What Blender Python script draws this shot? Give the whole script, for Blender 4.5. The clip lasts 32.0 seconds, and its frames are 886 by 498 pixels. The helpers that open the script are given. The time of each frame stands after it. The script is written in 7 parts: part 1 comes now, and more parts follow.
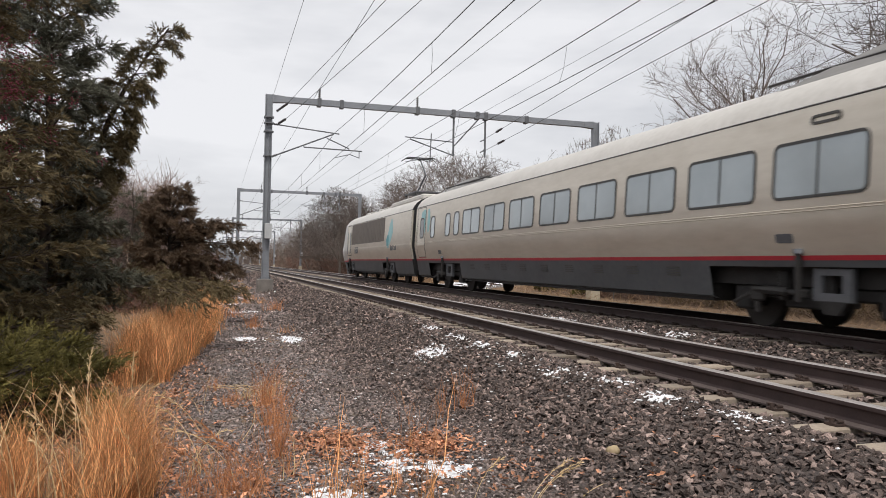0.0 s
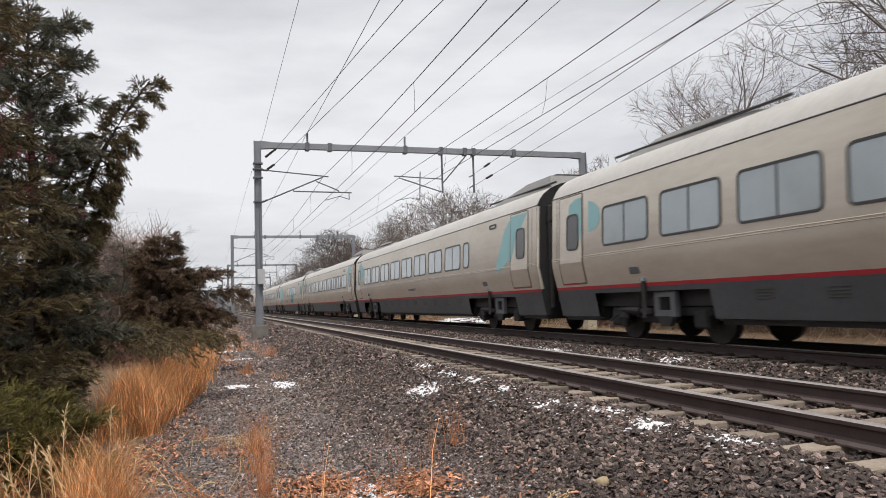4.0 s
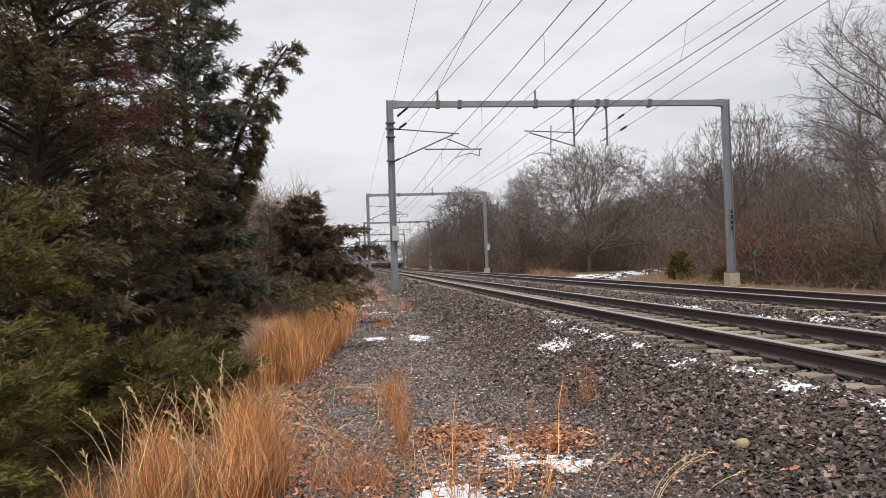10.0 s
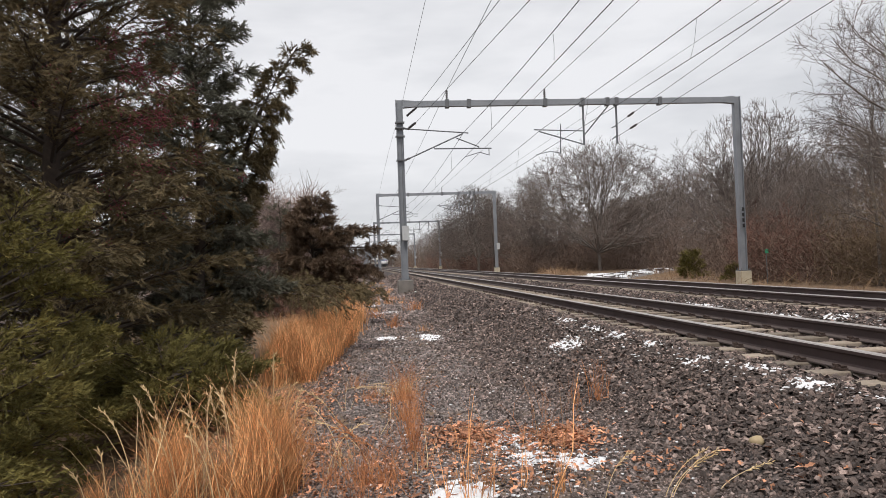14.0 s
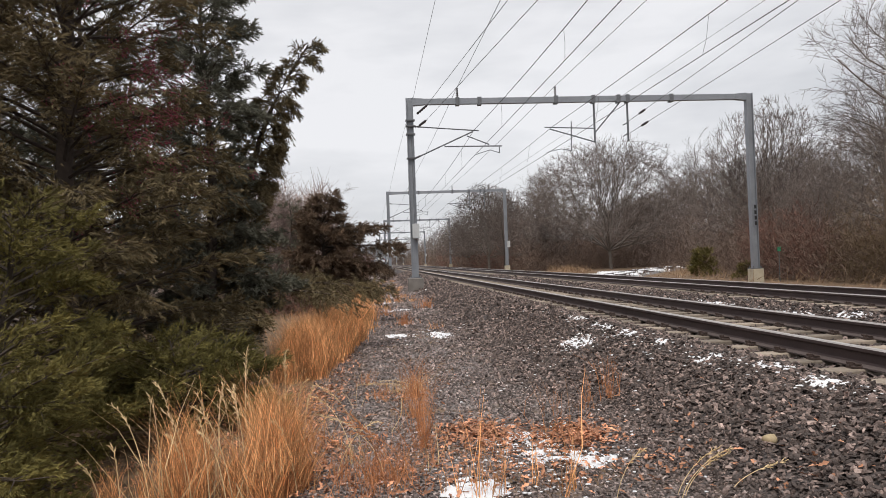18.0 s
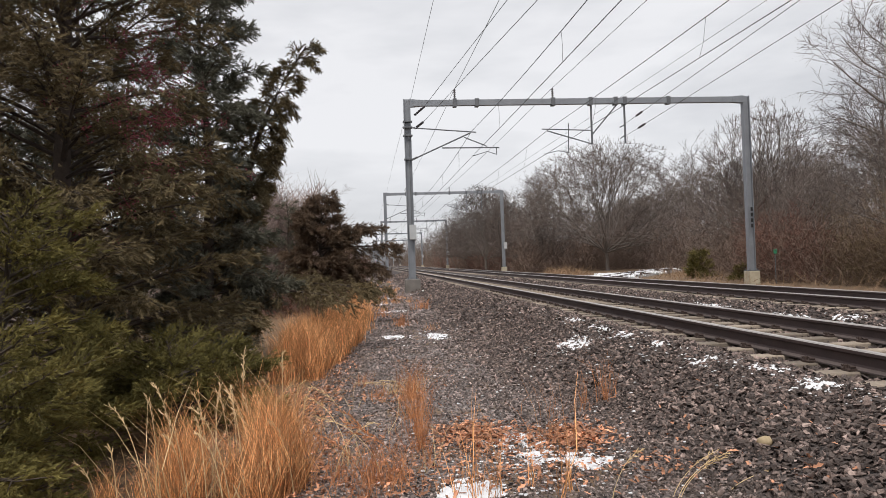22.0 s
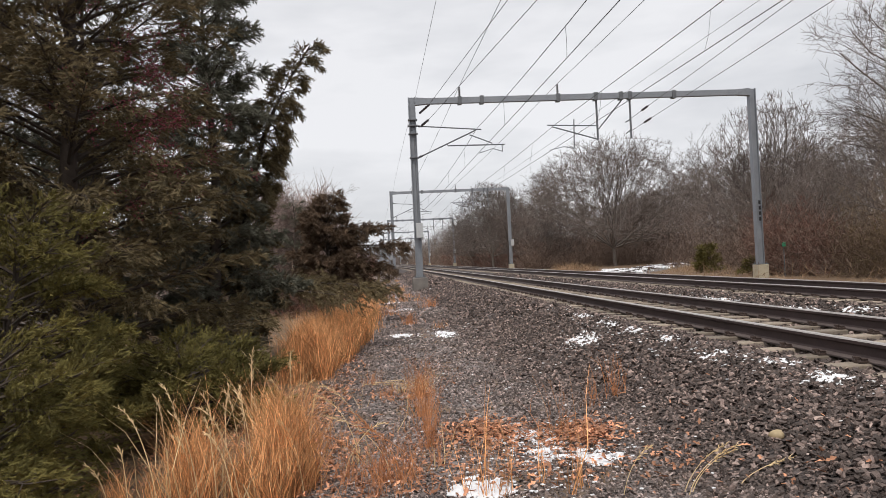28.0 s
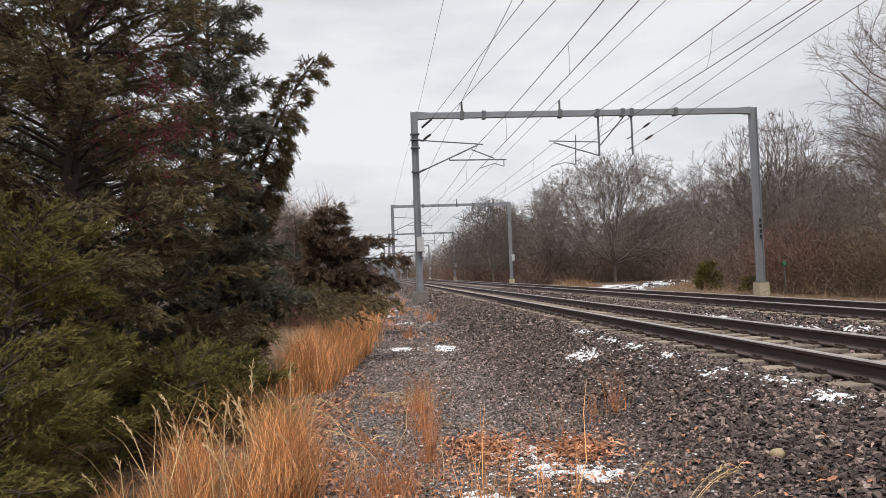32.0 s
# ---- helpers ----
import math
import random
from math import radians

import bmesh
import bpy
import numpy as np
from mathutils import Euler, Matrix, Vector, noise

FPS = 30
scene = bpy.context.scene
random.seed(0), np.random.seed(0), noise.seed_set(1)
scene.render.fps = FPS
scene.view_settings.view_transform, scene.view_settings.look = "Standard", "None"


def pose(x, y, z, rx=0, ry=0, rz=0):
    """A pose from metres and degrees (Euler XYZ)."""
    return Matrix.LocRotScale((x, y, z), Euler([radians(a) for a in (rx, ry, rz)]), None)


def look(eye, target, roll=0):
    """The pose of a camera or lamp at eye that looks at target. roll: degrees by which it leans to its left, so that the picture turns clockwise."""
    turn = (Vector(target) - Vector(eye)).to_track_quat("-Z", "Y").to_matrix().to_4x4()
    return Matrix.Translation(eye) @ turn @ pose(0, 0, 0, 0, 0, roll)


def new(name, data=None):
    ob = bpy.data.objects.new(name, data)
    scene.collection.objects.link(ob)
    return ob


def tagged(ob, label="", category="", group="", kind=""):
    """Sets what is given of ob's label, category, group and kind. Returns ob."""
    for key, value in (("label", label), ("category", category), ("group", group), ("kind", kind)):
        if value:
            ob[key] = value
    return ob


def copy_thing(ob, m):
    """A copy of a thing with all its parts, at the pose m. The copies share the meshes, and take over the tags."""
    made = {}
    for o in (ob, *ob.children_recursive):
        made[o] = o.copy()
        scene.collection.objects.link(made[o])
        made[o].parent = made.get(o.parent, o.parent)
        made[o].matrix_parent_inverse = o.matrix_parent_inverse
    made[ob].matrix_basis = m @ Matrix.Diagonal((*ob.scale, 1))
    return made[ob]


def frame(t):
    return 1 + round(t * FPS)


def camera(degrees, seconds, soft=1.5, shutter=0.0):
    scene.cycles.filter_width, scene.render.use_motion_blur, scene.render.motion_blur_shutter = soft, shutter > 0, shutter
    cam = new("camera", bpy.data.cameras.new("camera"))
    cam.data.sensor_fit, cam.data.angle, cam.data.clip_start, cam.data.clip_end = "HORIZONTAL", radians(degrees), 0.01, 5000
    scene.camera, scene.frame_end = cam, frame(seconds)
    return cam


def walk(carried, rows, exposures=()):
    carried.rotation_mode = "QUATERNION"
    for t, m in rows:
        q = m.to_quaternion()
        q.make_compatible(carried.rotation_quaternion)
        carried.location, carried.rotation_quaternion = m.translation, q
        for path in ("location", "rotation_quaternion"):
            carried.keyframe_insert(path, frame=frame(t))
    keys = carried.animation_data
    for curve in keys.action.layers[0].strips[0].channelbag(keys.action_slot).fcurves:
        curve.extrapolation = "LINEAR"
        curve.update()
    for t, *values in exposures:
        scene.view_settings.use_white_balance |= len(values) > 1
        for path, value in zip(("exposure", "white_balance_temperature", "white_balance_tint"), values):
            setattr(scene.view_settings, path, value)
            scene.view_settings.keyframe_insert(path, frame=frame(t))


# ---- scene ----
# The camera is held in the hand beside the line; z = 0 is the top of the rails.
EYE = 0.918
cam = camera(62.5, 32.0, soft=0.9, shutter=0.1)
PATH = (
    # seconds, x, y, height over the eye level, tilt, lean, turn
    (0, -0.154, 0.017, 0.032, 91.244, -1.083, -17.157),
    (0.5, -0.126, 0.028, 0.028, 90.877, -0.504, -14.740),
    (1, -0.127, -0.008, 0.045, 91.084, -0.151, -12.837),
    (1.5, -0.125, -0.012, 0.028, 91.634, -0.013, -11.029),
    (2, -0.091, -0.020, 0.038, 92.399, 1.007, -9.649),
    (2.5, -0.089, -0.035, 0.030, 93.361, 2.066, -10.628),
    (3, -0.065, -0.042, 0.035, 94.083, 2.375, -14.222),
    (3.5, -0.025, -0.003, 0.023, 94.038, 1.833, -17.834),
    (5.5, 0.015, -0.028, 0.043, 94.448, 1.992, -12.047),
    (6, -0.001, -0.025, 0.050, 94.245, 2.184, -10.160),
    (6.5, -0.005, -0.034, 0.052, 93.600, 2.230, -8.979),
    (7, 0.006, -0.022, 0.038, 93.049, 2.000, -8.486),
    (7.5, 0.009, -0.011, 0.037, 92.663, 1.734, -8.258),
    (8, 0.002, 0.000, 0.029, 92.261, 1.698, -7.854),
    (8.5, -0.002, -0.022, 0.027, 91.710, 1.881, -7.216),
    (9, -0.003, -0.012, 0.031, 91.304, 1.885, -6.784),
    (9.5, 0.013, 0.004, 0.020, 91.088, 1.801, -6.746),
    (10, 0.009, -0.020, 0.023, 91.013, 1.865, -7.029),
    (10.5, 0.008, -0.020, 0.017, 91.069, 1.799, -7.140),
    (11, 0.001, -0.026, 0.017, 91.138, 1.785, -7.027),
    (11.5, -0.008, -0.026, 0.018, 91.139, 1.814, -6.862),
    (12, -0.017, -0.040, 0.024, 91.122, 1.846, -6.742),
    (12.5, -0.008, -0.034, 0.015, 91.146, 1.758, -6.621),
    (13, -0.004, -0.023, 0.015, 91.163, 1.861, -6.509),
    (13.5, -0.016, -0.041, 0.020, 91.072, 1.980, -6.417),
    (14, -0.004, -0.020, 0.012, 91.014, 2.156, -6.255),
    (14.5, -0.007, -0.018, 0.010, 90.976, 2.270, -6.032),
    (16.5, -0.014, -0.022, 0.012, 90.855, 2.290, -5.494),
    (17, -0.017, -0.027, 0.017, 90.957, 2.165, -5.530),
    (17.5, -0.017, -0.016, 0.010, 90.994, 2.139, -5.502),
    (18, -0.009, -0.012, 0.006, 90.885, 2.151, -5.451),
    (18.5, -0.005, -0.006, 0.005, 90.691, 2.164, -5.435),
    (19, -0.000, 0.000, 0.000, 90.648, 2.047, -5.376),
    (19.5, -0.007, -0.013, 0.002, 90.692, 1.999, -5.401),
    (20, -0.011, -0.028, 0.006, 90.749, 1.983, -5.555),
    (20.5, -0.014, -0.037, 0.005, 90.759, 2.082, -5.701),
    (21, -0.011, -0.017, 0.004, 90.741, 2.090, -5.767),
    (21.5, -0.012, -0.016, 0.002, 90.821, 1.981, -5.768),
    (22, -0.014, -0.031, 0.011, 90.969, 1.958, -5.696),
    (22.5, -0.008, -0.015, 0.005, 91.048, 1.952, -5.613),
    (23, -0.009, -0.014, 0.006, 90.971, 2.082, -5.561),
    (23.5, 0.003, 0.001, 0.001, 90.879, 2.284, -5.526),
    (24, 0.003, -0.003, 0.006, 90.819, 2.483, -5.477),
    (24.5, -0.006, -0.012, 0.008, 90.793, 2.570, -5.409),
    (25, -0.001, -0.010, 0.003, 90.781, 2.696, -5.331),
    (25.5, 0.004, -0.009, 0.003, 90.703, 2.808, -5.313),
    (27.5, -0.004, -0.006, 0.003, 90.789, 2.792, -5.165),
    (28, -0.010, -0.013, 0.005, 90.837, 2.790, -5.134),
    (28.5, 0.008, 0.014, -0.007, 90.858, 2.849, -5.118),
    (29, 0.007, -0.002, -0.001, 90.822, 2.814, -5.107),
    (29.5, 0.002, -0.002, -0.003, 90.851, 2.833, -5.086),
    (30, 0.011, -0.005, -0.001, 90.898, 2.856, -5.043),
    (30.5, 0.008, -0.010, -0.008, 91.128, 2.749, -5.042),
    (31, 0.008, -0.006, -0.010, 91.444, 2.566, -4.971),
    (31.5, -0.004, -0.007, -0.002, 91.709, 2.430, -4.950),
    (32, -0.020, -0.018, 0.002, 91.950, 2.089, -5.112),
)
walk(cam, [(t, pose(x, y, EYE + dz, tilt, lean, turn)) for t, x, y, dz, tilt, lean, turn in PATH])

# World: an overcast winter sky and a weak, very soft sun.
world = bpy.data.worlds.new("overcast_sky")
scene.world = world
world.use_nodes = True
wn, wl = world.node_tree.nodes, world.node_tree.links
wn.clear()
w_out = wn.new("ShaderNodeOutputWorld")
w_bg = wn.new("ShaderNodeBackground")
w_sky = wn.new("ShaderNodeTexSky")
w_sky.sky_type, w_sky.sun_disc = "NISHITA", False
w_sky.sun_elevation, w_sky.sun_rotation = radians(61), radians(197)
w_dim = wn.new("ShaderNodeVectorMath")
w_dim.operation = "SCALE"
w_dim.inputs["Scale"].default_value = 0.10
w_tc = wn.new("ShaderNodeTexCoord")
w_map = wn.new("ShaderNodeMapping")
w_map.inputs["Scale"].default_value = (1.2, 1.2, 4.5)
w_noise = wn.new("ShaderNodeTexNoise")
w_noise.inputs["Scale"].default_value = 1.9
w_noise.inputs["Detail"].default_value = 5
w_noise.inputs["Roughness"].default_value = 0.52
w_ramp = wn.new("ShaderNodeValToRGB")
w_ramp.color_ramp.elements[0].position, w_ramp.color_ramp.elements[0].color = 0.32, (0.57, 0.58, 0.612, 1)
w_ramp.color_ramp.elements[1].position, w_ramp.color_ramp.elements[1].color = 0.58, (0.825, 0.825, 0.848, 1)
w_mix = wn.new("ShaderNodeMix")
w_mix.data_type = "RGBA"
w_mix.inputs["Factor"].default_value = 0.94
wl.new(w_sky.outputs["Color"], w_dim.inputs[0])
wl.new(w_tc.outputs["Generated"], w_map.inputs["Vector"])
wl.new(w_map.outputs["Vector"], w_noise.inputs["Vector"])
wl.new(w_noise.outputs["Fac"], w_ramp.inputs["Fac"])
wl.new(w_dim.outputs["Vector"], w_mix.inputs["A"])
wl.new(w_ramp.outputs["Color"], w_mix.inputs["B"])
wl.new(w_mix.outputs["Result"], w_bg.inputs["Color"])
wl.new(w_bg.outputs["Background"], w_out.inputs["Surface"])
w_bg.inputs["Strength"].default_value = 1.08

sun = new("sun", bpy.data.lights.new("sun", "SUN"))
sun.data.energy, sun.data.angle, sun.data.color = 2.2, radians(15), (1.0, 0.95, 0.87)
sun.matrix_basis = look((-12, -40, 75), (0, 0, 0))


# Materials
def mat(name, a, b, fine=40.0, coarse=3.0, rough=0.8, metal=0.0, bump=0.3, depth=0.01, island=0.0, per_object=0.0, spec=0.5, contrast=0.25, few=0.0, stretch=None):
    """Two-scale procedural surface between the colours a and b. few: how much some few pieces stand out as brighter."""
    m = bpy.data.materials.new(name)
    m.use_nodes = True
    n, l = m.node_tree.nodes, m.node_tree.links
    p = n["Principled BSDF"]
    tc = n.new("ShaderNodeTexCoord")
    n1, n2 = n.new("ShaderNodeTexNoise"), n.new("ShaderNodeTexNoise")
    n1.inputs["Scale"].default_value, n1.inputs["Detail"].default_value = coarse, 3
    n2.inputs["Scale"].default_value, n2.inputs["Detail"].default_value = fine, 4
    n2.inputs["Roughness"].default_value = 0.65
    where = tc.outputs["Object"]
    if stretch:
        mp = n.new("ShaderNodeMapping")
        mp.inputs["Scale"].default_value = stretch
        l.new(where, mp.inputs["Vector"])
        where = mp.outputs["Vector"]
    l.new(where, n1.inputs["Vector"])
    l.new(where, n2.inputs["Vector"])
    add = n.new("ShaderNodeMath")
    add.operation = "MULTIPLY_ADD"
    add.inputs[1].default_value = 0.5
    half = n.new("ShaderNodeMath")
    half.operation = "MULTIPLY"
    half.inputs[1].default_value = 0.5
    l.new(n2.outputs["Fac"], half.inputs[0])
    l.new(n1.outputs["Fac"], add.inputs[0])
    l.new(half.outputs[0], add.inputs[2])
    ramp = n.new("ShaderNodeValToRGB")
    ramp.color_ramp.elements[0].position, ramp.color_ramp.elements[0].color = 0.5 - contrast, (*a, 1)
    ramp.color_ramp.elements[1].position, ramp.color_ramp.elements[1].color = 0.5 + contrast, (*b, 1)
    l.new(add.outputs[0], ramp.inputs["Fac"])
    colour = ramp.outputs["Color"]
    if island or per_object:
        if island:
            src = n.new("ShaderNodeNewGeometry").outputs["Random Per Island"]
        else:
            src = n.new("ShaderNodeObjectInfo").outputs["Random"]
        amount = island or per_object
        rng = n.new("ShaderNodeFloatCurve")
        curve = rng.mapping.curves[0]
        curve.points[0].location, curve.points[1].location = (0, 0.5 * (1 - amount)), (1, 0.5 * (1 + amount * (1 + few)))
        if few:
            curve.points.new(0.7, 0.5 * (1 - 0.1 * amount))
        rng.mapping.use_clip = False
        rng.mapping.update()
        l.new(src, rng.inputs["Value"])
        two = n.new("ShaderNodeMath")
        two.operation = "MULTIPLY"
        two.inputs[1].default_value = 2.0
        l.new(rng.outputs["Value"], two.inputs[0])
        mul = n.new("ShaderNodeVectorMath")
        mul.operation = "SCALE"
        l.new(colour, mul.inputs[0])
        l.new(two.outputs[0], mul.inputs["Scale"])
        colour = mul.outputs["Vector"]
    l.new(colour, p.inputs["Base Color"])
    p.inputs["Roughness"].default_value, p.inputs["Metallic"].default_value = rough, metal
    p.inputs["Specular IOR Level"].default_value = spec
    if bump:
        bn = n.new("ShaderNodeBump")
        bn.inputs["Strength"].default_value, bn.inputs["Distance"].default_value = bump, depth
        l.new(n2.outputs["Fac"], bn.inputs["Height"])
        l.new(bn.outputs["Normal"], p.inputs["Normal"])
    return m


def glow(name, colour, strength):
    m = bpy.data.materials.new(name)
    m.use_nodes = True
    p = m.node_tree.nodes["Principled BSDF"]
    p.inputs["Base Color"].default_value = (*colour, 1)
    p.inputs["Emission Color"].default_value = (*colour, 1)
    p.inputs["Emission Strength"].default_value = strength
    return m


M = {
    "gravel": mat("gravel", (0.085, 0.08, 0.08), (0.27, 0.255, 0.25), 55, 2.0, 0.9, bump=1.0, depth=0.03, contrast=0.2),
    "stone": mat("ballast_stone", (0.084, 0.060, 0.053), (0.280, 0.210, 0.184), 90, 22, 0.7, bump=0.9, depth=0.008, island=0.7, few=2.5),
    "pebble": mat("path_stone", (0.150, 0.115, 0.106), (0.40, 0.322, 0.296), 90, 14, 0.7, bump=0.3, depth=0.003, island=0.65, few=1.1),
    "tan_stone": mat("tan_stone", (0.33, 0.25, 0.14), (0.52, 0.41, 0.26), 30, 6, 0.8, bump=0.4, depth=0.005),
    "rail_side": mat("rusty_rail_side", (0.046, 0.030, 0.029), (0.092, 0.061, 0.057), 60, 4, 0.7, bump=0.2, depth=0.002),
    "rail_foot": mat("dusty_rail_foot", (0.060, 0.044, 0.041), (0.135, 0.105, 0.098), 40, 4, 0.85, bump=0.3, depth=0.003),
    "rail_top": mat("worn_rail_head", (0.42, 0.38, 0.36), (0.62, 0.57, 0.54), 50, 3, 0.40, metal=0.6, bump=0.05, depth=0.001),
    "concrete": mat("tie_concrete", (0.16, 0.128, 0.102), (0.40, 0.33, 0.262), 30, 2.5, 0.9, bump=0.3, depth=0.003, per_object=0.35),
    "footing": mat("footing_concrete", (0.36, 0.31, 0.23), (0.58, 0.52, 0.40), 25, 3, 0.9, bump=0.3, depth=0.006),
    "grey_footing": mat("grey_footing", (0.14, 0.125, 0.115), (0.27, 0.245, 0.225), 25, 3, 0.9, bump=0.3, depth=0.006),
    "clip": mat("rusty_clip", (0.025, 0.018, 0.017), (0.08, 0.05, 0.04), 60, 10, 0.7),
    "galv": mat("galvanised_steel", (0.20, 0.215, 0.24), (0.33, 0.345, 0.375), 18, 1.5, 0.55, metal=0.25, bump=0.05, depth=0.002),
    "galv_dark": mat("weathered_steel", (0.10, 0.105, 0.115), (0.20, 0.205, 0.22), 20, 2, 0.6, metal=0.3, bump=0.1, depth=0.002),
    "wire": mat("wire", (0.045, 0.045, 0.05), (0.09, 0.09, 0.095), 20, 2, 0.6, metal=0.3, bump=0),
    "insulator": mat("insulator", (0.035, 0.03, 0.035), (0.075, 0.065, 0.07), 20, 5, 0.4, bump=0),
    "sign": mat("grey_box", (0.42, 0.43, 0.44), (0.58, 0.59, 0.60), 20, 3, 0.6, bump=0.05),
    "black": mat("black_marking", (0.012, 0.012, 0.013), (0.025, 0.025, 0.027), 20, 3, 0.6, bump=0),
    "snow": mat("old_snow", (0.72, 0.73, 0.76), (0.90, 0.90, 0.92), 70, 8, 0.75, bump=0.5, depth=0.01),
}


def ground_material():
    """Soil, walkway gravel and ballast side by side across the line, with wandering edges."""
    m = bpy.data.materials.new("railside_ground")
    m.use_nodes = True
    n, l = m.node_tree.nodes, m.node_tree.links
    p = n["Principled BSDF"]
    p.inputs["Roughness"].default_value = 0.95
    tc = n.new("ShaderNodeTexCoord")
    sep = n.new("ShaderNodeSeparateXYZ")
    l.new(tc.outputs["Object"], sep.inputs[0])

    def noise_of(scale, detail):
        q = n.new("ShaderNodeTexNoise")
        q.inputs["Scale"].default_value, q.inputs["Detail"].default_value = scale, detail
        l.new(tc.outputs["Object"], q.inputs["Vector"])
        return q.outputs["Fac"]

    def ramp_of(fac, lo, hi, a, b):
        q = n.new("ShaderNodeValToRGB")
        q.color_ramp.elements[0].position, q.color_ramp.elements[0].color = lo, (*a, 1)
        q.color_ramp.elements[1].position, q.color_ramp.elements[1].color = hi, (*b, 1)
        l.new(fac, q.inputs["Fac"])
        return q.outputs["Color"]

    fine, middle, broad = noise_of(26, 6), noise_of(9, 3), noise_of(0.9, 3)
    soil = ramp_of(middle, 0.3, 0.7, (0.10, 0.066, 0.040), (0.26, 0.165, 0.095))
    # the near-black ends of both ramps paint in the shade between stones
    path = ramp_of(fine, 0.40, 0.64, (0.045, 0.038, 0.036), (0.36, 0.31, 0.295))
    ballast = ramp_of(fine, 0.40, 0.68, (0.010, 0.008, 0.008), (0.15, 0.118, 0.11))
    wob = n.new("ShaderNodeMath")
    wob.operation = "MULTIPLY_ADD"
    wob.inputs[1].default_value = 1.3
    l.new(broad, wob.inputs[0])
    l.new(sep.outputs["X"], wob.inputs[2])

    def edge(x0, x1):
        q = n.new("ShaderNodeMapRange")
        q.inputs["From Min"].default_value, q.inputs["From Max"].default_value = x0 + 0.65, x1 + 0.65
        l.new(wob.outputs[0], q.inputs["Value"])
        return q.outputs["Result"]

    def blend(fac, a, b):
        q = n.new("ShaderNodeMix")
        q.data_type = "RGBA"
        l.new(fac, q.inputs["Factor"])
        l.new(a, q.inputs["A"])
        l.new(b, q.inputs["B"])
        return q.outputs["Result"]

    patch = n.new("ShaderNodeMapRange")
    patch.inputs["From Min"].default_value, patch.inputs["From Max"].default_value = 0.50, 0.62
    l.new(noise_of(1.7, 5), patch.inputs["Value"])
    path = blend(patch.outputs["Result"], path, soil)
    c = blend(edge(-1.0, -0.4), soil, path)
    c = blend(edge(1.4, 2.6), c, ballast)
    c = blend(edge(13.0, 14.2), c, soil)
    l.new(c, p.inputs["Base Color"])
    bn = n.new("ShaderNodeBump")
    bn.inputs["Strength"].default_value, bn.inputs["Distance"].default_value = 0.9, 0.02
    l.new(fine, bn.inputs["Height"])
    l.new(bn.outputs["Normal"], p.inputs["Normal"])
    return m


M["ground"] = ground_material()


# Helpers for meshes
def mesh_of(name, verts, faces, material=None, smooth=False):
    """A mesh from arrays; faces all have the same number of corners."""
    me = bpy.data.meshes.new(name)
    v = np.asarray(verts, dtype=np.float32)
    f = np.asarray(faces, dtype=np.int32)
    k = f.shape[1]
    me.vertices.add(len(v))
    me.vertices.foreach_set("co", v.ravel())
    me.loops.add(f.size)
    me.loops.foreach_set("vertex_index", f.ravel())
    me.polygons.add(len(f))
    me.polygons.foreach_set("loop_start", np.arange(0, f.size, k, dtype=np.int32))
    me.polygons.foreach_set("use_smooth", np.full(len(f), smooth))
    me.update(calc_edges=True)
    me.validate()
    if material:
        me.materials.append(material)
    return me


def part(name, bm, material, parent, label="", smooth=False):
    """Links a bmesh (or a mesh) as one object under a thing or a part."""
    if isinstance(bm, bmesh.types.BMesh):
        bmesh.ops.recalc_face_normals(bm, faces=bm.faces)
        me = bpy.data.meshes.new(name)
        bm.to_mesh(me)
        bm.free()
        for p in me.polygons:
            p.use_smooth = smooth
        me.materials.append(material)
    else:
        me = bm
    ob = new(name, me)
    ob.parent = parent
    if label:
        ob["label"] = label
    return ob


def empty(name, label, category, group="", kind="", at=None):
    ob = new(name)
    ob.empty_display_size = 0.2
    if at is not None:
        ob.matrix_basis = at
    return tagged(ob, label, category, group, kind)


def box(bm, x0, x1, y0, y1, z0, z1, bevel=0.0):
    r = bmesh.ops.create_cube(bm, size=1.0, matrix=Matrix.Translation(((x0 + x1) / 2, (y0 + y1) / 2, (z0 + z1) / 2)) @ Matrix.Diagonal((x1 - x0, y1 - y0, z1 - z0, 1)))
    if bevel:
        es = list({e for v in r["verts"] for e in v.link_edges})
        bmesh.ops.bevel(bm, geom=es, offset=bevel, segments=1, affect="EDGES")
    return bm


def rod(bm, a, b, r0, r1=None, sides=6):
    """A tapered rod from a to b."""
    a, b = Vector(a), Vector(b)
    d = b - a
    m = Matrix.Translation((a + b) / 2) @ d.to_track_quat("Z", "Y").to_matrix().to_4x4()
    bmesh.ops.create_cone(bm, cap_ends=True, segments=sides, radius1=r0, radius2=r0 if r1 is None else r1, depth=d.length, matrix=m)
    return bm


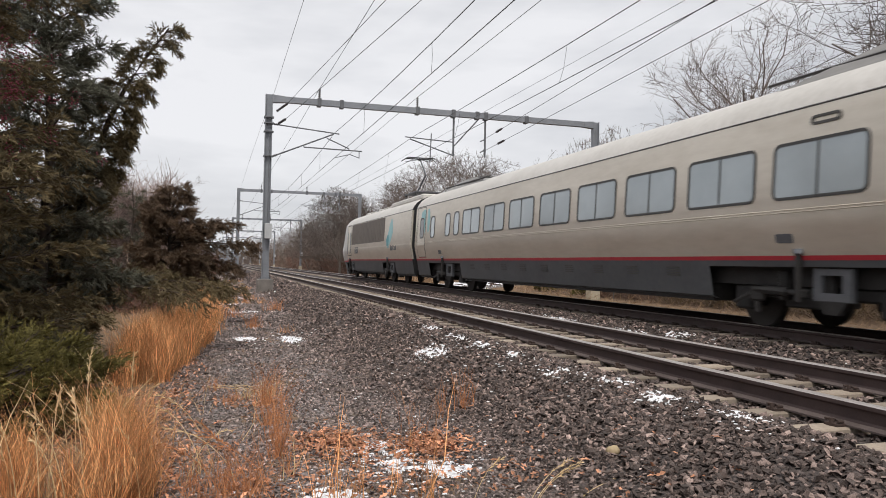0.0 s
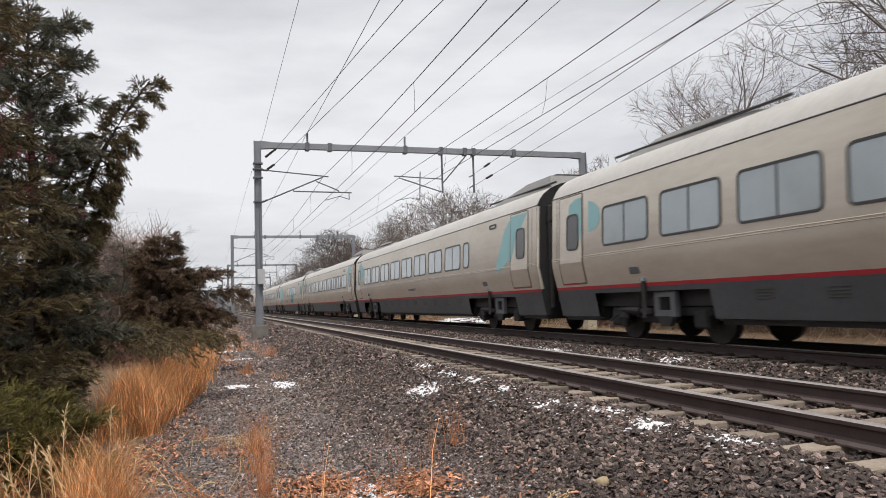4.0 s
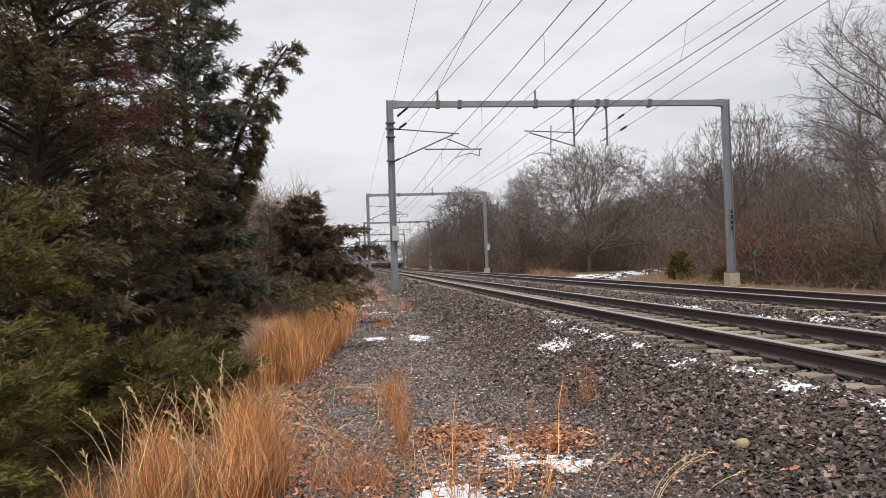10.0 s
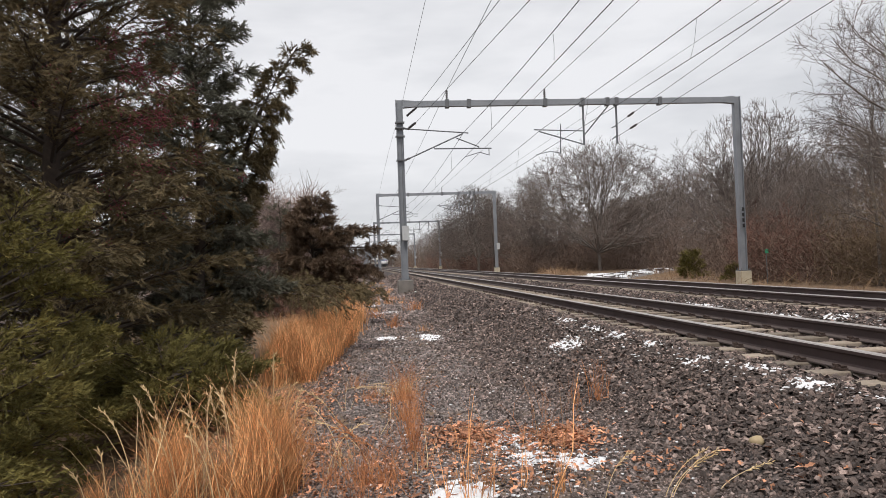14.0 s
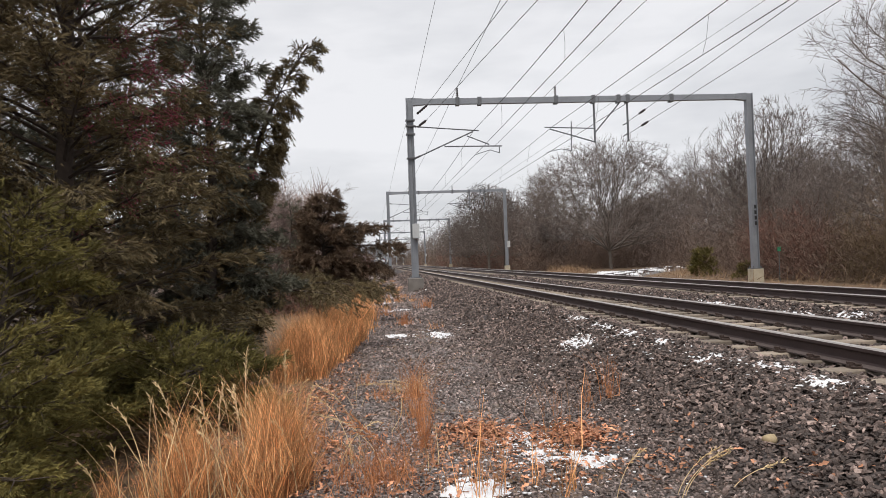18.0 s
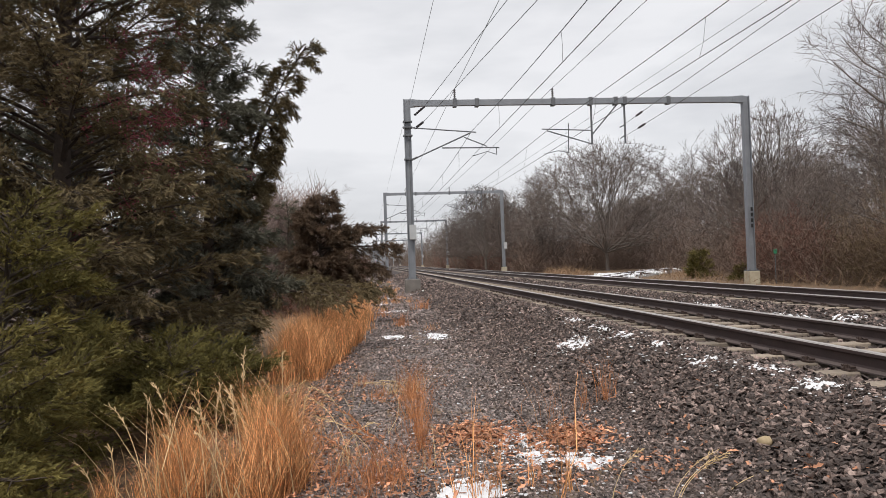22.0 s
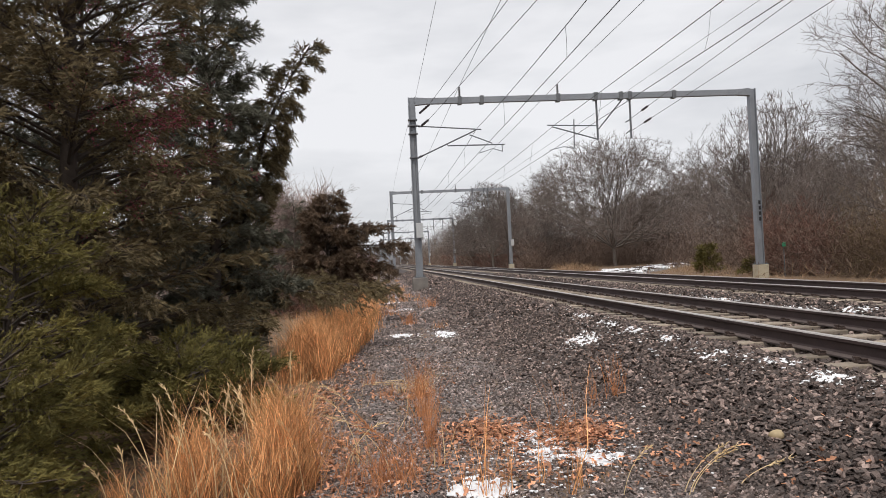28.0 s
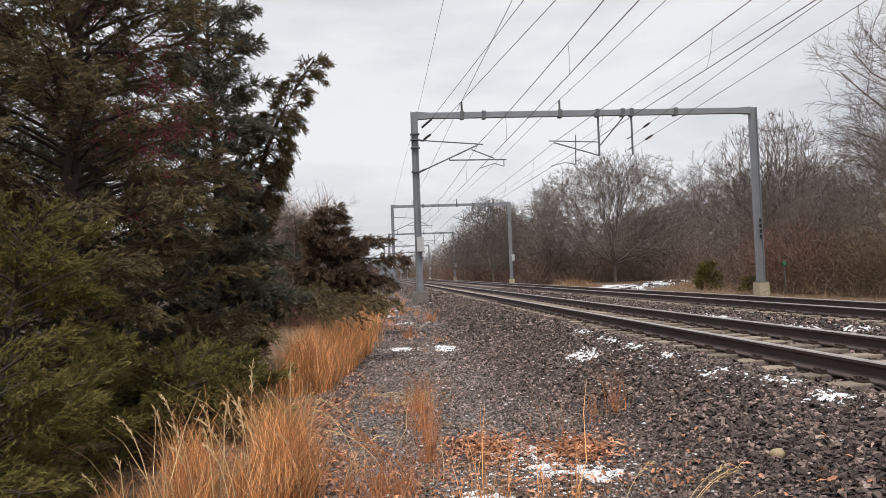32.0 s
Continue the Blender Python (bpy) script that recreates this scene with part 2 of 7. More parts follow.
def pipe(pts, r, sides=5):
    """Vertices and faces of a tube along the points."""
    pts = np.asarray(pts, dtype=float)
    n = len(pts)
    t = np.gradient(pts, axis=0)
    t /= np.linalg.norm(t, axis=1)[:, None]
    ref = np.where(np.abs(t[:, 2:3]) > 0.9, np.array([[1.0, 0, 0]]), np.array([[0, 0, 1.0]]))
    u = np.cross(t, ref)
    u /= np.linalg.norm(u, axis=1)[:, None]
    w = np.cross(t, u)
    ang = np.linspace(0, 2 * np.pi, sides, endpoint=False)
    rr = np.broadcast_to(np.asarray(r, dtype=float), (n,))
    v = pts[:, None, :] + rr[:, None, None] * (np.cos(ang)[None, :, None] * u[:, None, :] + np.sin(ang)[None, :, None] * w[:, None, :])
    i = np.arange(n - 1)[:, None] * sides
    j = np.arange(sides)[None, :]
    k = (j + 1) % sides
    f = np.stack([i + j, i + k, i + sides + k, i + sides + j], axis=-1).reshape(-1, 4)
    return v.reshape(-1, 3), f


def joined(pieces):
    """Joins (verts, faces) pairs."""
    vs, fs, o = [], [], 0
    for v, f in pieces:
        vs.append(v)
        fs.append(np.asarray(f) + o)
        o += len(v)
    return np.concatenate(vs), np.concatenate(fs)


def fnoise(x, y, s=1.0, z=0.0):
    return noise.noise(Vector((x * s, y * s, z)))


def bend(y):
    """Sideways offset of the line, which bends very gently to the left."""
    return -y * abs(y) / 50000.0


# Ground
NEAR_X, FAR_X = 4.38, 8.94       # left rail of the near and of the far track
GAUGE = 1.435
TIE_TOP = -0.19
PROFILE = ((-400, -1.2), (-60, -1.15), (-12, -1.05), (-3.0, -0.92), (-1.2, -0.76), (0.0, -0.70), (1.7, -0.68), (2.25, -0.62), (3.25, -0.27), (3.55, -0.188), (3.86, -0.19), (4.02, -0.225), (4.3, -0.24),
           (5.9, -0.24), (6.15, -0.225), (6.5, -0.222), (6.95, -0.33), (7.7, -0.33), (8.2, -0.225), (8.45, -0.225), (8.6, -0.23), (8.9, -0.24), (10.4, -0.24), (10.8, -0.225), (11.2, -0.225), (11.7, -0.28), (13.2, -0.80), (15, -0.86), (21, -0.9), (60, -1.0), (400, -1.2))
PX, PZ = np.array([p[0] for p in PROFILE]), np.array([p[1] for p in PROFILE])


def ground_z(x, y):
    return float(np.interp(x - bend(y), PX, PZ))


def make_ground():
    xs = np.unique(np.concatenate([[-3000, -1200, -400, -150, -60, -30, -12], np.arange(-8, 16.01, 0.25), [18, 21, 26, 32, 40, 60, 110, 250, 400, 1200, 3000]]))
    ys = np.unique(np.concatenate([[-3000, -800, -300, -120, -60, -30, -15], np.arange(-8, 24, 0.25), np.arange(24, 60, 1.0), np.arange(60, 200, 5.0), np.arange(200, 900, 25.0), [900, 1200, 1800, 3000]]))
    zs = np.interp(xs, PX, PZ)
    verts = np.empty((len(ys), len(xs), 3))
    for i, y in enumerate(ys):
        b = bend(y) if abs(y) < 900 else bend(900)
        for j, x in enumerate(xs):
            near = abs(x) < 20 and -10 < y < 60
            rough = 0.0
            if near:
                amount = 0.012 if -0.8 < x < 11.5 else 0.07
                rough = amount * (fnoise(x, y, 1.3) + 0.6 * fnoise(x, y, 4.1, 3.0))
            verts[i, j] = (x + (b if abs(x) < 100 else 0), y, zs[j] + rough)
    n = len(xs)
    i, j = np.meshgrid(np.arange(len(ys) - 1), np.arange(n - 1), indexing="ij")
    f = np.stack([i * n + j, i * n + j + 1, (i + 1) * n + j + 1, (i + 1) * n + j], axis=-1).reshape(-1, 4)
    me = mesh_of("ground", verts.reshape(-1, 3), f, M["ground"], True)
    return tagged(new("ground", me), "flat railside ground of gravel, ballast and brown soil", "ground", kind="structure")


def line_pts(x, z, y0, y1, step=12.0):
    ys = np.arange(y0, y1 + step * 0.5, step)
    return np.array([(x + bend(y), y, z) for y in ys])


RAIL = ((-0.076, -0.186), (0.076, -0.186), (0.076, -0.172), (0.02, -0.155), (0.009, -0.135), (0.009, -0.06), (0.036, -0.04), (0.037, -0.012), (0.028, 0.0),
        (-0.028, 0.0), (-0.037, -0.012), (-0.036, -0.04), (-0.009, -0.06), (-0.009, -0.135), (-0.02, -0.155), (-0.076, -0.172))


def rail_mesh(x):
    pts = np.concatenate([line_pts(x, 0, -60, 60, 10), line_pts(x, 0, 80, 900, 20)])
    k = len(RAIL)
    v = np.array([[(p[0] + a, p[1], b) for a, b in RAIL] for p in pts]).reshape(-1, 3)
    i, j = np.meshgrid(np.arange(len(pts) - 1), np.arange(k), indexing="ij")
    f = np.stack([i * k + j, i * k + (j + 1) % k, (i + 1) * k + (j + 1) % k, (i + 1) * k + j], axis=-1).reshape(-1, 4)
    me = mesh_of("rail", v, f, M["rail_side"])
    me.materials.append(M["rail_top"])
    me.materials.append(M["rail_foot"])
    top = np.array([1 if q in (7, 8, 9) else 2 if q in (1, 2, 14, 15) else 0 for q in range(k)], dtype=np.int32)
    me.polygons.foreach_set("material_index", np.tile(top, len(pts) - 1))
    return me


def tie_bmesh():
    bm = bmesh.new()
    box(bm, -1.30, 1.30, -0.118, 0.118, -0.42, TIE_TOP, 0.012)
    for v in bm.verts:
        # rail seats stand a little proud of the waisted middle
        if abs(v.co.x) < 0.1:
            v.co.z -= 0.03
        if v.co.z > -0.3:
            v.co.y *= 0.86
    return bm


def clip_mesh():
    bm = bmesh.new()
    box(bm, -0.045, 0.045, -0.06, 0.06, -0.19, -0.165, 0.004)
    rod(bm, (-0.03, -0.055, -0.15), (0.03, -0.045, -0.155), 0.012, sides=5)
    rod(bm, (0.03, -0.045, -0.155), (0.03, 0.05, -0.15), 0.012, sides=5)
    rod(bm, (0.03, 0.05, -0.15), (-0.035, 0.055, -0.145), 0.012, sides=5)
    rod(bm, (-0.03, 0.0, -0.19), (-0.03, 0.0, -0.13), 0.02, sides=6)
    me = bpy.data.meshes.new("rail_clip")
    bm.to_mesh(me)
    bm.free()
    me.materials.append(M["clip"])
    return me


def make_track(x0, label, clip_end):
    track = empty("railway_track", label, "railway track", "main line tracks", "structure")
    for x in (x0, x0 + GAUGE):
        part("rail", rail_mesh(x), None, track, "rust-brown rail with a worn bright head")
    bm = tie_bmesh()
    first = part("tie", bm, M["concrete"], track)
    first.location = (x0 + GAUGE / 2, -6.0, 0)
    clip = clip_mesh()
    far = []
    for i in range(1, 700):
        y = -6.0 + 0.61 * i
        x = x0 + GAUGE / 2 + bend(y)
        if i < 170:
            ob = new("tie", first.data)
            ob.parent = track
            ob.location = (x + random.uniform(-0.012, 0.012), y + random.uniform(-0.015, 0.015), random.uniform(-0.006, 0.004))
            ob.rotation_euler = (0, 0, random.uniform(-0.008, 0.008))
            if 6 <= i and y < clip_end:
                for side in (-GAUGE / 2, GAUGE / 2):
                    for s in (-1, 1):
                        c = new("rail_clip", clip)
                        c.parent = ob
                        c.matrix_basis = pose(side + s * 0.115, 0, 0, 0, 0, 0 if s < 0 else 180)
        else:
            far.append((x, y))
    bmv = []
    bmf = []
    for x, y in far:
        o = len(bmv)
        bmv += [(x + sx * 1.3, y + sy * 0.10, z) for z in (-0.4, TIE_TOP) for sx, sy in ((-1, -1), (1, -1), (1, 1), (-1, 1))]
        bmf += [(o + 4, o + 5, o + 6, o + 7), (o, o + 1, o + 5, o + 4), (o + 3, o, o + 4, o + 7), (o + 1, o + 2, o + 6, o + 5)]
    ob = part("far_ties", mesh_of("far_ties", bmv, bmf, M["concrete"]), None, track)
    ob["kind"] = "stuff"
    return track


ground = make_ground()
near_track = make_track(NEAR_X, "steel rails on pale concrete ties in dark ballast", 26.0)
far_track = make_track(FAR_X, "rust-brown steel rails on concrete ties with snow specks", 20.0)


# Catenary portals
def post_bmesh(x, z0, z1, w=0.36, d=0.32):
    """A wide-flange steel post."""
    bm = bmesh.new()
    u, v, f, g = w / 2, d / 2, w / 2 - 0.03, 0.02
    outline = ((-u, -v), (-f, -v), (-f, -g), (f, -g), (f, -v), (u, -v), (u, v), (f, v), (f, g), (-f, g), (-f, v), (-u, v))
    low = [bm.verts.new((x + px, py, z0)) for px, py in outline]
    high = [bm.verts.new((x + px, py, z1)) for px, py in outline]
    bm.faces.new(low)
    bm.faces.new(high)
    for i in range(12):
        k = (i + 1) % 12
        bm.faces.new((low[i], low[k], high[k], high[i]))
    return bm


def insulator_bmesh(a, b, r=0.075, n=5):
    bm = bmesh.new()
    a, b = Vector(a), Vector(b)
    rod(bm, a, b, 0.025, sides=6)
    for i in range(n):
        c = a.lerp(b, (i + 0.5) / n)
        d = (b - a).normalized() * ((b - a).length / n * 0.32)
        rod(bm, c - d, c + d, r, r * 0.6, sides=8)
    return bm


def rods(pieces):
    bm = bmesh.new()
    for a, b, r in pieces:
        rod(bm, (a[0], 0, a[1]), (b[0], 0, b[1]), r)
    return bm


def make_portal(y, x_left, x_right, top, base_left, base_right, box_side, detail, label):
    b = bend(y)
    g = empty("catenary_portal", label, "catenary mast", "catenary portals", at=pose(b, y, 0))
    part("post", post_bmesh(x_left, base_left + 0.5, top + 0.22), M["galv"], g)
    part("post", post_bmesh(x_right, base_right + 0.75, top + 0.18), M["galv"], g)
    bm = bmesh.new()
    box(bm, x_left + 0.18, x_right - 0.18, -0.13, 0.13, top - 0.15, top + 0.15)
    # tapered haunches at both ends
    for s, x in ((1, x_left + 0.18), (-1, x_right - 0.18)):
        h = bmesh.ops.create_cube(bm, size=1.0)["verts"]
        for v in h:
            outer = v.co.x < 0 if s > 0 else v.co.x > 0
            v.co = Vector((x + s * (0.0 if outer else 0.6), v.co.y * 0.29, top + (0.2 if outer else 0.152) * (1 if v.co.z > 0 else -1)))
    part("beam", bm, M["galv"], g)
    for x, z0, m, up in ((x_left, base_left, "grey_footing", 0.5), (x_right, base_right, "footing", 0.75)):
        bm = bmesh.new()
        fw = 0.4 if m == "grey_footing" else 0.31
        box(bm, x - fw, x + fw, -fw, fw, z0 - 0.4, z0 + up, 0.03)
        f = part("footing", bm, M[m], g, "weathered concrete footing")
        bm = bmesh.new()
        box(bm, x - 0.3, x + 0.3, -0.3, 0.3, z0 + up + 0.002, z0 + up + 0.04)
        for sx in (-0.22, 0.22):
            for sy in (-0.22, 0.22):
                rod(bm, (x + sx, sy, z0 + up), (x + sx, sy, z0 + up + 0.14), 0.025)
        part("base_plate", bm, M["galv_dark"], f)
    # clamps round the beam
    for x in (4.71, 5.88, 9.98, 12.02, 13.4, 13.9, 16.34):
        if x_left + 1 < x < x_right - 0.6:
            bm = bmesh.new()
            box(bm, x - 0.10, x + 0.10, -0.18, 0.18, top - 0.22, top + 0.2)
            part("clamp", bm, M["galv_dark"], g)
    for x in (4.72, 9.98):
        part("feeder_insulator", insulator_bmesh((x, 0, top + 0.18), (x, 0, top + 0.74)), M["insulator"], g)
    # cantilever of the near track, on the left post
    arm = part("cantilever", rods([((x_left + 0.35, 7.95), (5.79, 7.68), 0.032), ((x_left + 0.2, 6.29), (5.49, 7.65), 0.036), ((5.15, 7.42), (6.31, 6.95), 0.03),
                                    ((3.97, 6.88), (7.0, 6.85), 0.034), ((3.97, 6.88), (3.97, 7.0), 0.02), ((6.86, 6.85), (6.86, 6.47), 0.024), ((6.31, 6.95), (6.31, 6.86), 0.024)]), M["galv_dark"], g)
    part("steady_arm", rods([((6.86, 6.49), (6.36, 6.65), 0.02), ((6.36, 6.65), (5.6, 6.43), 0.018)]), M["galv_dark"], arm)
    part("cantilever_insulator", insulator_bmesh((x_left + 0.18, 0, 7.97), (x_left + 0.5, 0, 7.94), 0.07, 4), M["insulator"], arm)
    part("cantilever_insulator", insulator_bmesh((x_left + 0.18, 0, 6.29), (x_left + 0.48, 0, 6.42), 0.07, 4), M["insulator"], arm)
    # hanging brackets and cantilever of the far track
    drop = part("drop_bracket", rods([((12.06, 9.1), (12.06, 6.92), 0.055), ((13.5, 9.05), (12.12, 7.5), 0.036)]), M["galv_dark"], g)
    if x_right > 14.2:
        part("anchor_bracket", rods([((13.9, 9.1), (13.9, 6.95), 0.055), ((13.9, 7.95), (13.62, 7.82), 0.03), ((13.9, 7.4), (13.62, 7.2), 0.03)]), M["galv_dark"], g)
    part("cantilever", rods([((9.34, 7.79), (12.02, 7.68), 0.03), ((9.62, 7.69), (12.05, 6.95), 0.034), ((10.8, 8.07), (10.74, 6.5), 0.03)]), M["galv_dark"], drop)
    part("steady_arm", rods([((10.74, 6.5), (10.2, 6.62), 0.02), ((10.2, 6.62), (9.39, 6.45), 0.018)]), M["galv_dark"], drop)
    if detail:
        for z in (7.98, 7.55, 8.28, 6.3):
            bm = bmesh.new()
            box(bm, x_left - 0.23, x_left + 0.25, -0.19, 0.19, z - 0.03, z + 0.03)
            part("mast_bracket", bm, M["galv_dark"], g)
        part("anchor_insulator", insulator_bmesh((x_left + 0.4, -0.1, 8.62), (x_left + 0.85, -1.3, 8.82), 0.07), M["insulator"], g)
        part("anchor_insulator", insulator_bmesh((x_left + 0.5, -0.1, 8.0), (x_left + 0.75, -1.3, 8.02), 0.07), M["insulator"], g)
    # box or plate on a post
    px, pz = (x_left + 0.09, 2.49) if box_side == "left" else (x_right + 0.22, 2.6)
    bm = bmesh.new()
    box(bm, px - 0.18, px + 0.18, -0.36, -0.2, pz - 0.38, pz + 0.38, 0.015)
    c = part("switch_box", bm, M["sign"], g, "pale grey metal box")
    bm = bmesh.new()
    rod(bm, (px - 0.05, -0.25, pz + 0.38), (px - 0.05, -0.2, 7.5 if box_side == "left" else 5.0), 0.016)
    part("conduit", bm, M["galv_dark"], c)
    if detail:
        for i in range(4):
            bm = bmesh.new()
            z = 2.2 + i * 0.3
            box(bm, x_right - 0.02, x_right + 0.10, -0.168, -0.162, z, z + 0.2)
            part("mast_marking", bm, M["black"], g, "dark painted mark")
    return g


make_portal(38.0, 2.18, 20.74, 9.24, -0.45, -0.92, "left", True, "tall grey galvanised steel portal over both tracks")
make_portal(88.0, 2.15, 16.4, 9.22, -0.45, -0.75, "right", False, "grey steel portal carrying the overhead wires")
make_portal(147.0, 2.9, 16.0, 9.2, -0.5, -0.6, "right", False, "grey steel portal carrying the overhead wires")
make_portal(207.0, 2.9, 15.6, 9.2, -0.5, -0.6, "right", False, "grey steel portal farther along the line")
make_portal(268.0, 2.9, 15.6, 9.2, -0.5, -0.6, "right", False, "grey steel portal farther along the line")
make_portal(330.0, 2.9, 15.6, 9.2, -0.5, -0.6, "right", False, "distant grey steel portal over the line")
make_portal(395.0, 2.9, 15.6, 9.2, -0.5, -0.6, "right", False, "distant grey steel portal over the line")

SPANS = (-17.0, 38.0, 88.0, 147.0, 207.0, 268.0, 330.0, 395.0, 460.0)


def overhead(name, label, x, z, sag, stagger=0.0, r=0.011, end=460.0):
    """A wire that hangs from portal to portal."""
    pts = []
    for i, (a, b) in enumerate(zip(SPANS[:-1], SPANS[1:])):
        if b > end:
            break
        for k in range(12):
            s = k / 12
            y = a + (b - a) * s
            st = stagger * ((1 - 2 * s) if i % 2 else (2 * s - 1))
            pts.append((x + bend(y) + st, y, z - sag * 4 * s * (1 - s)))
    v, f = pipe(pts, r, 5)
    return tagged(new(name, mesh_of(name, v, f, M["wire"])), label, "wire", "overhead wires")


def straight_wire(name, label, a, b, r=0.011):
    v, f = pipe(np.linspace(a, b, 8), r, 5)
    return tagged(new(name, mesh_of(name, v, f, M["wire"])), label, "wire", "overhead wires")


CAT = ((5.42, 7.75, 5.42, 6.43, 0.62, 0.12), (9.62, 7.82, 9.38, 6.46, 0.26, 0.04))
for xm, zm, xc, zc, sag_m, sag_c in CAT:
    overhead("messenger_wire", "dark messenger wire hung between portals", xm, zm, sag_m, stagger=0.15, r=0.013)
    overhead("contact_wire", "dark contact wire over the track", xc, zc, sag_c, stagger=0.15, r=0.012)
for x in (4.72, 9.98):
    overhead("feeder_wire", "thin feeder wire on top of the portals", x, 9.98, 0.14, r=0.012)
overhead("ground_wire", "thin wire along the post tops", 2.44, 9.62, -0.34, r=0.008)
overhead("return_wire", "thin grey wire beside the far cantilevers", 12.0, 8.38, 0.0, r=0.007)


def anchored(a, b, where):
    """A wire from its anchor a through b and on, high over the line."""
    a, b = Vector(a), Vector(b)
    e = a + (b - a) * ((a.y + 12.0) / (a.y - b.y))
    straight_wire("anchored_wire", "dark wire anchored at the " + where, tuple(a), tuple(e))


anchored((2.98, 36.7, 8.82), (4.37, 20.1, 8.6), "portal post")
anchored((2.93, 36.7, 8.05), (4.81, 18.3, 7.9), "portal post")
anchored((13.72, 37.9, 7.9), (12.0, 18.2, 7.83), "hanging bracket")
anchored((13.72, 37.9, 7.25), (12.0, 16.4, 7.17), "hanging bracket")


for a, b in (((13.72, 37.9, 7.9), (12.0, 18.2, 7.83)), ((13.72, 37.9, 7.25), (12.0, 16.4, 7.17))):
    a, b = Vector(a), Vector(b)
    bm = insulator_bmesh(a.lerp(b, 0.135), a.lerp(b, 0.185), 0.06, 7)
    tagged(part("wire_insulator", bm, M["insulator"], None), "dark ribbed insulator set in an anchored wire", "insulator", "wire insulators")

marker = empty("line_marker", "small green plate on a thin steel post", "marker", at=pose(21.5, 37.0, -0.92))
bm = bmesh.new()
rod(bm, (0, 0, -0.1), (0, 0, 1.9), 0.022)
part("post", bm, M["galv_dark"], marker)
bm = bmesh.new()
box(bm, -0.10, 0.10, -0.045, -0.025, 1.66, 1.88, 0.008)
part("plate", bm, mat("green_plate", (0.03, 0.20, 0.10), (0.05, 0.28, 0.15), 12, 3, 0.5, bump=0), marker, "green plate")


for xm, zm, xc, zc, sag_m, sag_c in CAT:
    for i, (a, b) in enumerate(zip(SPANS[:3], SPANS[1:4])):
        for k in range(1, 6):
            s = (k - 0.4) / 5.4
            st = 0.15 * ((1 - 2 * s) if i % 2 else (2 * s - 1))
            y = a + (b - a) * s
            q = 4 * s * (1 - s)
            v, f = pipe([(xm + st + bend(y), y, zm - sag_m * q), ((xm + xc) / 2 + st + bend(y) + 0.02, y, (zm + zc) / 2 - 0.3 * q), (xc + st + bend(y), y, zc - sag_c * q)], 0.006, 4)
            tagged(new("dropper", mesh_of("dropper", v, f, M["wire"])), "thin dropper between messenger and contact wire", "dropper", "droppers")


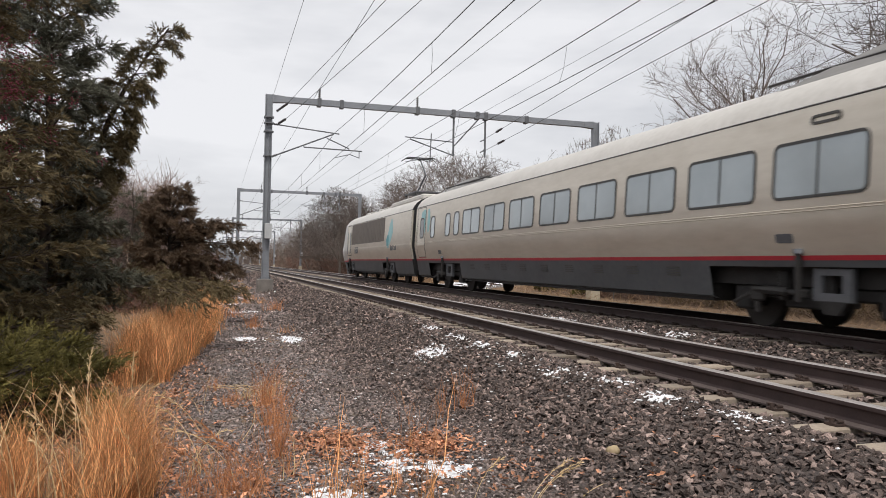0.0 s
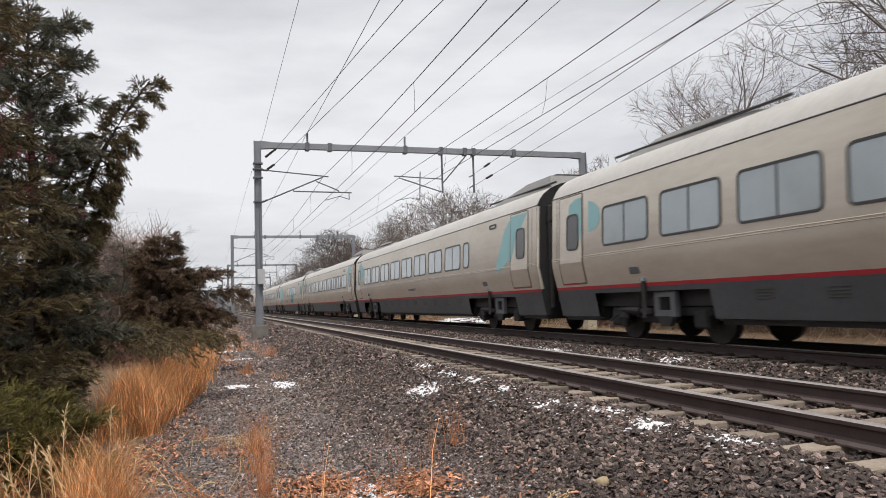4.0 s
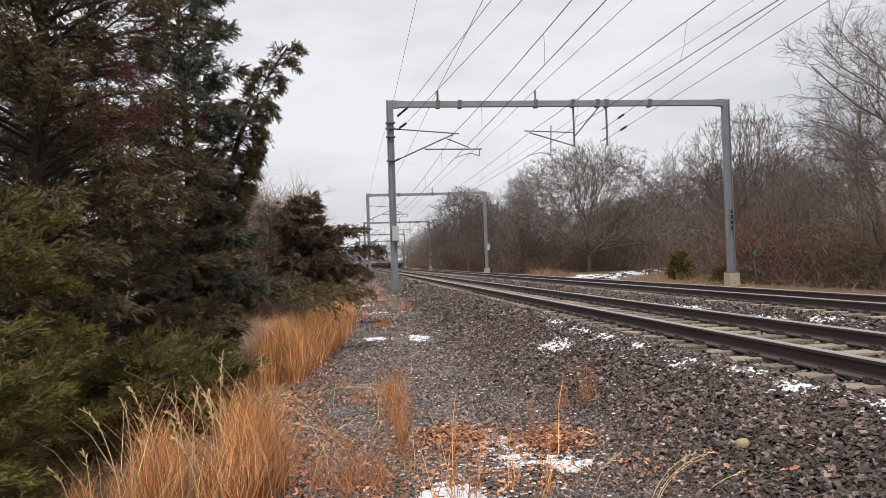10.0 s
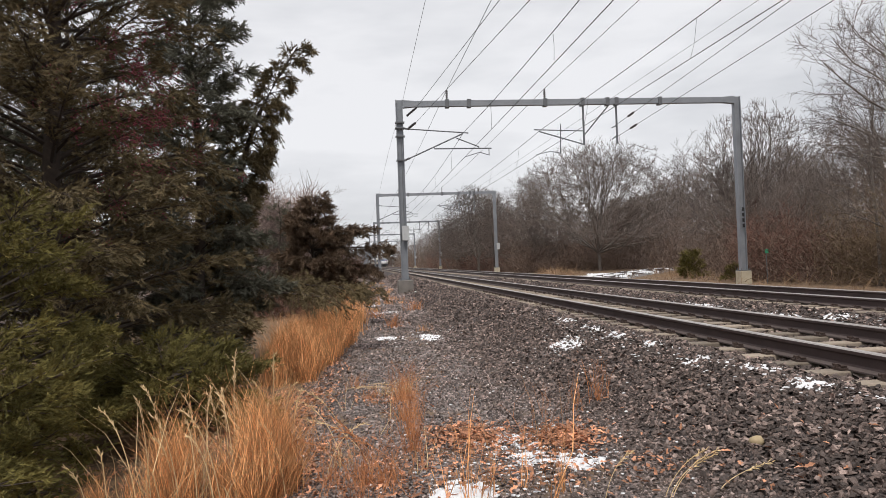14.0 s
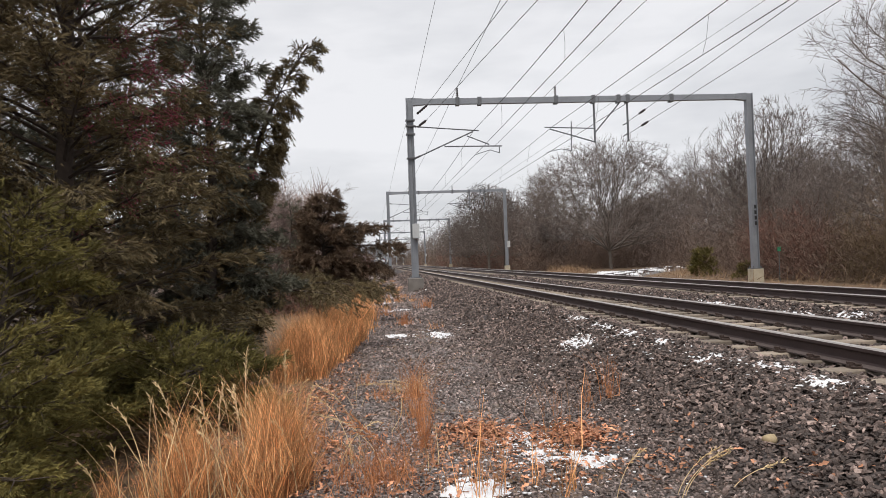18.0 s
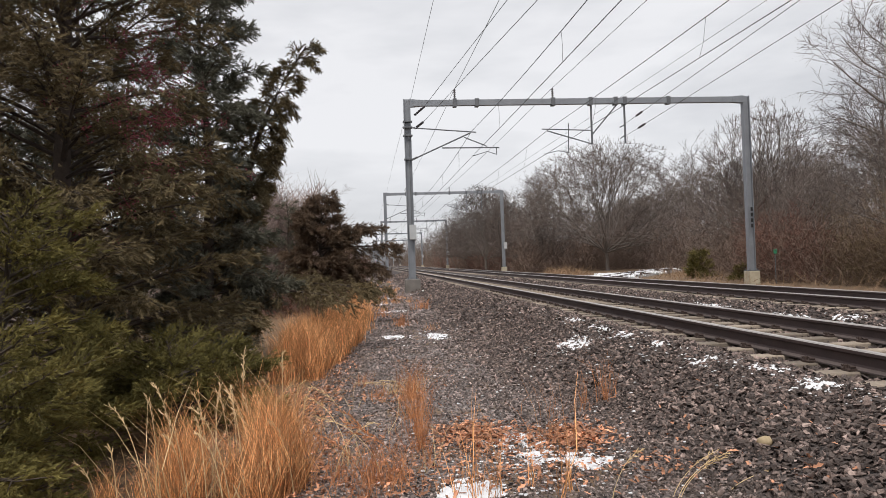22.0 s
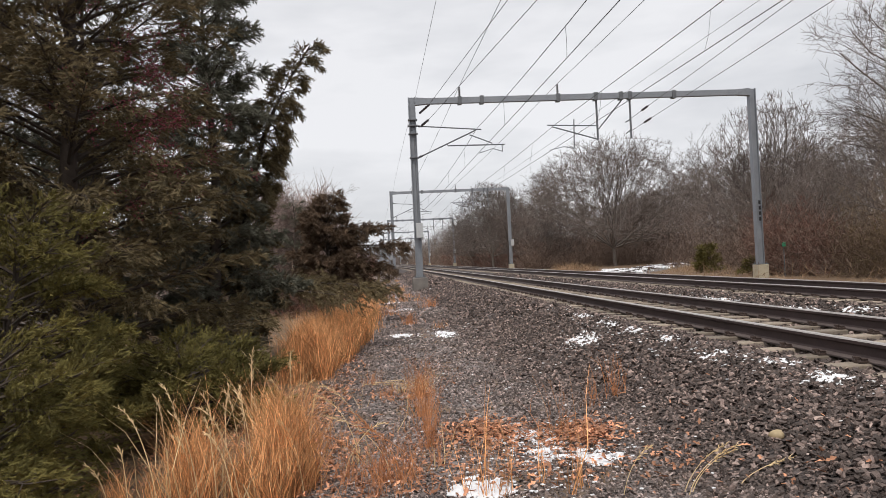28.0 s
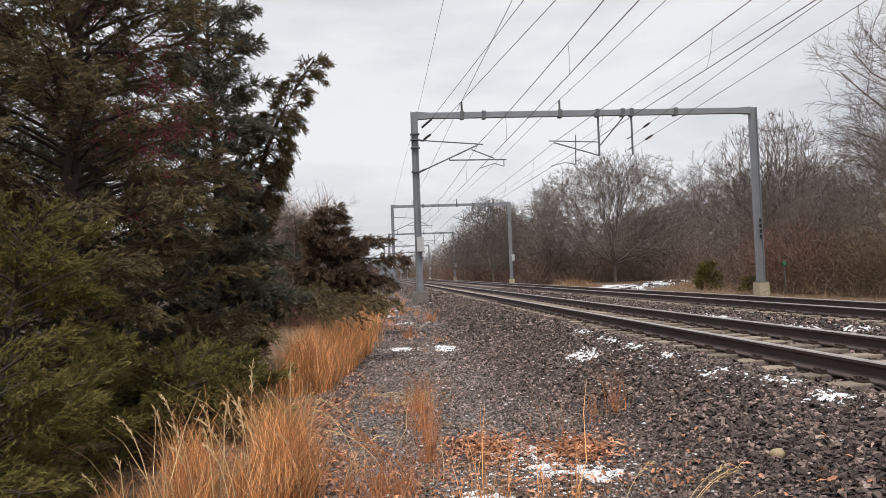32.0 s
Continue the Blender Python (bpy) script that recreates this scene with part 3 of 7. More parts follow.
# The train
M.update({
    "silver": mat("dull_silver_paint", (0.60, 0.54, 0.455), (0.81, 0.75, 0.66), 4, 0.9, 0.36, metal=0.6, bump=0.02, depth=0.003, stretch=(1, 0.35, 1.6)),
    "cab": mat("pale_cab_paint", (0.52, 0.505, 0.48), (0.70, 0.68, 0.65), 4, 0.9, 0.4, metal=0.25, bump=0.02, depth=0.003),
    "roof": mat("dusty_roof", (0.50, 0.475, 0.44), (0.68, 0.655, 0.62), 8, 1.0, 0.5, metal=0.15, bump=0.05, depth=0.003),
    "skirt": mat("grey_skirt", (0.060, 0.064, 0.070), (0.115, 0.12, 0.128), 8, 1.2, 0.5, bump=0.05, depth=0.003),
    "red": mat("red_stripe", (0.42, 0.02, 0.035), (0.52, 0.035, 0.05), 10, 2, 0.45, bump=0),
    "teal": mat("pale_teal_film", (0.25, 0.50, 0.53), (0.31, 0.57, 0.60), 8, 1.5, 0.4, bump=0),
    "teal_dark": mat("teal_film", (0.03, 0.25, 0.30), (0.05, 0.32, 0.37), 8, 1.5, 0.4, bump=0),
    "blue": mat("blue_band_paint", (0.115, 0.165, 0.255), (0.155, 0.215, 0.32), 8, 2, 0.4, bump=0.02),
    "white": mat("white_nose", (0.70, 0.70, 0.69), (0.82, 0.82, 0.81), 8, 2, 0.42, bump=0.02),
    "grille": mat("brown_grille", (0.095, 0.077, 0.064), (0.165, 0.137, 0.115), 30, 2, 0.6, bump=0.2),
    "seam": mat("dark_seam", (0.05, 0.047, 0.043), (0.09, 0.085, 0.08), 30, 3, 0.6, bump=0),
    "gasket": mat("window_gasket", (0.035, 0.034, 0.033), (0.06, 0.058, 0.055), 30, 3, 0.5, bump=0),
    "bogie": mat("grimy_bogie", (0.009, 0.0085, 0.0085), (0.038, 0.035, 0.034), 25, 4, 0.7, bump=0.2),
    "wheel": mat("wheel_steel", (0.022, 0.020, 0.019), (0.06, 0.056, 0.053), 25, 4, 0.6, metal=0.2, bump=0.05),
    "rubber": mat("black_rubber", (0.012, 0.012, 0.013), (0.03, 0.03, 0.032), 15, 3, 0.8, bump=0.1),
    "pod": mat("grey_roof_fairing", (0.17, 0.165, 0.16), (0.33, 0.32, 0.31), 10, 1.2, 0.55, bump=0.05, depth=0.004, stretch=(1, 0.3, 1)),
    "dark_pane": mat("dark_door_pane", (0.085, 0.085, 0.09), (0.13, 0.13, 0.135), 2, 0.8, 0.2, metal=0.2, bump=0),
    "groove": mat("shaded_door_groove", (0.075, 0.06, 0.048), (0.13, 0.105, 0.085), 8, 2, 0.6, bump=0),
    # pale greys of pane and windscreen carry part of the reflected sky
    "pane": mat("tinted_sky_pane", (0.34, 0.38, 0.40), (0.43, 0.47, 0.485), 2, 0.8, 0.12, metal=0.45, bump=0),
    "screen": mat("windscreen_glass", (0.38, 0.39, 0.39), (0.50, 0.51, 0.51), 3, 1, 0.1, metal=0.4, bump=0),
    "mask": mat("grey_cab_mask", (0.22, 0.22, 0.222), (0.31, 0.308, 0.306), 8, 1.5, 0.45, bump=0.02),
    "tail": glow("red_tail_lamp", (1.0, 0.05, 0.06), 1.6),
    "lamp_off": mat("lamp_glass", (0.30, 0.33, 0.38), (0.42, 0.45, 0.5), 20, 5, 0.2, bump=0),
})

# half widths of the body by height
BODY = ((0.45, 1.20), (0.50, 1.34), (1.06, 1.44), (1.5, 1.54), (1.76, 1.58), (3.38, 1.50), (3.55, 1.42), (3.72, 1.29), (3.88, 1.08), (4.0, 0.8), (4.08, 0.45), (4.11, 0.0))
BZ, BH = np.array([b[0] for b in BODY]), np.array([b[1] for b in BODY])


def half(z):
    return float(np.interp(z, BZ, BH))


def shell(y0, y1, levels, over=False, y_steps=1, side=0):
    """The skin of a body from y0 to y1 over these heights, on one side; over: joined across the roof."""
    bm = bmesh.new()
    ys = np.linspace(y0, y1, y_steps + 1)
    if over:
        outline = [(-half(z), z) for z in levels] + [(half(z), z) for z in reversed(levels[:-1])]
        groups = [outline]
    else:
        groups = [[(side * half(z), z) for z in levels]]
    for g in groups:
        rows = [[bm.verts.new((x, y, z)) for x, z in g] for y in ys]
        for a, b in zip(rows[:-1], rows[1:]):
            for i in range(len(g) - 1):
                bm.faces.new((a[i], a[i + 1], b[i + 1], b[i]))
    return bm


def strip(side, rows, eps=0.006):
    """A thin film on one side of a body: rows of (z, y from, y to)."""
    bm = bmesh.new()
    prev = None
    for z, a, b in rows:
        v = [bm.verts.new((side * (half(z) + eps), y, z)) for y in (a, b)]
        if prev:
            bm.faces.new((prev[0], prev[1], v[1], v[0]))
        prev = v
    return bm


def rounded(y0, y1, z0, z1, r, k=4):
    pts = []
    for cy, cz, a0 in ((y1 - r, z1 - r, 0), (y0 + r, z1 - r, 90), (y0 + r, z0 + r, 180), (y1 - r, z0 + r, 270)):
        for i in range(k + 1):
            a = radians(a0 + 90 * i / k)
            pts.append((cy + r * math.cos(a), cz + r * math.sin(a)))
    return pts


def slab(side, pts, e0, e1):
    """A plate with that outline, from e0 to e1 proud of the body's side."""
    bm = bmesh.new()
    lo = [bm.verts.new((side * (half(z) + e0), y, z)) for y, z in pts]
    hi = [bm.verts.new((side * (half(z) + e1), y, z)) for y, z in pts]
    bm.faces.new(hi)
    n = len(pts)
    for i in range(n):
        bm.faces.new((lo[i], lo[(i + 1) % n], hi[(i + 1) % n], hi[i]))
    return bm


def dense(pts):
    """The outline with corners added where the body's side bends."""
    out = []
    for (ya, za), (yb, zb) in zip(pts, list(pts[1:]) + [pts[0]]):
        out.append((ya, za))
        for z in sorted((1.5, 1.76), reverse=za > zb):
            if min(za, zb) + 0.05 < z < max(za, zb) - 0.05:
                out.append((ya + (yb - ya) * (z - za) / (zb - za), z))
    return out


def ring(side, outer, inner, e0, e1):
    bm = bmesh.new()
    outer, inner = dense(outer), dense(inner)
    n = len(outer)
    o = [bm.verts.new((side * (half(z) + e0), y, z)) for y, z in outer]
    h = [bm.verts.new((side * (half(z) + e1), y, z)) for y, z in outer]
    i2 = [bm.verts.new((side * (half(z) + e1), y, z)) for y, z in inner]
    lo = [bm.verts.new((side * (half(z) + e0), y, z)) for y, z in inner]
    for i in range(n):
        j = (i + 1) % n
        bm.faces.new((o[i], o[j], h[j], h[i]))
        bm.faces.new((h[i], h[j], i2[j], i2[i]))
        bm.faces.new((i2[i], i2[j], lo[j], lo[i]))
    return bm


def add_window(car, side, yc, w, z0=2.03, z1=2.91, panes=2, r=0.13, g=0.045):
    y0, y1 = yc - w / 2, yc + w / 2
    bm = ring(side, rounded(y0, y1, z0, z1, r), rounded(y0 + g, y1 - g, z0 + g, z1 - g, r - g), -0.01, 0.014)
    if panes == 2:
        for a, b in (((yc - 0.018, z0 + g), (yc + 0.018, z1 - g)),):
            t = slab(side, [(a[0], a[1]), (b[0], a[1]), (b[0], b[1]), (a[0], b[1])], -0.005, 0.012)
            me = bpy.data.meshes.new("tmp")
            t.to_mesh(me)
            t.free()
            bm.from_mesh(me)
            bpy.data.meshes.remove(me)
    win = part("window", bm, M["gasket"], car, "dark-framed coach window")
    cuts = [y0 + g * 0.5, yc - 0.016, yc + 0.016, y1 - g * 0.5] if panes == 2 else [y0 + g * 0.5, y1 - g * 0.5]
    for a, b in zip(cuts[0::2], cuts[1::2]):
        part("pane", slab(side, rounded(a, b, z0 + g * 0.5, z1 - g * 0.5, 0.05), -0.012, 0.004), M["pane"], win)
    return win


def add_door(car, side, y0, y1, teal, name="door"):
    d = part(name, strip(side, [(z, y0, y1) for z in (1.28, 1.5, 1.76, 2.4, 3.34)], 0.010), M["silver"], car, "silver sliding door")
    # flat brown ring: the shade of the door's rounded recess as colour
    part("door_seal", ring(side, rounded(y0 - 0.05, y1 + 0.05, 1.24, 3.37, 0.06, 2), rounded(y0, y1, 1.28, 3.34, 0.05, 2), -0.01, 0.004), M["groove"], d)
    bm = bmesh.new()
    box(bm, min(side * 1.45, side * (half(1.25) + 0.008)), max(side * 1.45, side * (half(1.25) + 0.008)), y0, y1, 1.245, 1.265)
    part("door_sill", bm, M["red"], d, "thin dark red sill")
    yc = -11.8 if y0 < 0 else 11.75
    part("door_window_frame", ring(side, rounded(yc - 0.30, yc + 0.30, 2.05, 2.91, 0.15), rounded(yc - 0.26, yc + 0.26, 2.09, 2.87, 0.12), 0.005, 0.024), M["gasket"], d)
    part("pane", slab(side, rounded(yc - 0.27, yc + 0.27, 2.08, 2.88, 0.12), 0.0, 0.016), M["dark_pane"], d)
    if teal:
        part("door_film", strip(side, [(1.95, -11.12, -11.1), (2.3, -11.3, -11.1), (2.7, -11.5, -11.1), (3.0, -11.95, -11.1), (3.3, -12.27, -11.1)] if teal > 0 else [(2.25, 11.32, 11.36), (2.6, 11.31, 11.5), (2.95, 11.31, 11.95), (3.15, 11.31, 11.9), (3.25, 11.31, 11.6)], 0.0125), M["teal"], d, "pale teal film")
    return d


def wheelset(bogie, y):
    for s in (-1, 1):
        bm = bmesh.new()
        rod(bm, (s * 0.68, y, 0.46), (s * 0.79, y, 0.46), 0.46, sides=24)
        rod(bm, (s * 0.655, y, 0.46), (s * 0.685, y, 0.46), 0.49, sides=24)
        rod(bm, (s * 0.78, y, 0.46), (s * 0.90, y, 0.46), 0.12, sides=10)
        part("wheel", bm, M["wheel"], bogie)
    bm = bmesh.new()
    rod(bm, (-0.7, y, 0.46), (0.7, y, 0.46), 0.09, sides=10)
    part("axle", bm, M["bogie"], bogie)


def add_bogie(car, yc, base=2.7):
    bm = bmesh.new()
    for s in (-1, 1):
        x0, x1 = (s * 0.95, s * 1.16) if s > 0 else (s * 1.16, s * 0.95)
        box(bm, x0, x1, yc - base / 2 - 0.25, yc + base / 2 + 0.25, 0.52, 0.72, 0.03)
        box(bm, x0, x1, yc - 0.55, yc + 0.55, 0.38, 0.56, 0.03)
    box(bm, -1.0, 1.0, yc - 0.3, yc + 0.3, 0.5, 0.8, 0.03)
    b = part("bogie", bm, M["bogie"], car, "grimy dark bogie")
    for k in (-1, 1):
        wheelset(b, yc + k * base / 2)
        for s in (-1, 1):
            bm = bmesh.new()
            box(bm, s * 1.08 - 0.13, s * 1.08 + 0.13, yc + k * base / 2 - 0.2, yc + k * base / 2 + 0.2, 0.3, 0.66, 0.04)
            part("axle_box", bm, M["bogie"], b)
            bm = bmesh.new()
            rod(bm, (s * 1.22, yc + k * 0.45, 0.5), (s * 1.22, yc + k * 0.45, 0.95), 0.11, sides=10)
            part("spring", bm, M["bogie"], b)
    for s in (-1, 1):
        bm = bmesh.new()
        rod(bm, (s * 1.36, yc - 0.1, 0.62), (s * 1.36, yc + 1.0, 0.66), 0.045, sides=8)
        rod(bm, (s * 1.36, yc + 0.25, 0.63), (s * 1.36, yc + 0.75, 0.65), 0.07, sides=8)
        rod(bm, (s * 1.50, yc - 0.1, 0.50), (s * 1.50, yc - 0.1, 1.24), 0.05, sides=8)
        box(bm, s * 1.43 - 0.09, s * 1.43 + 0.09, yc - 0.16, yc - 0.04, 0.55, 0.68, 0.02)
        d = part("damper", bm, M["bogie"], b)
        bm = bmesh.new()
        rod(bm, (s * 1.50, yc - 0.1, 1.22), (s * 1.50, yc - 0.1, 1.29), 0.075, sides=10)
        part("damper_cap", bm, M["galv"], d)
        # a cast bracket: four bars about a dark opening, with a foot that narrows downwards
        bm = bmesh.new()
        x0, x1 = s * 1.33 - 0.05, s * 1.33 + 0.05
        for y0, y1, z0, z1 in ((-0.95, -0.80, 0.52, 1.0), (-0.42, -0.27, 0.52, 1.0), (-0.80, -0.42, 0.90, 1.0), (-0.80, -0.42, 0.52, 0.64)):
            box(bm, x0, x1, yc + y0, yc + y1, z0, z1)
        bmesh.ops.remove_doubles(bm, verts=bm.verts, dist=0.001)
        bracket = part("bogie_bracket", bm, M["galv_dark"], b, "grimy grey cast bracket")
        bm = bmesh.new()
        v = [bm.verts.new((x, yc + y, z)) for x in (x0, x1) for y, z in ((-0.88, 0.53), (-0.34, 0.53), (-0.48, 0.33), (-0.74, 0.33))]
        for q in ((0, 1, 2, 3), (7, 6, 5, 4), (0, 4, 5, 1), (1, 5, 6, 2), (2, 6, 7, 3), (3, 7, 4, 0)):
            bm.faces.new([v[i] for i in q])
        part("bracket_foot", bm, M["bogie"], bracket)
        bm = bmesh.new()
        box(bm, s * 1.3 - 0.06, s * 1.3 + 0.06, yc + 0.80, yc + 1.12, 0.46, 0.68, 0.03)
        rod(bm, (s * 1.3, yc + 0.96, 0.46), (s * 1.3, yc + 0.96, 0.28), 0.06, sides=8)
        rod(bm, (s * 1.34, yc + 1.1, 0.58), (s * 1.34, yc + 1.5, 0.42), 0.03, sides=6)
        part("brake_unit", bm, M["wheel"], b)


def body_parts(car, y0, y1, wells, roof_y1=None):
    for s in (-1, 1):
        part("body_side", shell(y0, y1, [1.19, 1.3, 1.5, 1.76, 3.38], y_steps=6, side=s), M["silver"], car, "dull silver painted body side", True)
    part("roof", shell(y0, y1 if roof_y1 is None else roof_y1, [3.38, 3.55, 3.72, 3.88, 4.0, 4.08, 4.11], over=True), M["roof"], car, "dusty silver roof", True)
    # grey skirts between the bogie wells
    edges = [y0] + [e for w in wells for e in w] + [y1]
    for a, b in zip(edges[0::2], edges[1::2]):
        if b - a > 0.15:
            for s in (-1, 1):
                part("skirt", shell(a, b, [0.45, 0.50, 0.8, 1.12], side=s), M["skirt"], car, "dark grey skirt")
    for a, b in wells:
        for s in (-1, 1):
            part("valance", shell(a, b, [1.02, 1.12], side=s), M["skirt"], car)
    for s in (-1, 1):
        part("red_line", strip(s, [(1.12, y0, y1), (1.19, y0, y1)], 0.003), M["red"], car, "thin red stripe")
        bm = bmesh.new()
        for z in (1.84, 1.88):
            rod(bm, (s * (half(z) + 0.002), y0, z), (s * (half(z) + 0.002), y1, z), 0.010, sides=4)
        part("side_rib", bm, M["silver"], car)
        bm = bmesh.new()
        rod(bm, (s * half(3.4), y0, 3.4), (s * half(3.4), y1 if roof_y1 is None else roof_y1, 3.4), 0.018, sides=4)
        part("gutter", bm, M["seam"], car)
    bm = bmesh.new()
    box(bm, -1.2, 1.2, y0 + 0.05, y1 - 0.3, 0.72, 1.05)
    for a, b in zip(edges[0::2], edges[1::2]):
        if b - a > 1.5:
            box(bm, -1.25, 1.25, a + 0.1, b - 0.1, 0.40, 0.72)
    part("underframe", bm, M["bogie"], car)


def end_wall(car, y, s):
    """A closed end with a black rubber gangway; s: the way it faces."""
    bm = bmesh.new()
    zs = [0.5, 1.06, 1.76, 3.38, 3.55, 3.72, 3.88, 4.0, 4.08]
    pts = [(-half(z), z) for z in zs] + [(0, 4.105)] + [(half(z), z) for z in reversed(zs)]
    bm.faces.new([bm.verts.new((x, y, z)) for x, z in pts])
    part("end_wall", bm, M["rubber"], car)
    bm = bmesh.new()
    for i in range(3):
        a, b = y + s * 0.11 * i, y + s * (0.11 * i + 0.09)
        w = 0.98 - 0.03 * (i % 2)
        box(bm, -w, w, min(a, b), max(a, b), 0.85, 3.35 - 0.04 * (i % 2), 0.02)
    part("gangway", bm, M["rubber"], car, "black rubber gangway bellows")
    for side in (-1, 1):
        bm = bmesh.new()
        rod(bm, (side * 1.2, y + s * 0.14, 0.7), (side * 1.2, y + s * 0.14, 3.0), 0.07, sides=8)
        part("end_damper", bm, M["bogie"], car)
        bm = bmesh.new()
        box(bm, side * 1.1 - 0.16, side * 1.1 + 0.16, min(y, y + s * 0.24), max(y, y + s * 0.24), 2.95, 3.4, 0.03)
        part("junction_box", bm, M["wheel"], car, "dark metal junction box")
        # the bright rounded edge of the body's end
        bm = bmesh.new()
        for z0, z1 in ((1.19, 1.76), (1.76, 3.38)):
            rod(bm, (side * (half(z0) - 0.05), y - s * 0.03, z0), (side * (half(z1) - 0.05), y - s * 0.03, z1), 0.055, sides=8)
        part("end_post", bm, M["silver"], car)


def roof_pod(car, y0, y1, z, ramp0, ramp1):
    bm = bmesh.new()
    v0 = bmesh.ops.create_cube(bm, size=1.0)["verts"]
    for v in v0:
        top = v.co.z > 0
        yy = (y1 if v.co.y > 0 else y0)
        v.co = Vector(((0.72 if top else 1.0) * (1 if v.co.x > 0 else -1), yy + (-(ramp1 if top else 0.0) if v.co.y > 0 else (ramp0 if top else 0.0)), z if top else 3.9))
    pod = part("roof_pod", bm, M["pod"], car, "grey streaked roof equipment fairing")
    for i in range(3):
        yy = y0 + ramp0 + (y1 - y0 - ramp0 - ramp1) * (0.18 + 0.32 * i)
        bm = bmesh.new()
        box(bm, -0.55, 0.55, yy - 0.28, yy + 0.28, z - 0.02, z + 0.05, 0.02)
        part("roof_grille", bm, M["gasket"], pod)
    bm = bmesh.new()
    rod(bm, (-0.98, y0 - 0.3, 4.02), (-0.8, y1 + 0.3, 4.12), 0.03, sides=5)
    part("roof_pipe", bm, M["gasket"], pod)


def make_coach(kind):
    """kind: "long" and "short" place the windows differently; "cafe" has few."""
    looks = {"long": "dull silver high-speed passenger coach with red stripe", "short": "dull silver passenger coach with pale teal swoosh", "first": "dull silver leading coach with pale teal swoosh", "cafe": "silver high-speed café coach with dark teal swoosh"}
    car = empty("passenger_coach", looks[kind], "train car", "train cars")
    y0, y1 = -12.85, 12.85
    wells = [(-11.05, -7.0), (7.0, 11.02)]
    body_parts(car, y0, y1, wells)
    end_wall(car, y0, -1)
    end_wall(car, y1, 1)
    for s in (-1, 1):
        if kind == "cafe":
            wide, narrow = (1.38, -0.91, -3.06, -5.24), (-6.86,)
        elif kind == "long":
            wide, narrow = [5.56 - 2.16 * i for i in range(8)], (10.2, 8.2, 7.15)
        else:
            a = 0.9 if kind == "first" else 0.3
            wide, narrow = [9.18 + a - 2.17 * i for i in range(8)], (-7.5 + a,)
        low, high = (2.14, 2.98) if kind == "cafe" else (2.03, 2.91)
        for yc in wide:
            add_window(car, s, yc, 1.77, low, high)
        for yc in narrow:
            add_window(car, s, yc, 0.62, low, high, 1, 0.2)
        add_door(car, s, -12.28, -11.1, 1)
        add_door(car, s, 11.3, 12.42, -1)
        # films in teal beside the doors
        if kind == "long":
            part("teal_film", strip(s, [(1.75, -11.05, -10.85), (2.0, -11.05, -10.76), (2.5, -11.05, -10.74), (2.9, -11.05, -10.8), (3.05, -11.05, -10.88), (3.2, -11.05, -11.0)]), M["teal"], car, "pale teal swoosh")
            part("teal_film", strip(s, [(2.3, 10.75, 10.95), (2.8, 10.6, 11.0), (3.25, 10.75, 11.0)]), M["teal"], car, "thin pale teal swoosh")
        else:
            part("teal_film", strip(s, [(1.70, -10.2, -10.0), (1.9, -10.6, -9.98), (2.15, -11.05, -10.08), (2.46, -11.05, -10.3), (2.8, -11.05, -10.5), (3.0, -11.05, -10.68), (3.2, -11.05, -10.98)]), M["teal"], car, "pale teal swoosh")
        if kind == "cafe":
            part("teal_film", strip(s, [(1.4, 6.9, 7.2), (1.75, 7.0, 9.2), (2.1, 7.2, 10.7), (2.6, 7.5, 11.0), (3.05, 8.0, 11.0), (3.2, 8.6, 11.0)]), M["teal"], car, "pale teal swoosh")
            part("teal_blob", strip(s, [(1.30, -3.5, -2.9), (1.40, -4.1, -2.4), (1.5, -4.45, -2.2), (1.6, -4.7, -2.1), (1.76, -4.95, -2.1), (1.95, -5.05, -2.35), (2.12, -5.1, -2.5)]), M["teal_dark"], car, "dark teal swoosh under the windows")
            part("teal_blob", strip(s, [(2.14, -4.34, -3.96), (2.5, -4.32, -3.96), (2.8, -4.2, -3.97), (2.92, -4.05, -3.98)]), M["teal_dark"], car, "dark teal film between the windows")
            part("logo_mark", slab(s, rounded(3.3, 3.75, 1.45, 1.85, 0.15), -0.01, 0.007), M["teal_dark"], car, "small dark round emblem")
            bm = bmesh.new()
            for i in range(6):
                x = s * (half(1.5) + 0.008)
                box(bm, min(x, x + s * 0.004), max(x, x + s * 0.004), 1.2 + 0.2 * i, 1.2 + 0.2 * i + 0.14, 1.45, 1.54)
            part("name_bars", bm, M["galv_dark"], car, "plain grey bars of writing")
        elif kind in ("short", "first"):
            part("teal_film", strip(s, [(2.42, 10.85, 11.0), (2.48, 10.62, 11.0), (2.58, 10.5, 11.0), (2.72, 10.45, 11.0), (2.85, 10.5, 11.0), (2.97, 10.6, 11.0), (3.06, 10.75, 11.0), (3.12, 10.95, 11.0)]), M["teal"], car, "pale teal swoosh")
            bm = bmesh.new()
            for i in range(6):
                x = s * (half(1.5) + 0.008)
                box(bm, min(x, x + s * 0.004), max(x, x + s * 0.004), -0.6 + 0.2 * i, -0.6 + 0.2 * i + 0.14, 1.45, 1.54)
            part("name_bars", bm, M["galv_dark"], car, "plain grey bars of writing")
        # vents in the skirt, handles and plates
        for i in range(9):
            y = -5.9 + 1.45 * i
            bm = bmesh.new()
            for k in range(4):
                z = 0.83 + k * 0.05
                x = s * (half(z) + 0.006)
                box(bm, min(x - 0.01, x + 0.01), max(x - 0.01, x + 0.01), y - 0.2, y + 0.2, z, z + 0.022)
            part("skirt_vent", bm, M["seam"], car)
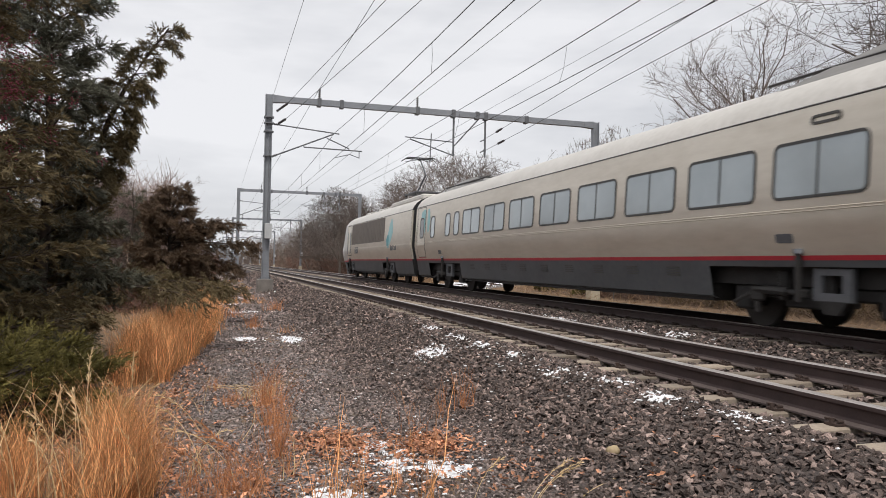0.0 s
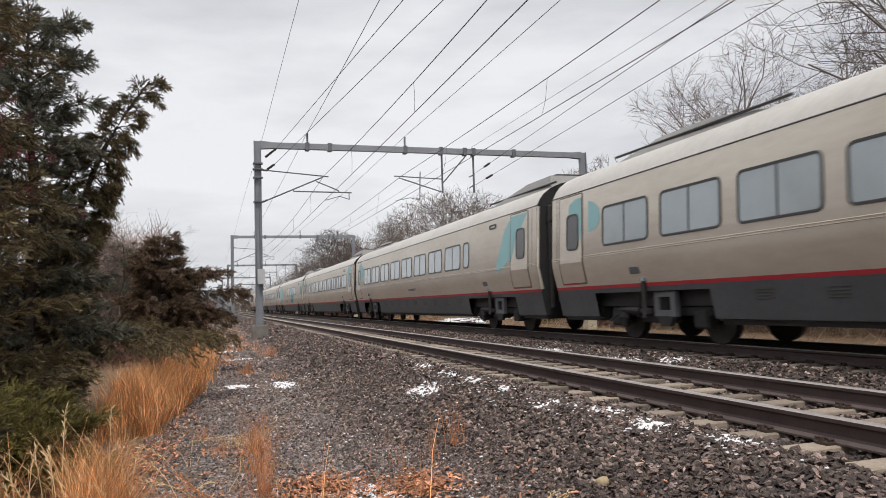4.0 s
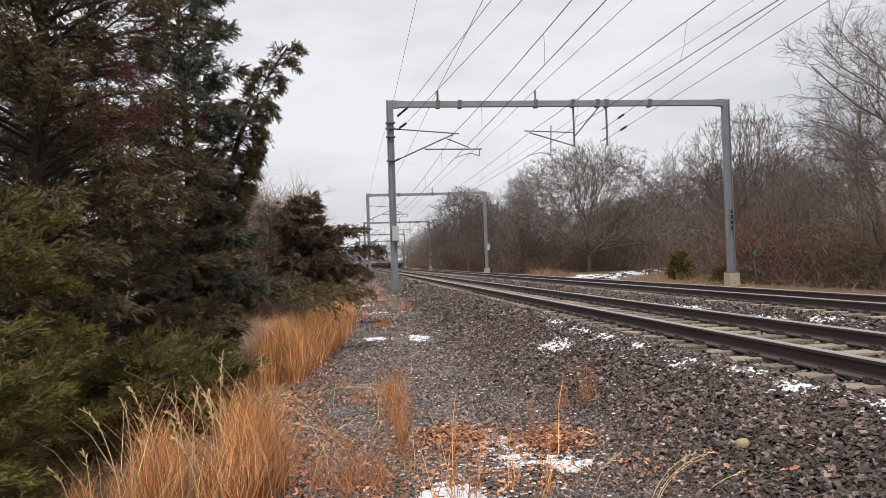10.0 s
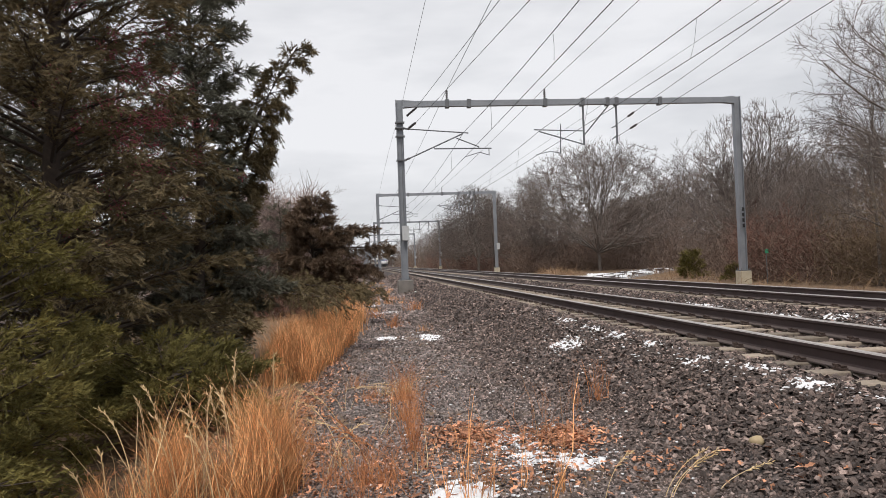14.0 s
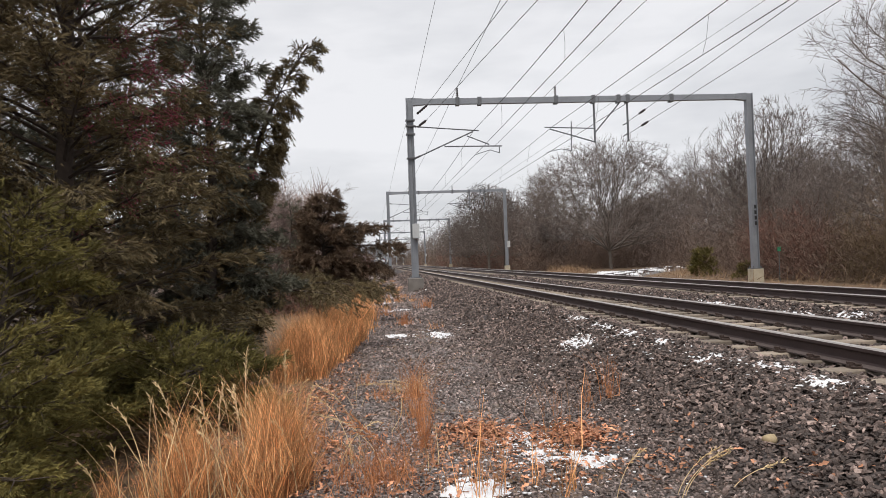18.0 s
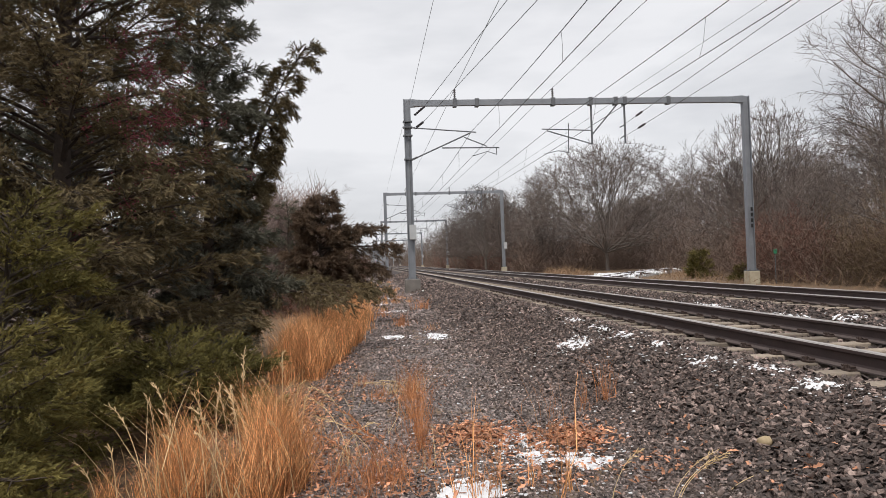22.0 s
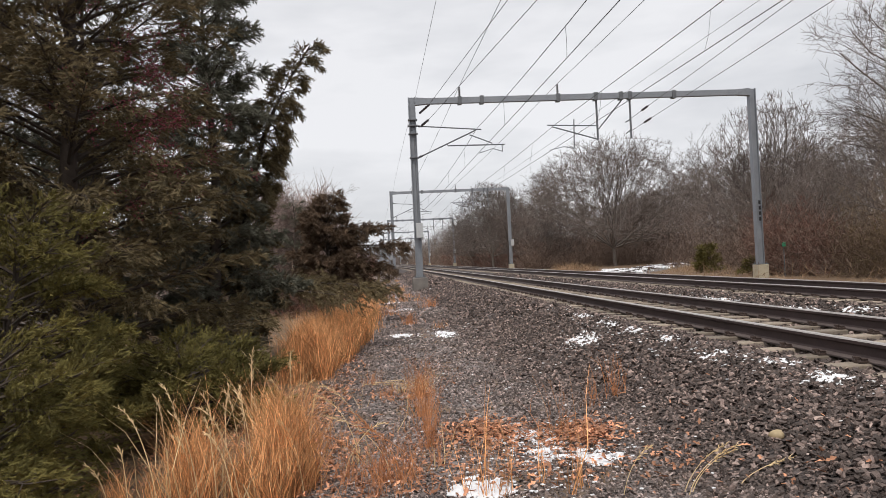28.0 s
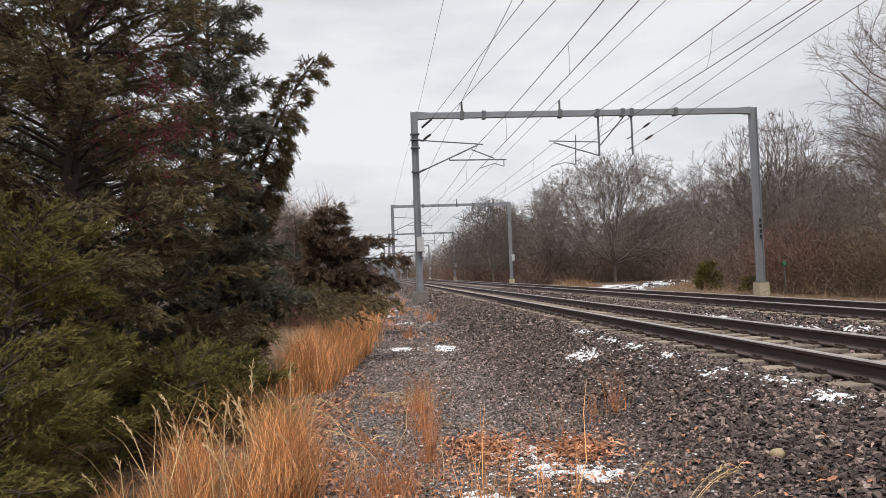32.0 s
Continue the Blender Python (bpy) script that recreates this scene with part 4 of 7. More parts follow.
        for y in (-8.9, 9.2):
            part("side_hatch", slab(s, rounded(y - 0.17, y + 0.17, 1.38, 1.52, 0.03, 2), -0.01, 0.016), M["galv_dark"], car)
        part("marker_plate", ring(s, rounded(-9.95, -9.4, 3.1, 3.24, 0.06), rounded(-9.9, -9.45, 3.14, 3.20, 0.03), -0.01, 0.018), M["seam"], car)
        # seams where the end vestibules join
        for y in (-12.55, 12.6):
            bm = bmesh.new()
            rod(bm, (s * (half(1.8) - 0.004), y, 1.8), (s * (half(3.36) - 0.004), y, 3.36), 0.01, sides=4)
            part("body_seam", bm, M["seam"], car)
    roof_pod(car, -12.7, -8.0, 4.34, 0.5, 2.6)
    roof_pod(car, 5.6, 10.6, 4.24, 2.0, 1.4)
    for y in (-9.05, 9.05):
        add_bogie(car, y, 2.9)
    return car


NOSE_D = ((0.2, 0.8), (0.35, 0.62), (0.45, 0.50), (0.90, 0.30), (1.0, 0.14), (1.2, 0.0), (1.5, -0.08), (1.75, -0.02), (1.92, 0.13), (2.05, 0.36), (2.3, 0.68), (2.58, 0.98), (2.68, 1.08), (3.64, 2.42), (3.8, 2.58), (3.95, 2.8), (4.04, 3.05), (4.11, 3.5))
NOSE_Z = sorted(set([round(0.2 + 3.91 * i / 135, 4) for i in range(136)] + [0.94, 1.04, 1.12, 2.68, 3.64, 3.72]))


def nose_point(z, th):
    """A point of the cab's skin: at height z, th from 0 (left side) over pi/2 (the tip) to pi (right side). The tip is at d = 0."""
    w = max(half(max(z, 0.5)), 0.02)
    w *= float(np.interp(z, (0.35, 1.0, 2.6, 3.4, 4.11), (0.93, 0.97, 0.98, 1.0, 1.0)))
    d0 = float(np.interp(z, [n[0] for n in NOSE_D], [n[1] for n in NOSE_D]))
    c, s = math.cos(th), math.sin(th)
    x = -w * math.copysign(abs(c) ** 0.62, c)
    d = 4.2 - (4.2 - d0) * abs(s) ** 0.75
    return x, d, z


def make_power_car():
    car = empty("power_car", "silver locomotive power car with white nose and red tail lamps", "locomotive", "train cars")
    y0, y1 = -10.28, 10.6
    yb = y1 - 4.2
    wells = [(-6.9, -4.0), (4.2, 6.4)]
    body_parts(car, y0, yb, wells)
    end_wall(car, y0, -1)
    n = 160
    grid = [[nose_point(z, math.pi * i / n) for i in range(n + 1)] for z in NOSE_Z]
    groups = {}
    for a in range(len(NOSE_Z) - 1):
        for i in range(n):
            q = (grid[a][i], grid[a][i + 1], grid[a + 1][i + 1], grid[a + 1][i])
            cx = sum(p[0] for p in q) / 4
            cd = sum(p[1] for p in q) / 4
            cz = sum(p[2] for p in q) / 4
            side = max(0.0, cd - 0.35)
            blue_low = 2.02 + 0.16 * side + 0.085 * side * side
            cone = (abs(cx) / 1.15) ** 4 + (abs(cz - 1.33) / 0.54) ** 4
            if cz < 1.02 and cd > 3.3:
                continue
            if 2.2 < cd < 2.9 and 1.45 < cz < 2.1:
                key = "hatch"
            elif cz < 0.94 or (cz < 1.04 and (cd > 1.2 or cone >= 1)):
                key = "nose_skirt"
            elif cz < 1.12 and cd > 1.2:
                key = "red_line"
            elif cone < 1 and cd < 1.6:
                key = "nose_cone"
            elif 2.66 < cz < 2.73 and abs(cx) < 1.0 and cd < 3.2:
                key = "screen_seal"
            elif 2.73 < cz < 3.50 and abs(cx) < 0.92 - 0.14 * (cz - 2.7) and cd < 3.2:
                key = "windshield"
            elif blue_low < cz < 2.70 + 0.16 * max(0.0, abs(cx) - 0.85) and cd < 2.9:
                key = "blue_band"
            elif cz > max(blue_low, 2.66):
                key = "cab_mask"
            else:
                key = "cab_shell"
            groups.setdefault(key, []).append(q)
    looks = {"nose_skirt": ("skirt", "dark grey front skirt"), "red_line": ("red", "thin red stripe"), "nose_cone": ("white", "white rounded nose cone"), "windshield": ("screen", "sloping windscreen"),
             "screen_seal": ("gasket", "dark seal under the windscreen"), "blue_band": ("blue", "blue band under the windscreen"), "cab_mask": ("mask", "grey painted cab roof and window surround"), "cab_shell": ("cab", "pale silver cab side"), "hatch": ("white", "white side hatch")}
    made = {}
    for key, quads in groups.items():
        bm = bmesh.new()
        cache = {}
        proud = 0.05 if key == "nose_cone" else 0.0
        for q in quads:
            vs = []
            for p in q:
                kk = (round(p[0], 4), round(p[1], 4), round(p[2], 4))
                if kk not in cache:
                    cache[kk] = bm.verts.new((p[0], y1 - p[1] + proud, p[2]))
                if cache[kk] not in vs:
                    vs.append(cache[kk])
            if len(vs) > 2:
                try:
                    bm.faces.new(vs)
                except ValueError:
                    pass
        made[key] = part(key, bm, M[looks[key][0]], car, looks[key][1], True)
    # windscreen pillar and wipers
    shield = made["windshield"]
    bm = bmesh.new()
    for x0, x1 in ((-0.04, 0.04),):
        pts = []
        for z in (2.72, 3.0, 3.25, 3.52):
            d0 = float(np.interp(z, [k[0] for k in NOSE_D], [k[1] for k in NOSE_D]))
            w = half(z)
            edge = (abs((x0 + x1) / 2) / w) ** (1 / 0.62)
            d = 4.2 - (4.2 - d0) * (math.sqrt(max(0.0, 1 - edge * edge))) ** 0.75
            pts.append((d, z))
        for (d0, z0), (d1, z1) in zip(pts[:-1], pts[1:]):
            rod(bm, ((x0 + x1) / 2, y1 - d0, z0), ((x0 + x1) / 2, y1 - d1, z1), 0.06, sides=5)
    part("windscreen_frame", bm, M["mask"], shield)
    for s in (-1, 1):
        bm = bmesh.new()
        rod(bm, (s * 0.18, y1 - 1.08, 2.74), (s * 0.55, y1 - 1.36, 2.88), 0.018, sides=5)
        rod(bm, (s * 0.3, y1 - 1.18, 2.78), (s * 0.76, y1 - 1.92, 3.22), 0.024, sides=5)
        part("wiper", bm, M["gasket"], shield)
    for x, m, r in ((-0.66, "tail", 0.062), (0.6, "tail", 0.062), (-0.22, "lamp_off", 0.055), (0.22, "lamp_off", 0.055)):
        z = 2.42
        d0 = float(np.interp(z, [k[0] for k in NOSE_D], [k[1] for k in NOSE_D])) + 0.22 * abs(x) ** 2.2
        bm = bmesh.new()
        rod(bm, (x, y1 - d0 - 0.06, z), (x, y1 - d0 + 0.05, z), r * 1.35, sides=14)
        lamp = part("lamp_housing", bm, M["blue"], car)
        bm = bmesh.new()
        rod(bm, (x, y1 - d0 - 0.02, z), (x, y1 - d0 + 0.062, z), r, sides=14)
        part("tail_lamp" if m == "tail" else "head_lamp", bm, M[m], lamp, "glowing red tail lamp" if m == "tail" else "")
    bm = bmesh.new()
    box(bm, -0.28, 0.28, y1 - 2.62, y1 - 2.42, 3.84, 3.93)
    part("number_bars", bm, M["galv"], car, "plain pale bars of writing")
    for s in (-1, 1):
        grille = part("side_grille", slab(s, rounded(-4.85, 4.6, 2.12, 3.36, 0.04, 2), -0.01, 0.012), M["grille"], car, "long dark brown ventilation grille")
        bm = bmesh.new()
        for i in range(24):
            y = -4.75 + 0.4 * i
            for z0, z1 in ((2.16, 3.32),):
                rod(bm, (s * (half(z0) + 0.013), y, z0), (s * (half(z1) + 0.010), y, z1), 0.007, sides=4)
        part("grille_bars", bm, M["grille"], grille)
        add = part("cab_door", strip(s, [(z, 4.85, 6.0) for z in (1.45, 1.5, 1.76, 2.4, 3.34)], 0.012), M["silver"], car, "silver cab door")
        part("door_seal", ring(s, rounded(4.8, 6.05, 1.41, 3.37, 0.05, 2), rounded(4.85, 6.0, 1.45, 3.34, 0.04, 2), -0.01, 0.015), M["seam"], add)
        for y in (4.98, 5.85):
            bm = bmesh.new()
            rod(bm, (s * 1.60, y, 1.55), (s * 1.57, y, 2.9), 0.02, sides=5)
            part("grab_rail", bm, M["galv"], add)
        # cab side window, on the shell where the cab begins to taper
        bm = bmesh.new()
        pts = []
        for z, t in ((2.76, 0.40), (2.78, 0.70), (3.0, 0.66), (3.3, 0.50), (3.32, 0.38)):
            x, d, zz = nose_point(z, t)
            pts.append((-s * (x - 0.012) * -1 if s < 0 else -(x - 0.012), y1 - d, zz))
        bm.faces.new([bm.verts.new((s * abs(p[0]), p[1] + 0.01, p[2])) for p in pts])
        part("cab_window", bm, M["gasket"], car, "dark cab side window")
        part("logo_leaf", strip(s, [(1.75, -6.0, -5.7), (2.1, -6.4, -5.6), (2.5, -6.75, -5.75), (2.9, -6.7, -6.0), (3.2, -6.5, -6.35)], 0.006), M["teal"], car, "teal leaf emblem")
        part("logo_leaf", strip(s, [(1.85, -5.95, -5.55), (2.15, -6.0, -5.4), (2.4, -5.9, -5.6)], 0.011), M["teal_dark"], car, "dark teal leaf emblem")
        bm = bmesh.new()
        for i in range(5):
            z0, z1 = 1.62, 1.62 + (0.2 if i % 2 else 0.26)
            x = s * (half(1.7) + 0.006)
            box(bm, min(x, x + s * 0.004), max(x, x + s * 0.004), -7.6 + 0.27 * i, -7.6 + 0.27 * i + 0.17, z0, z1)
        part("name_bars", bm, M["galv_dark"], car, "plain grey bars of writing")
        bm = bmesh.new()
        for i in range(4):
            x = s * (half(1.7) + 0.006)
            box(bm, min(x, x + s * 0.004), max(x, x + s * 0.004), 2.3 + 0.3 * i, 2.3 + 0.3 * i + 0.2, 1.55, 1.95)
        part("number_bars", bm, M["galv_dark"], car, "plain grey bars of writing")
    # raised roof with equipment and the pantograph
    bm = bmesh.new()
    box(bm, -0.9, 0.9, -9.8, -3.6, 3.95, 4.2, 0.06)
    part("roof_pod", bm, M["roof"], car)
    for y in (-8.6, -2.2, -0.8, 0.6, 3.0, 4.4):
        bm = bmesh.new()
        box(bm, -0.6, 0.6, y - 0.45, y + 0.45, 4.0, 4.17, 0.03)
        part("roof_grille", bm, M["roof"], car)
    for y in (-7.4, -5.2):
        for x in (-0.5, 0.5):
            part("roof_insulator", insulator_bmesh((x, y, 4.18), (x, y, 4.5), 0.07, 4), M["insulator"], car)
    bm = bmesh.new()
    box(bm, -0.6, 0.6, -7.5, -5.1, 4.5, 4.55)
    pan = part("pantograph", bm, M["galv_dark"], car, "raised single-arm pantograph")
    bm = bmesh.new()
    rod(bm, (0, -5.3, 4.55), (0, -7.1, 5.4), 0.045)
    rod(bm, (0, -7.1, 5.4), (0, -6.0, 6.28), 0.035)
    rod(bm, (0.25, -5.2, 4.55), (0.1, -7.05, 5.36), 0.02)
    part("pantograph_arm", bm, M["galv_dark"], pan)
    bm = bmesh.new()
    for dy in (-0.22, 0.22):
        rod(bm, (-0.72, -6.0 + dy, 6.36), (0.72, -6.0 + dy, 6.36), 0.03)
        rod(bm, (-0.72, -6.0 + dy, 6.36), (-0.95, -6.0 + dy, 6.2), 0.02)
        rod(bm, (0.72, -6.0 + dy, 6.36), (0.95, -6.0 + dy, 6.2), 0.02)
    rod(bm, (0, -6.3, 6.3), (0, -5.7, 6.3), 0.04)
    part("pantograph_head", bm, M["rubber"], pan)
    for y in (-5.4, 5.5):
        add_bogie(car, y, 2.85)
    bm = bmesh.new()
    box(bm, -0.9, 0.9, y1 - 2.9, y1 - 0.9, 0.3, 0.9)
    part("cab_underframe", bm, M["bogie"], car)
    return car


OUT = pose(0, 0, 0)
coaches = {1: make_coach("long"), 2: make_coach("first"), 3: make_coach("cafe"), 5: make_coach("short")}
coaches[4] = copy_thing(coaches[1], OUT)
coaches[6] = copy_thing(coaches[5], OUT)
lead = make_power_car()
TRAIN = [(lead, 26.65 + 10.6, 0.0), (copy_thing(lead, OUT), -133.25 - 10.6, 180.0)]
for number in coaches:
    TRAIN.append((coaches[number], 13.325 - 26.65 * (number - 1), 0.0))


# Trees and thickets
M.update({
    "bark": mat("grey_bark", (0.105, 0.088, 0.077), (0.25, 0.215, 0.19), 14, 2, 0.9, bump=0.4, depth=0.02, per_object=0.25),
    "twig": mat("grey_brown_twigs", (0.105, 0.084, 0.075), (0.21, 0.170, 0.150), 6, 0.6, 0.9, bump=0, per_object=0.3),
    "cedar_bark": mat("cedar_bark", (0.034, 0.026, 0.021), (0.09, 0.066, 0.053), 20, 3, 0.95, bump=0.5, depth=0.02),
    "cedar_brown": mat("bronzed_cedar_foliage", (0.080, 0.069, 0.038), (0.218, 0.160, 0.084), 5, 1.3, 0.85, bump=0, island=0.3, spec=0.25),
    "cedar_dim": mat("dull_bronze_cedar_foliage", (0.074, 0.053, 0.037), (0.185, 0.120, 0.078), 5, 1.3, 0.85, bump=0, island=0.3, spec=0.25),
    "cedar_dark": mat("dark_cedar_foliage", (0.082, 0.086, 0.068), (0.190, 0.180, 0.134), 5, 1.3, 0.85, bump=0, island=0.3, spec=0.25),
    "cedar_green": mat("green_juniper_foliage", (0.045, 0.045, 0.015), (0.245, 0.200, 0.060), 7, 1.6, 0.85, bump=0, island=0.35, spec=0.25),
    "thicket": mat("brown_thicket", (0.105, 0.074, 0.059), (0.235, 0.164, 0.128), 1.2, 0.15, 0.95, bump=0, island=0.28),
    "red_thicket": mat("reddish_thicket", (0.125, 0.065, 0.050), (0.237, 0.122, 0.090), 1.2, 0.3, 0.95, bump=0, island=0.4),
    "twig_mass": mat("grey_brown_twig_mass", (0.125, 0.092, 0.080), (0.225, 0.170, 0.148), 1.2, 0.15, 0.95, bump=0, island=0.28),
    "pink_thicket": mat("pinkish_grey_twigs", (0.26, 0.195, 0.175), (0.42, 0.325, 0.295), 1.2, 0.3, 0.95, bump=0, island=0.4),
    "olive_thicket": mat("olive_brown_thicket", (0.110, 0.079, 0.044), (0.215, 0.152, 0.084), 1.2, 0.3, 0.95, bump=0, island=0.28),
    "far_woods": mat("far_winter_woods", (0.106, 0.083, 0.073), (0.206, 0.163, 0.144), 0.9, 0.08, 0.95, bump=0.8, depth=0.6),
    "tan_tuft": mat("tan_grass", (0.240, 0.152, 0.088), (0.416, 0.280, 0.176), 1.2, 0.3, 0.95, bump=0, island=0.35),
    # haze of the distance is painted into the hill's pale grey
    "far_hill": mat("haze_coloured_far_hill", (0.20, 0.20, 0.21), (0.27, 0.265, 0.27), 0.05, 0.008, 0.95, bump=0),
    "berry": mat("red_berries", (0.13, 0.016, 0.03), (0.22, 0.035, 0.055), 10, 2, 0.6, bump=0),
})


def strand(rng, p, d, length, radius, n, wander, lift):
    """A bending branch: points and radii."""
    pts = [np.array(p, dtype=float)]
    d = np.array(d, dtype=float)
    for i in range(n):
        d = d + rng.normal(0, wander, 3) + np.array([0, 0, lift])
        d /= np.linalg.norm(d)
        pts.append(pts[-1] + d * length / n)
    r = np.linspace(radius, radius * 0.45, n + 1)
    return np.array(pts), r, d


def bare_tree(seed, height, spread, stems, levels=(9, 5, 4, 5), first=0.3):
    """Meshes of trunk with limbs, and of the twigs, of a leafless tree at the origin."""
    rng = np.random.default_rng(seed)
    limbs, twigs = [], []

    def grow(p, d, length, radius, level):
        n = (6, 4, 3, 2, 1)[level]
        pts, r, _ = strand(rng, p, d, length, radius, n, (0.08, 0.17, 0.2, 0.22, 0.25)[level], (0.01, 0.035, 0.025, 0.01, 0.0)[level])
        if level < 4:
            (limbs if level < 2 else twigs).append(pipe(pts, r, (6, 4, 3, 3)[level]))
        else:
            # the finest twigs are slender blades
            w = np.cross(pts[1] - pts[0], rng.normal(0, 1, 3))
            w *= 0.010 / (np.linalg.norm(w) + 1e-6)
            twigs.append((np.array([pts[0] - w, pts[0] + w, pts[1] + w * 0.4, pts[1] - w * 0.4]), np.array([(0, 1, 2, 3)])))
        if level >= len(levels):
            return
        count = levels[level]
        for k in range(count):
            f = first + (1 - first) * (k + rng.uniform(0.1, 0.9)) / count if level == 0 else 0.2 + 0.8 * (k + rng.uniform(0, 1)) / count
            f = min(f, 0.99)
            seg = min(int(f * n), n - 1)
            q = pts[seg] + (pts[seg + 1] - pts[seg]) * (f * n - seg)
            axis = pts[seg + 1] - pts[seg]
            axis = axis / np.linalg.norm(axis)
            side = np.cross(axis, rng.normal(0, 1, 3))
            side /= np.linalg.norm(side)
            a = rng.uniform(0.45, 0.95) if level else rng.uniform(0.55, 1.2) * spread
            nd = axis * math.cos(a) + side * math.sin(a)
            child = length * (rng.uniform(0.40, 0.62) * (1.35 - 0.75 * f) if level == 0 else rng.uniform(0.42, 0.68) * (1.15 - 0.4 * f))
            grow(q, nd, child, max(r[seg] * (0.48 if level else 0.40), 0.008), level + 1)

    for s in range(stems):
        lean = rng.normal(0, 0.10 if stems == 1 else 0.30, 2)
        d = np.array([lean[0], lean[1], 1.0])
        d /= np.linalg.norm(d)
        h = height * (0.86 if stems == 1 else rng.uniform(0.68, 0.85))
        grow((rng.normal(0, 0.25) * (stems > 1), rng.normal(0, 0.25) * (stems > 1), -0.15), d, h, height * (0.016 if stems == 1 else 0.011), 0)
    lv, lf = joined(limbs)
    tv, tf = joined(twigs)
    return mesh_of("trunk", lv, lf, M["bark"], True), mesh_of("crown", tv, tf, M["twig"])


def fan_tree(seed, height, wide, counts=(8, 7, 7), twig_count=8):
    """A leafless tree whose limbs fork from a short trunk and fan out to a round crown."""
    rng = np.random.default_rng(seed)
    limbs, twigs = [], []
    o = np.array([0, 0, height * 0.2])
    size = np.array([wide, wide, height * 0.8])

    def crooked(a, b, r0, r1, n, sides, bow):
        t = np.linspace(0, 1, n + 1)[:, None]
        mid = (a + b) / 2 + np.array([0, 0, -bow]) + rng.normal(0, 0.05, 3) * np.linalg.norm(b - a)
        p = (1 - t) ** 2 * a + 2 * t * (1 - t) * mid + t ** 2 * b
        p[1:-1] += rng.normal(0, 0.02, (n - 1, 3)) * np.linalg.norm(b - a)
        return p, pipe(p, np.linspace(r0, r1, n + 1), sides)

    def turned(d, spread):
        q = d + rng.normal(0, spread, 3)
        q[2] = max(q[2], 0.05)
        return q / np.linalg.norm(q)

    fork = np.array([rng.normal(0, 0.2), rng.normal(0, 0.2), height * 0.13])
    r = height * 0.011
    limbs.append(crooked(np.array([0, 0, -0.2]), fork, r * 1.25, r, 3, 7, 0)[1])
    for i in range(counts[0]):
        az = i * 2.399 + rng.uniform(-0.4, 0.4)
        el = math.radians(4 + 84 * rng.uniform(0, 1) ** 0.8)
        d1 = np.array([math.cos(az) * math.cos(el), math.sin(az) * math.cos(el), math.sin(el)])
        p1, m = crooked(fork, o + size * d1 * rng.uniform(0.55, 0.8), r * 0.55, r * 0.2, 6, 5, height * 0.02)
        limbs.append(m)
        for j in range(counts[1]):
            k = rng.integers(2, 7)
            d2 = turned(d1, 0.33)
            p2, m = crooked(p1[k], o + size * d2 * rng.uniform(0.72, 0.95), r * 0.2, r * 0.08, 4, 4, height * 0.015)
            limbs.append(m)
            for q in range(counts[2]):
                k2 = rng.integers(1, 5)
                d3 = turned(d2, 0.22)
                end = o + size * d3 * rng.uniform(0.78, 0.97)
                if np.linalg.norm(end - p2[k2]) > 0.3 * height:
                    end = p2[k2] + (end - p2[k2]) * 0.5
                p3, m = crooked(p2[k2], end, r * 0.08, 0.014, 3, 3, 0.1)
                twigs.append(m)
                for u in range(twig_count):
                    a = p3[rng.integers(0, 3)] * (1 - u / twig_count) + p3[3] * (u / twig_count)
                    g = d3 * size / size[2] + rng.normal(0, 0.4, 3) + np.array([0, 0, 0.2])
                    g *= rng.uniform(0.22, 0.55) / np.linalg.norm(g)
                    w = np.cross(g, rng.normal(0, 1, 3))
                    w *= 0.012 / (np.linalg.norm(w) + 1e-6)
                    twigs.append((np.array([a - w, a + w, a + g + w * 0.4, a + g - w * 0.4]), np.array([(0, 1, 2, 3)])))
    return mesh_of("trunk", *joined(limbs), M["bark"], True), mesh_of("crown", *joined(twigs), M["twig"])


TREES = []
for seed, height, spread, stems, levels in ((1, 14, 0.75, 1, (14, 6, 5, 4)), (2, 14, 0.7, 1, (15, 6, 5, 4)), (3, 13, 0.85, 2, (9, 6, 5, 4)), (4, 13, 0.8, 5, (6, 5, 5, 4)), (5, 14, 0.85, 7, (5, 5, 5, 4)), (6, 12, 0.85, 3, (7, 6, 5, 4)), (7, 14, 0.8, 2, (7, 5, 4, 3)), (8, 13, 0.8, 4, (5, 4, 4, 3))):
    TREES.append((*bare_tree(seed, height, spread, stems, levels), height) if stems not in (5, 7, 3) else None)
for i, (seed, height, wide, counts, k) in enumerate(((14, 13, 6.2, (10, 8, 7), 11), (15, 16, 13.6, (22, 10, 9), 13), (16, 12, 6.0, (9, 8, 7), 11))):
    TREES[3 + i] = (*fan_tree(seed, height, wide, counts, k), height)


def plant(x, y, height, kind, label="leafless grey-brown tree at the wood's edge", group="bare trees along the line"):
    trunk, crown, h = TREES[kind]
    s = height / h
    t = empty("bare_tree", label, "tree", group)
    t.matrix_basis = Matrix.LocRotScale((x, y, ground_z(x, y)), Euler((0, 0, random.uniform(0, 6.28))), (s * random.uniform(0.9, 1.12), s * random.uniform(0.9, 1.12), s))
    part("trunk", trunk, None, t)
    part("crown", crown, None, t)
    return t


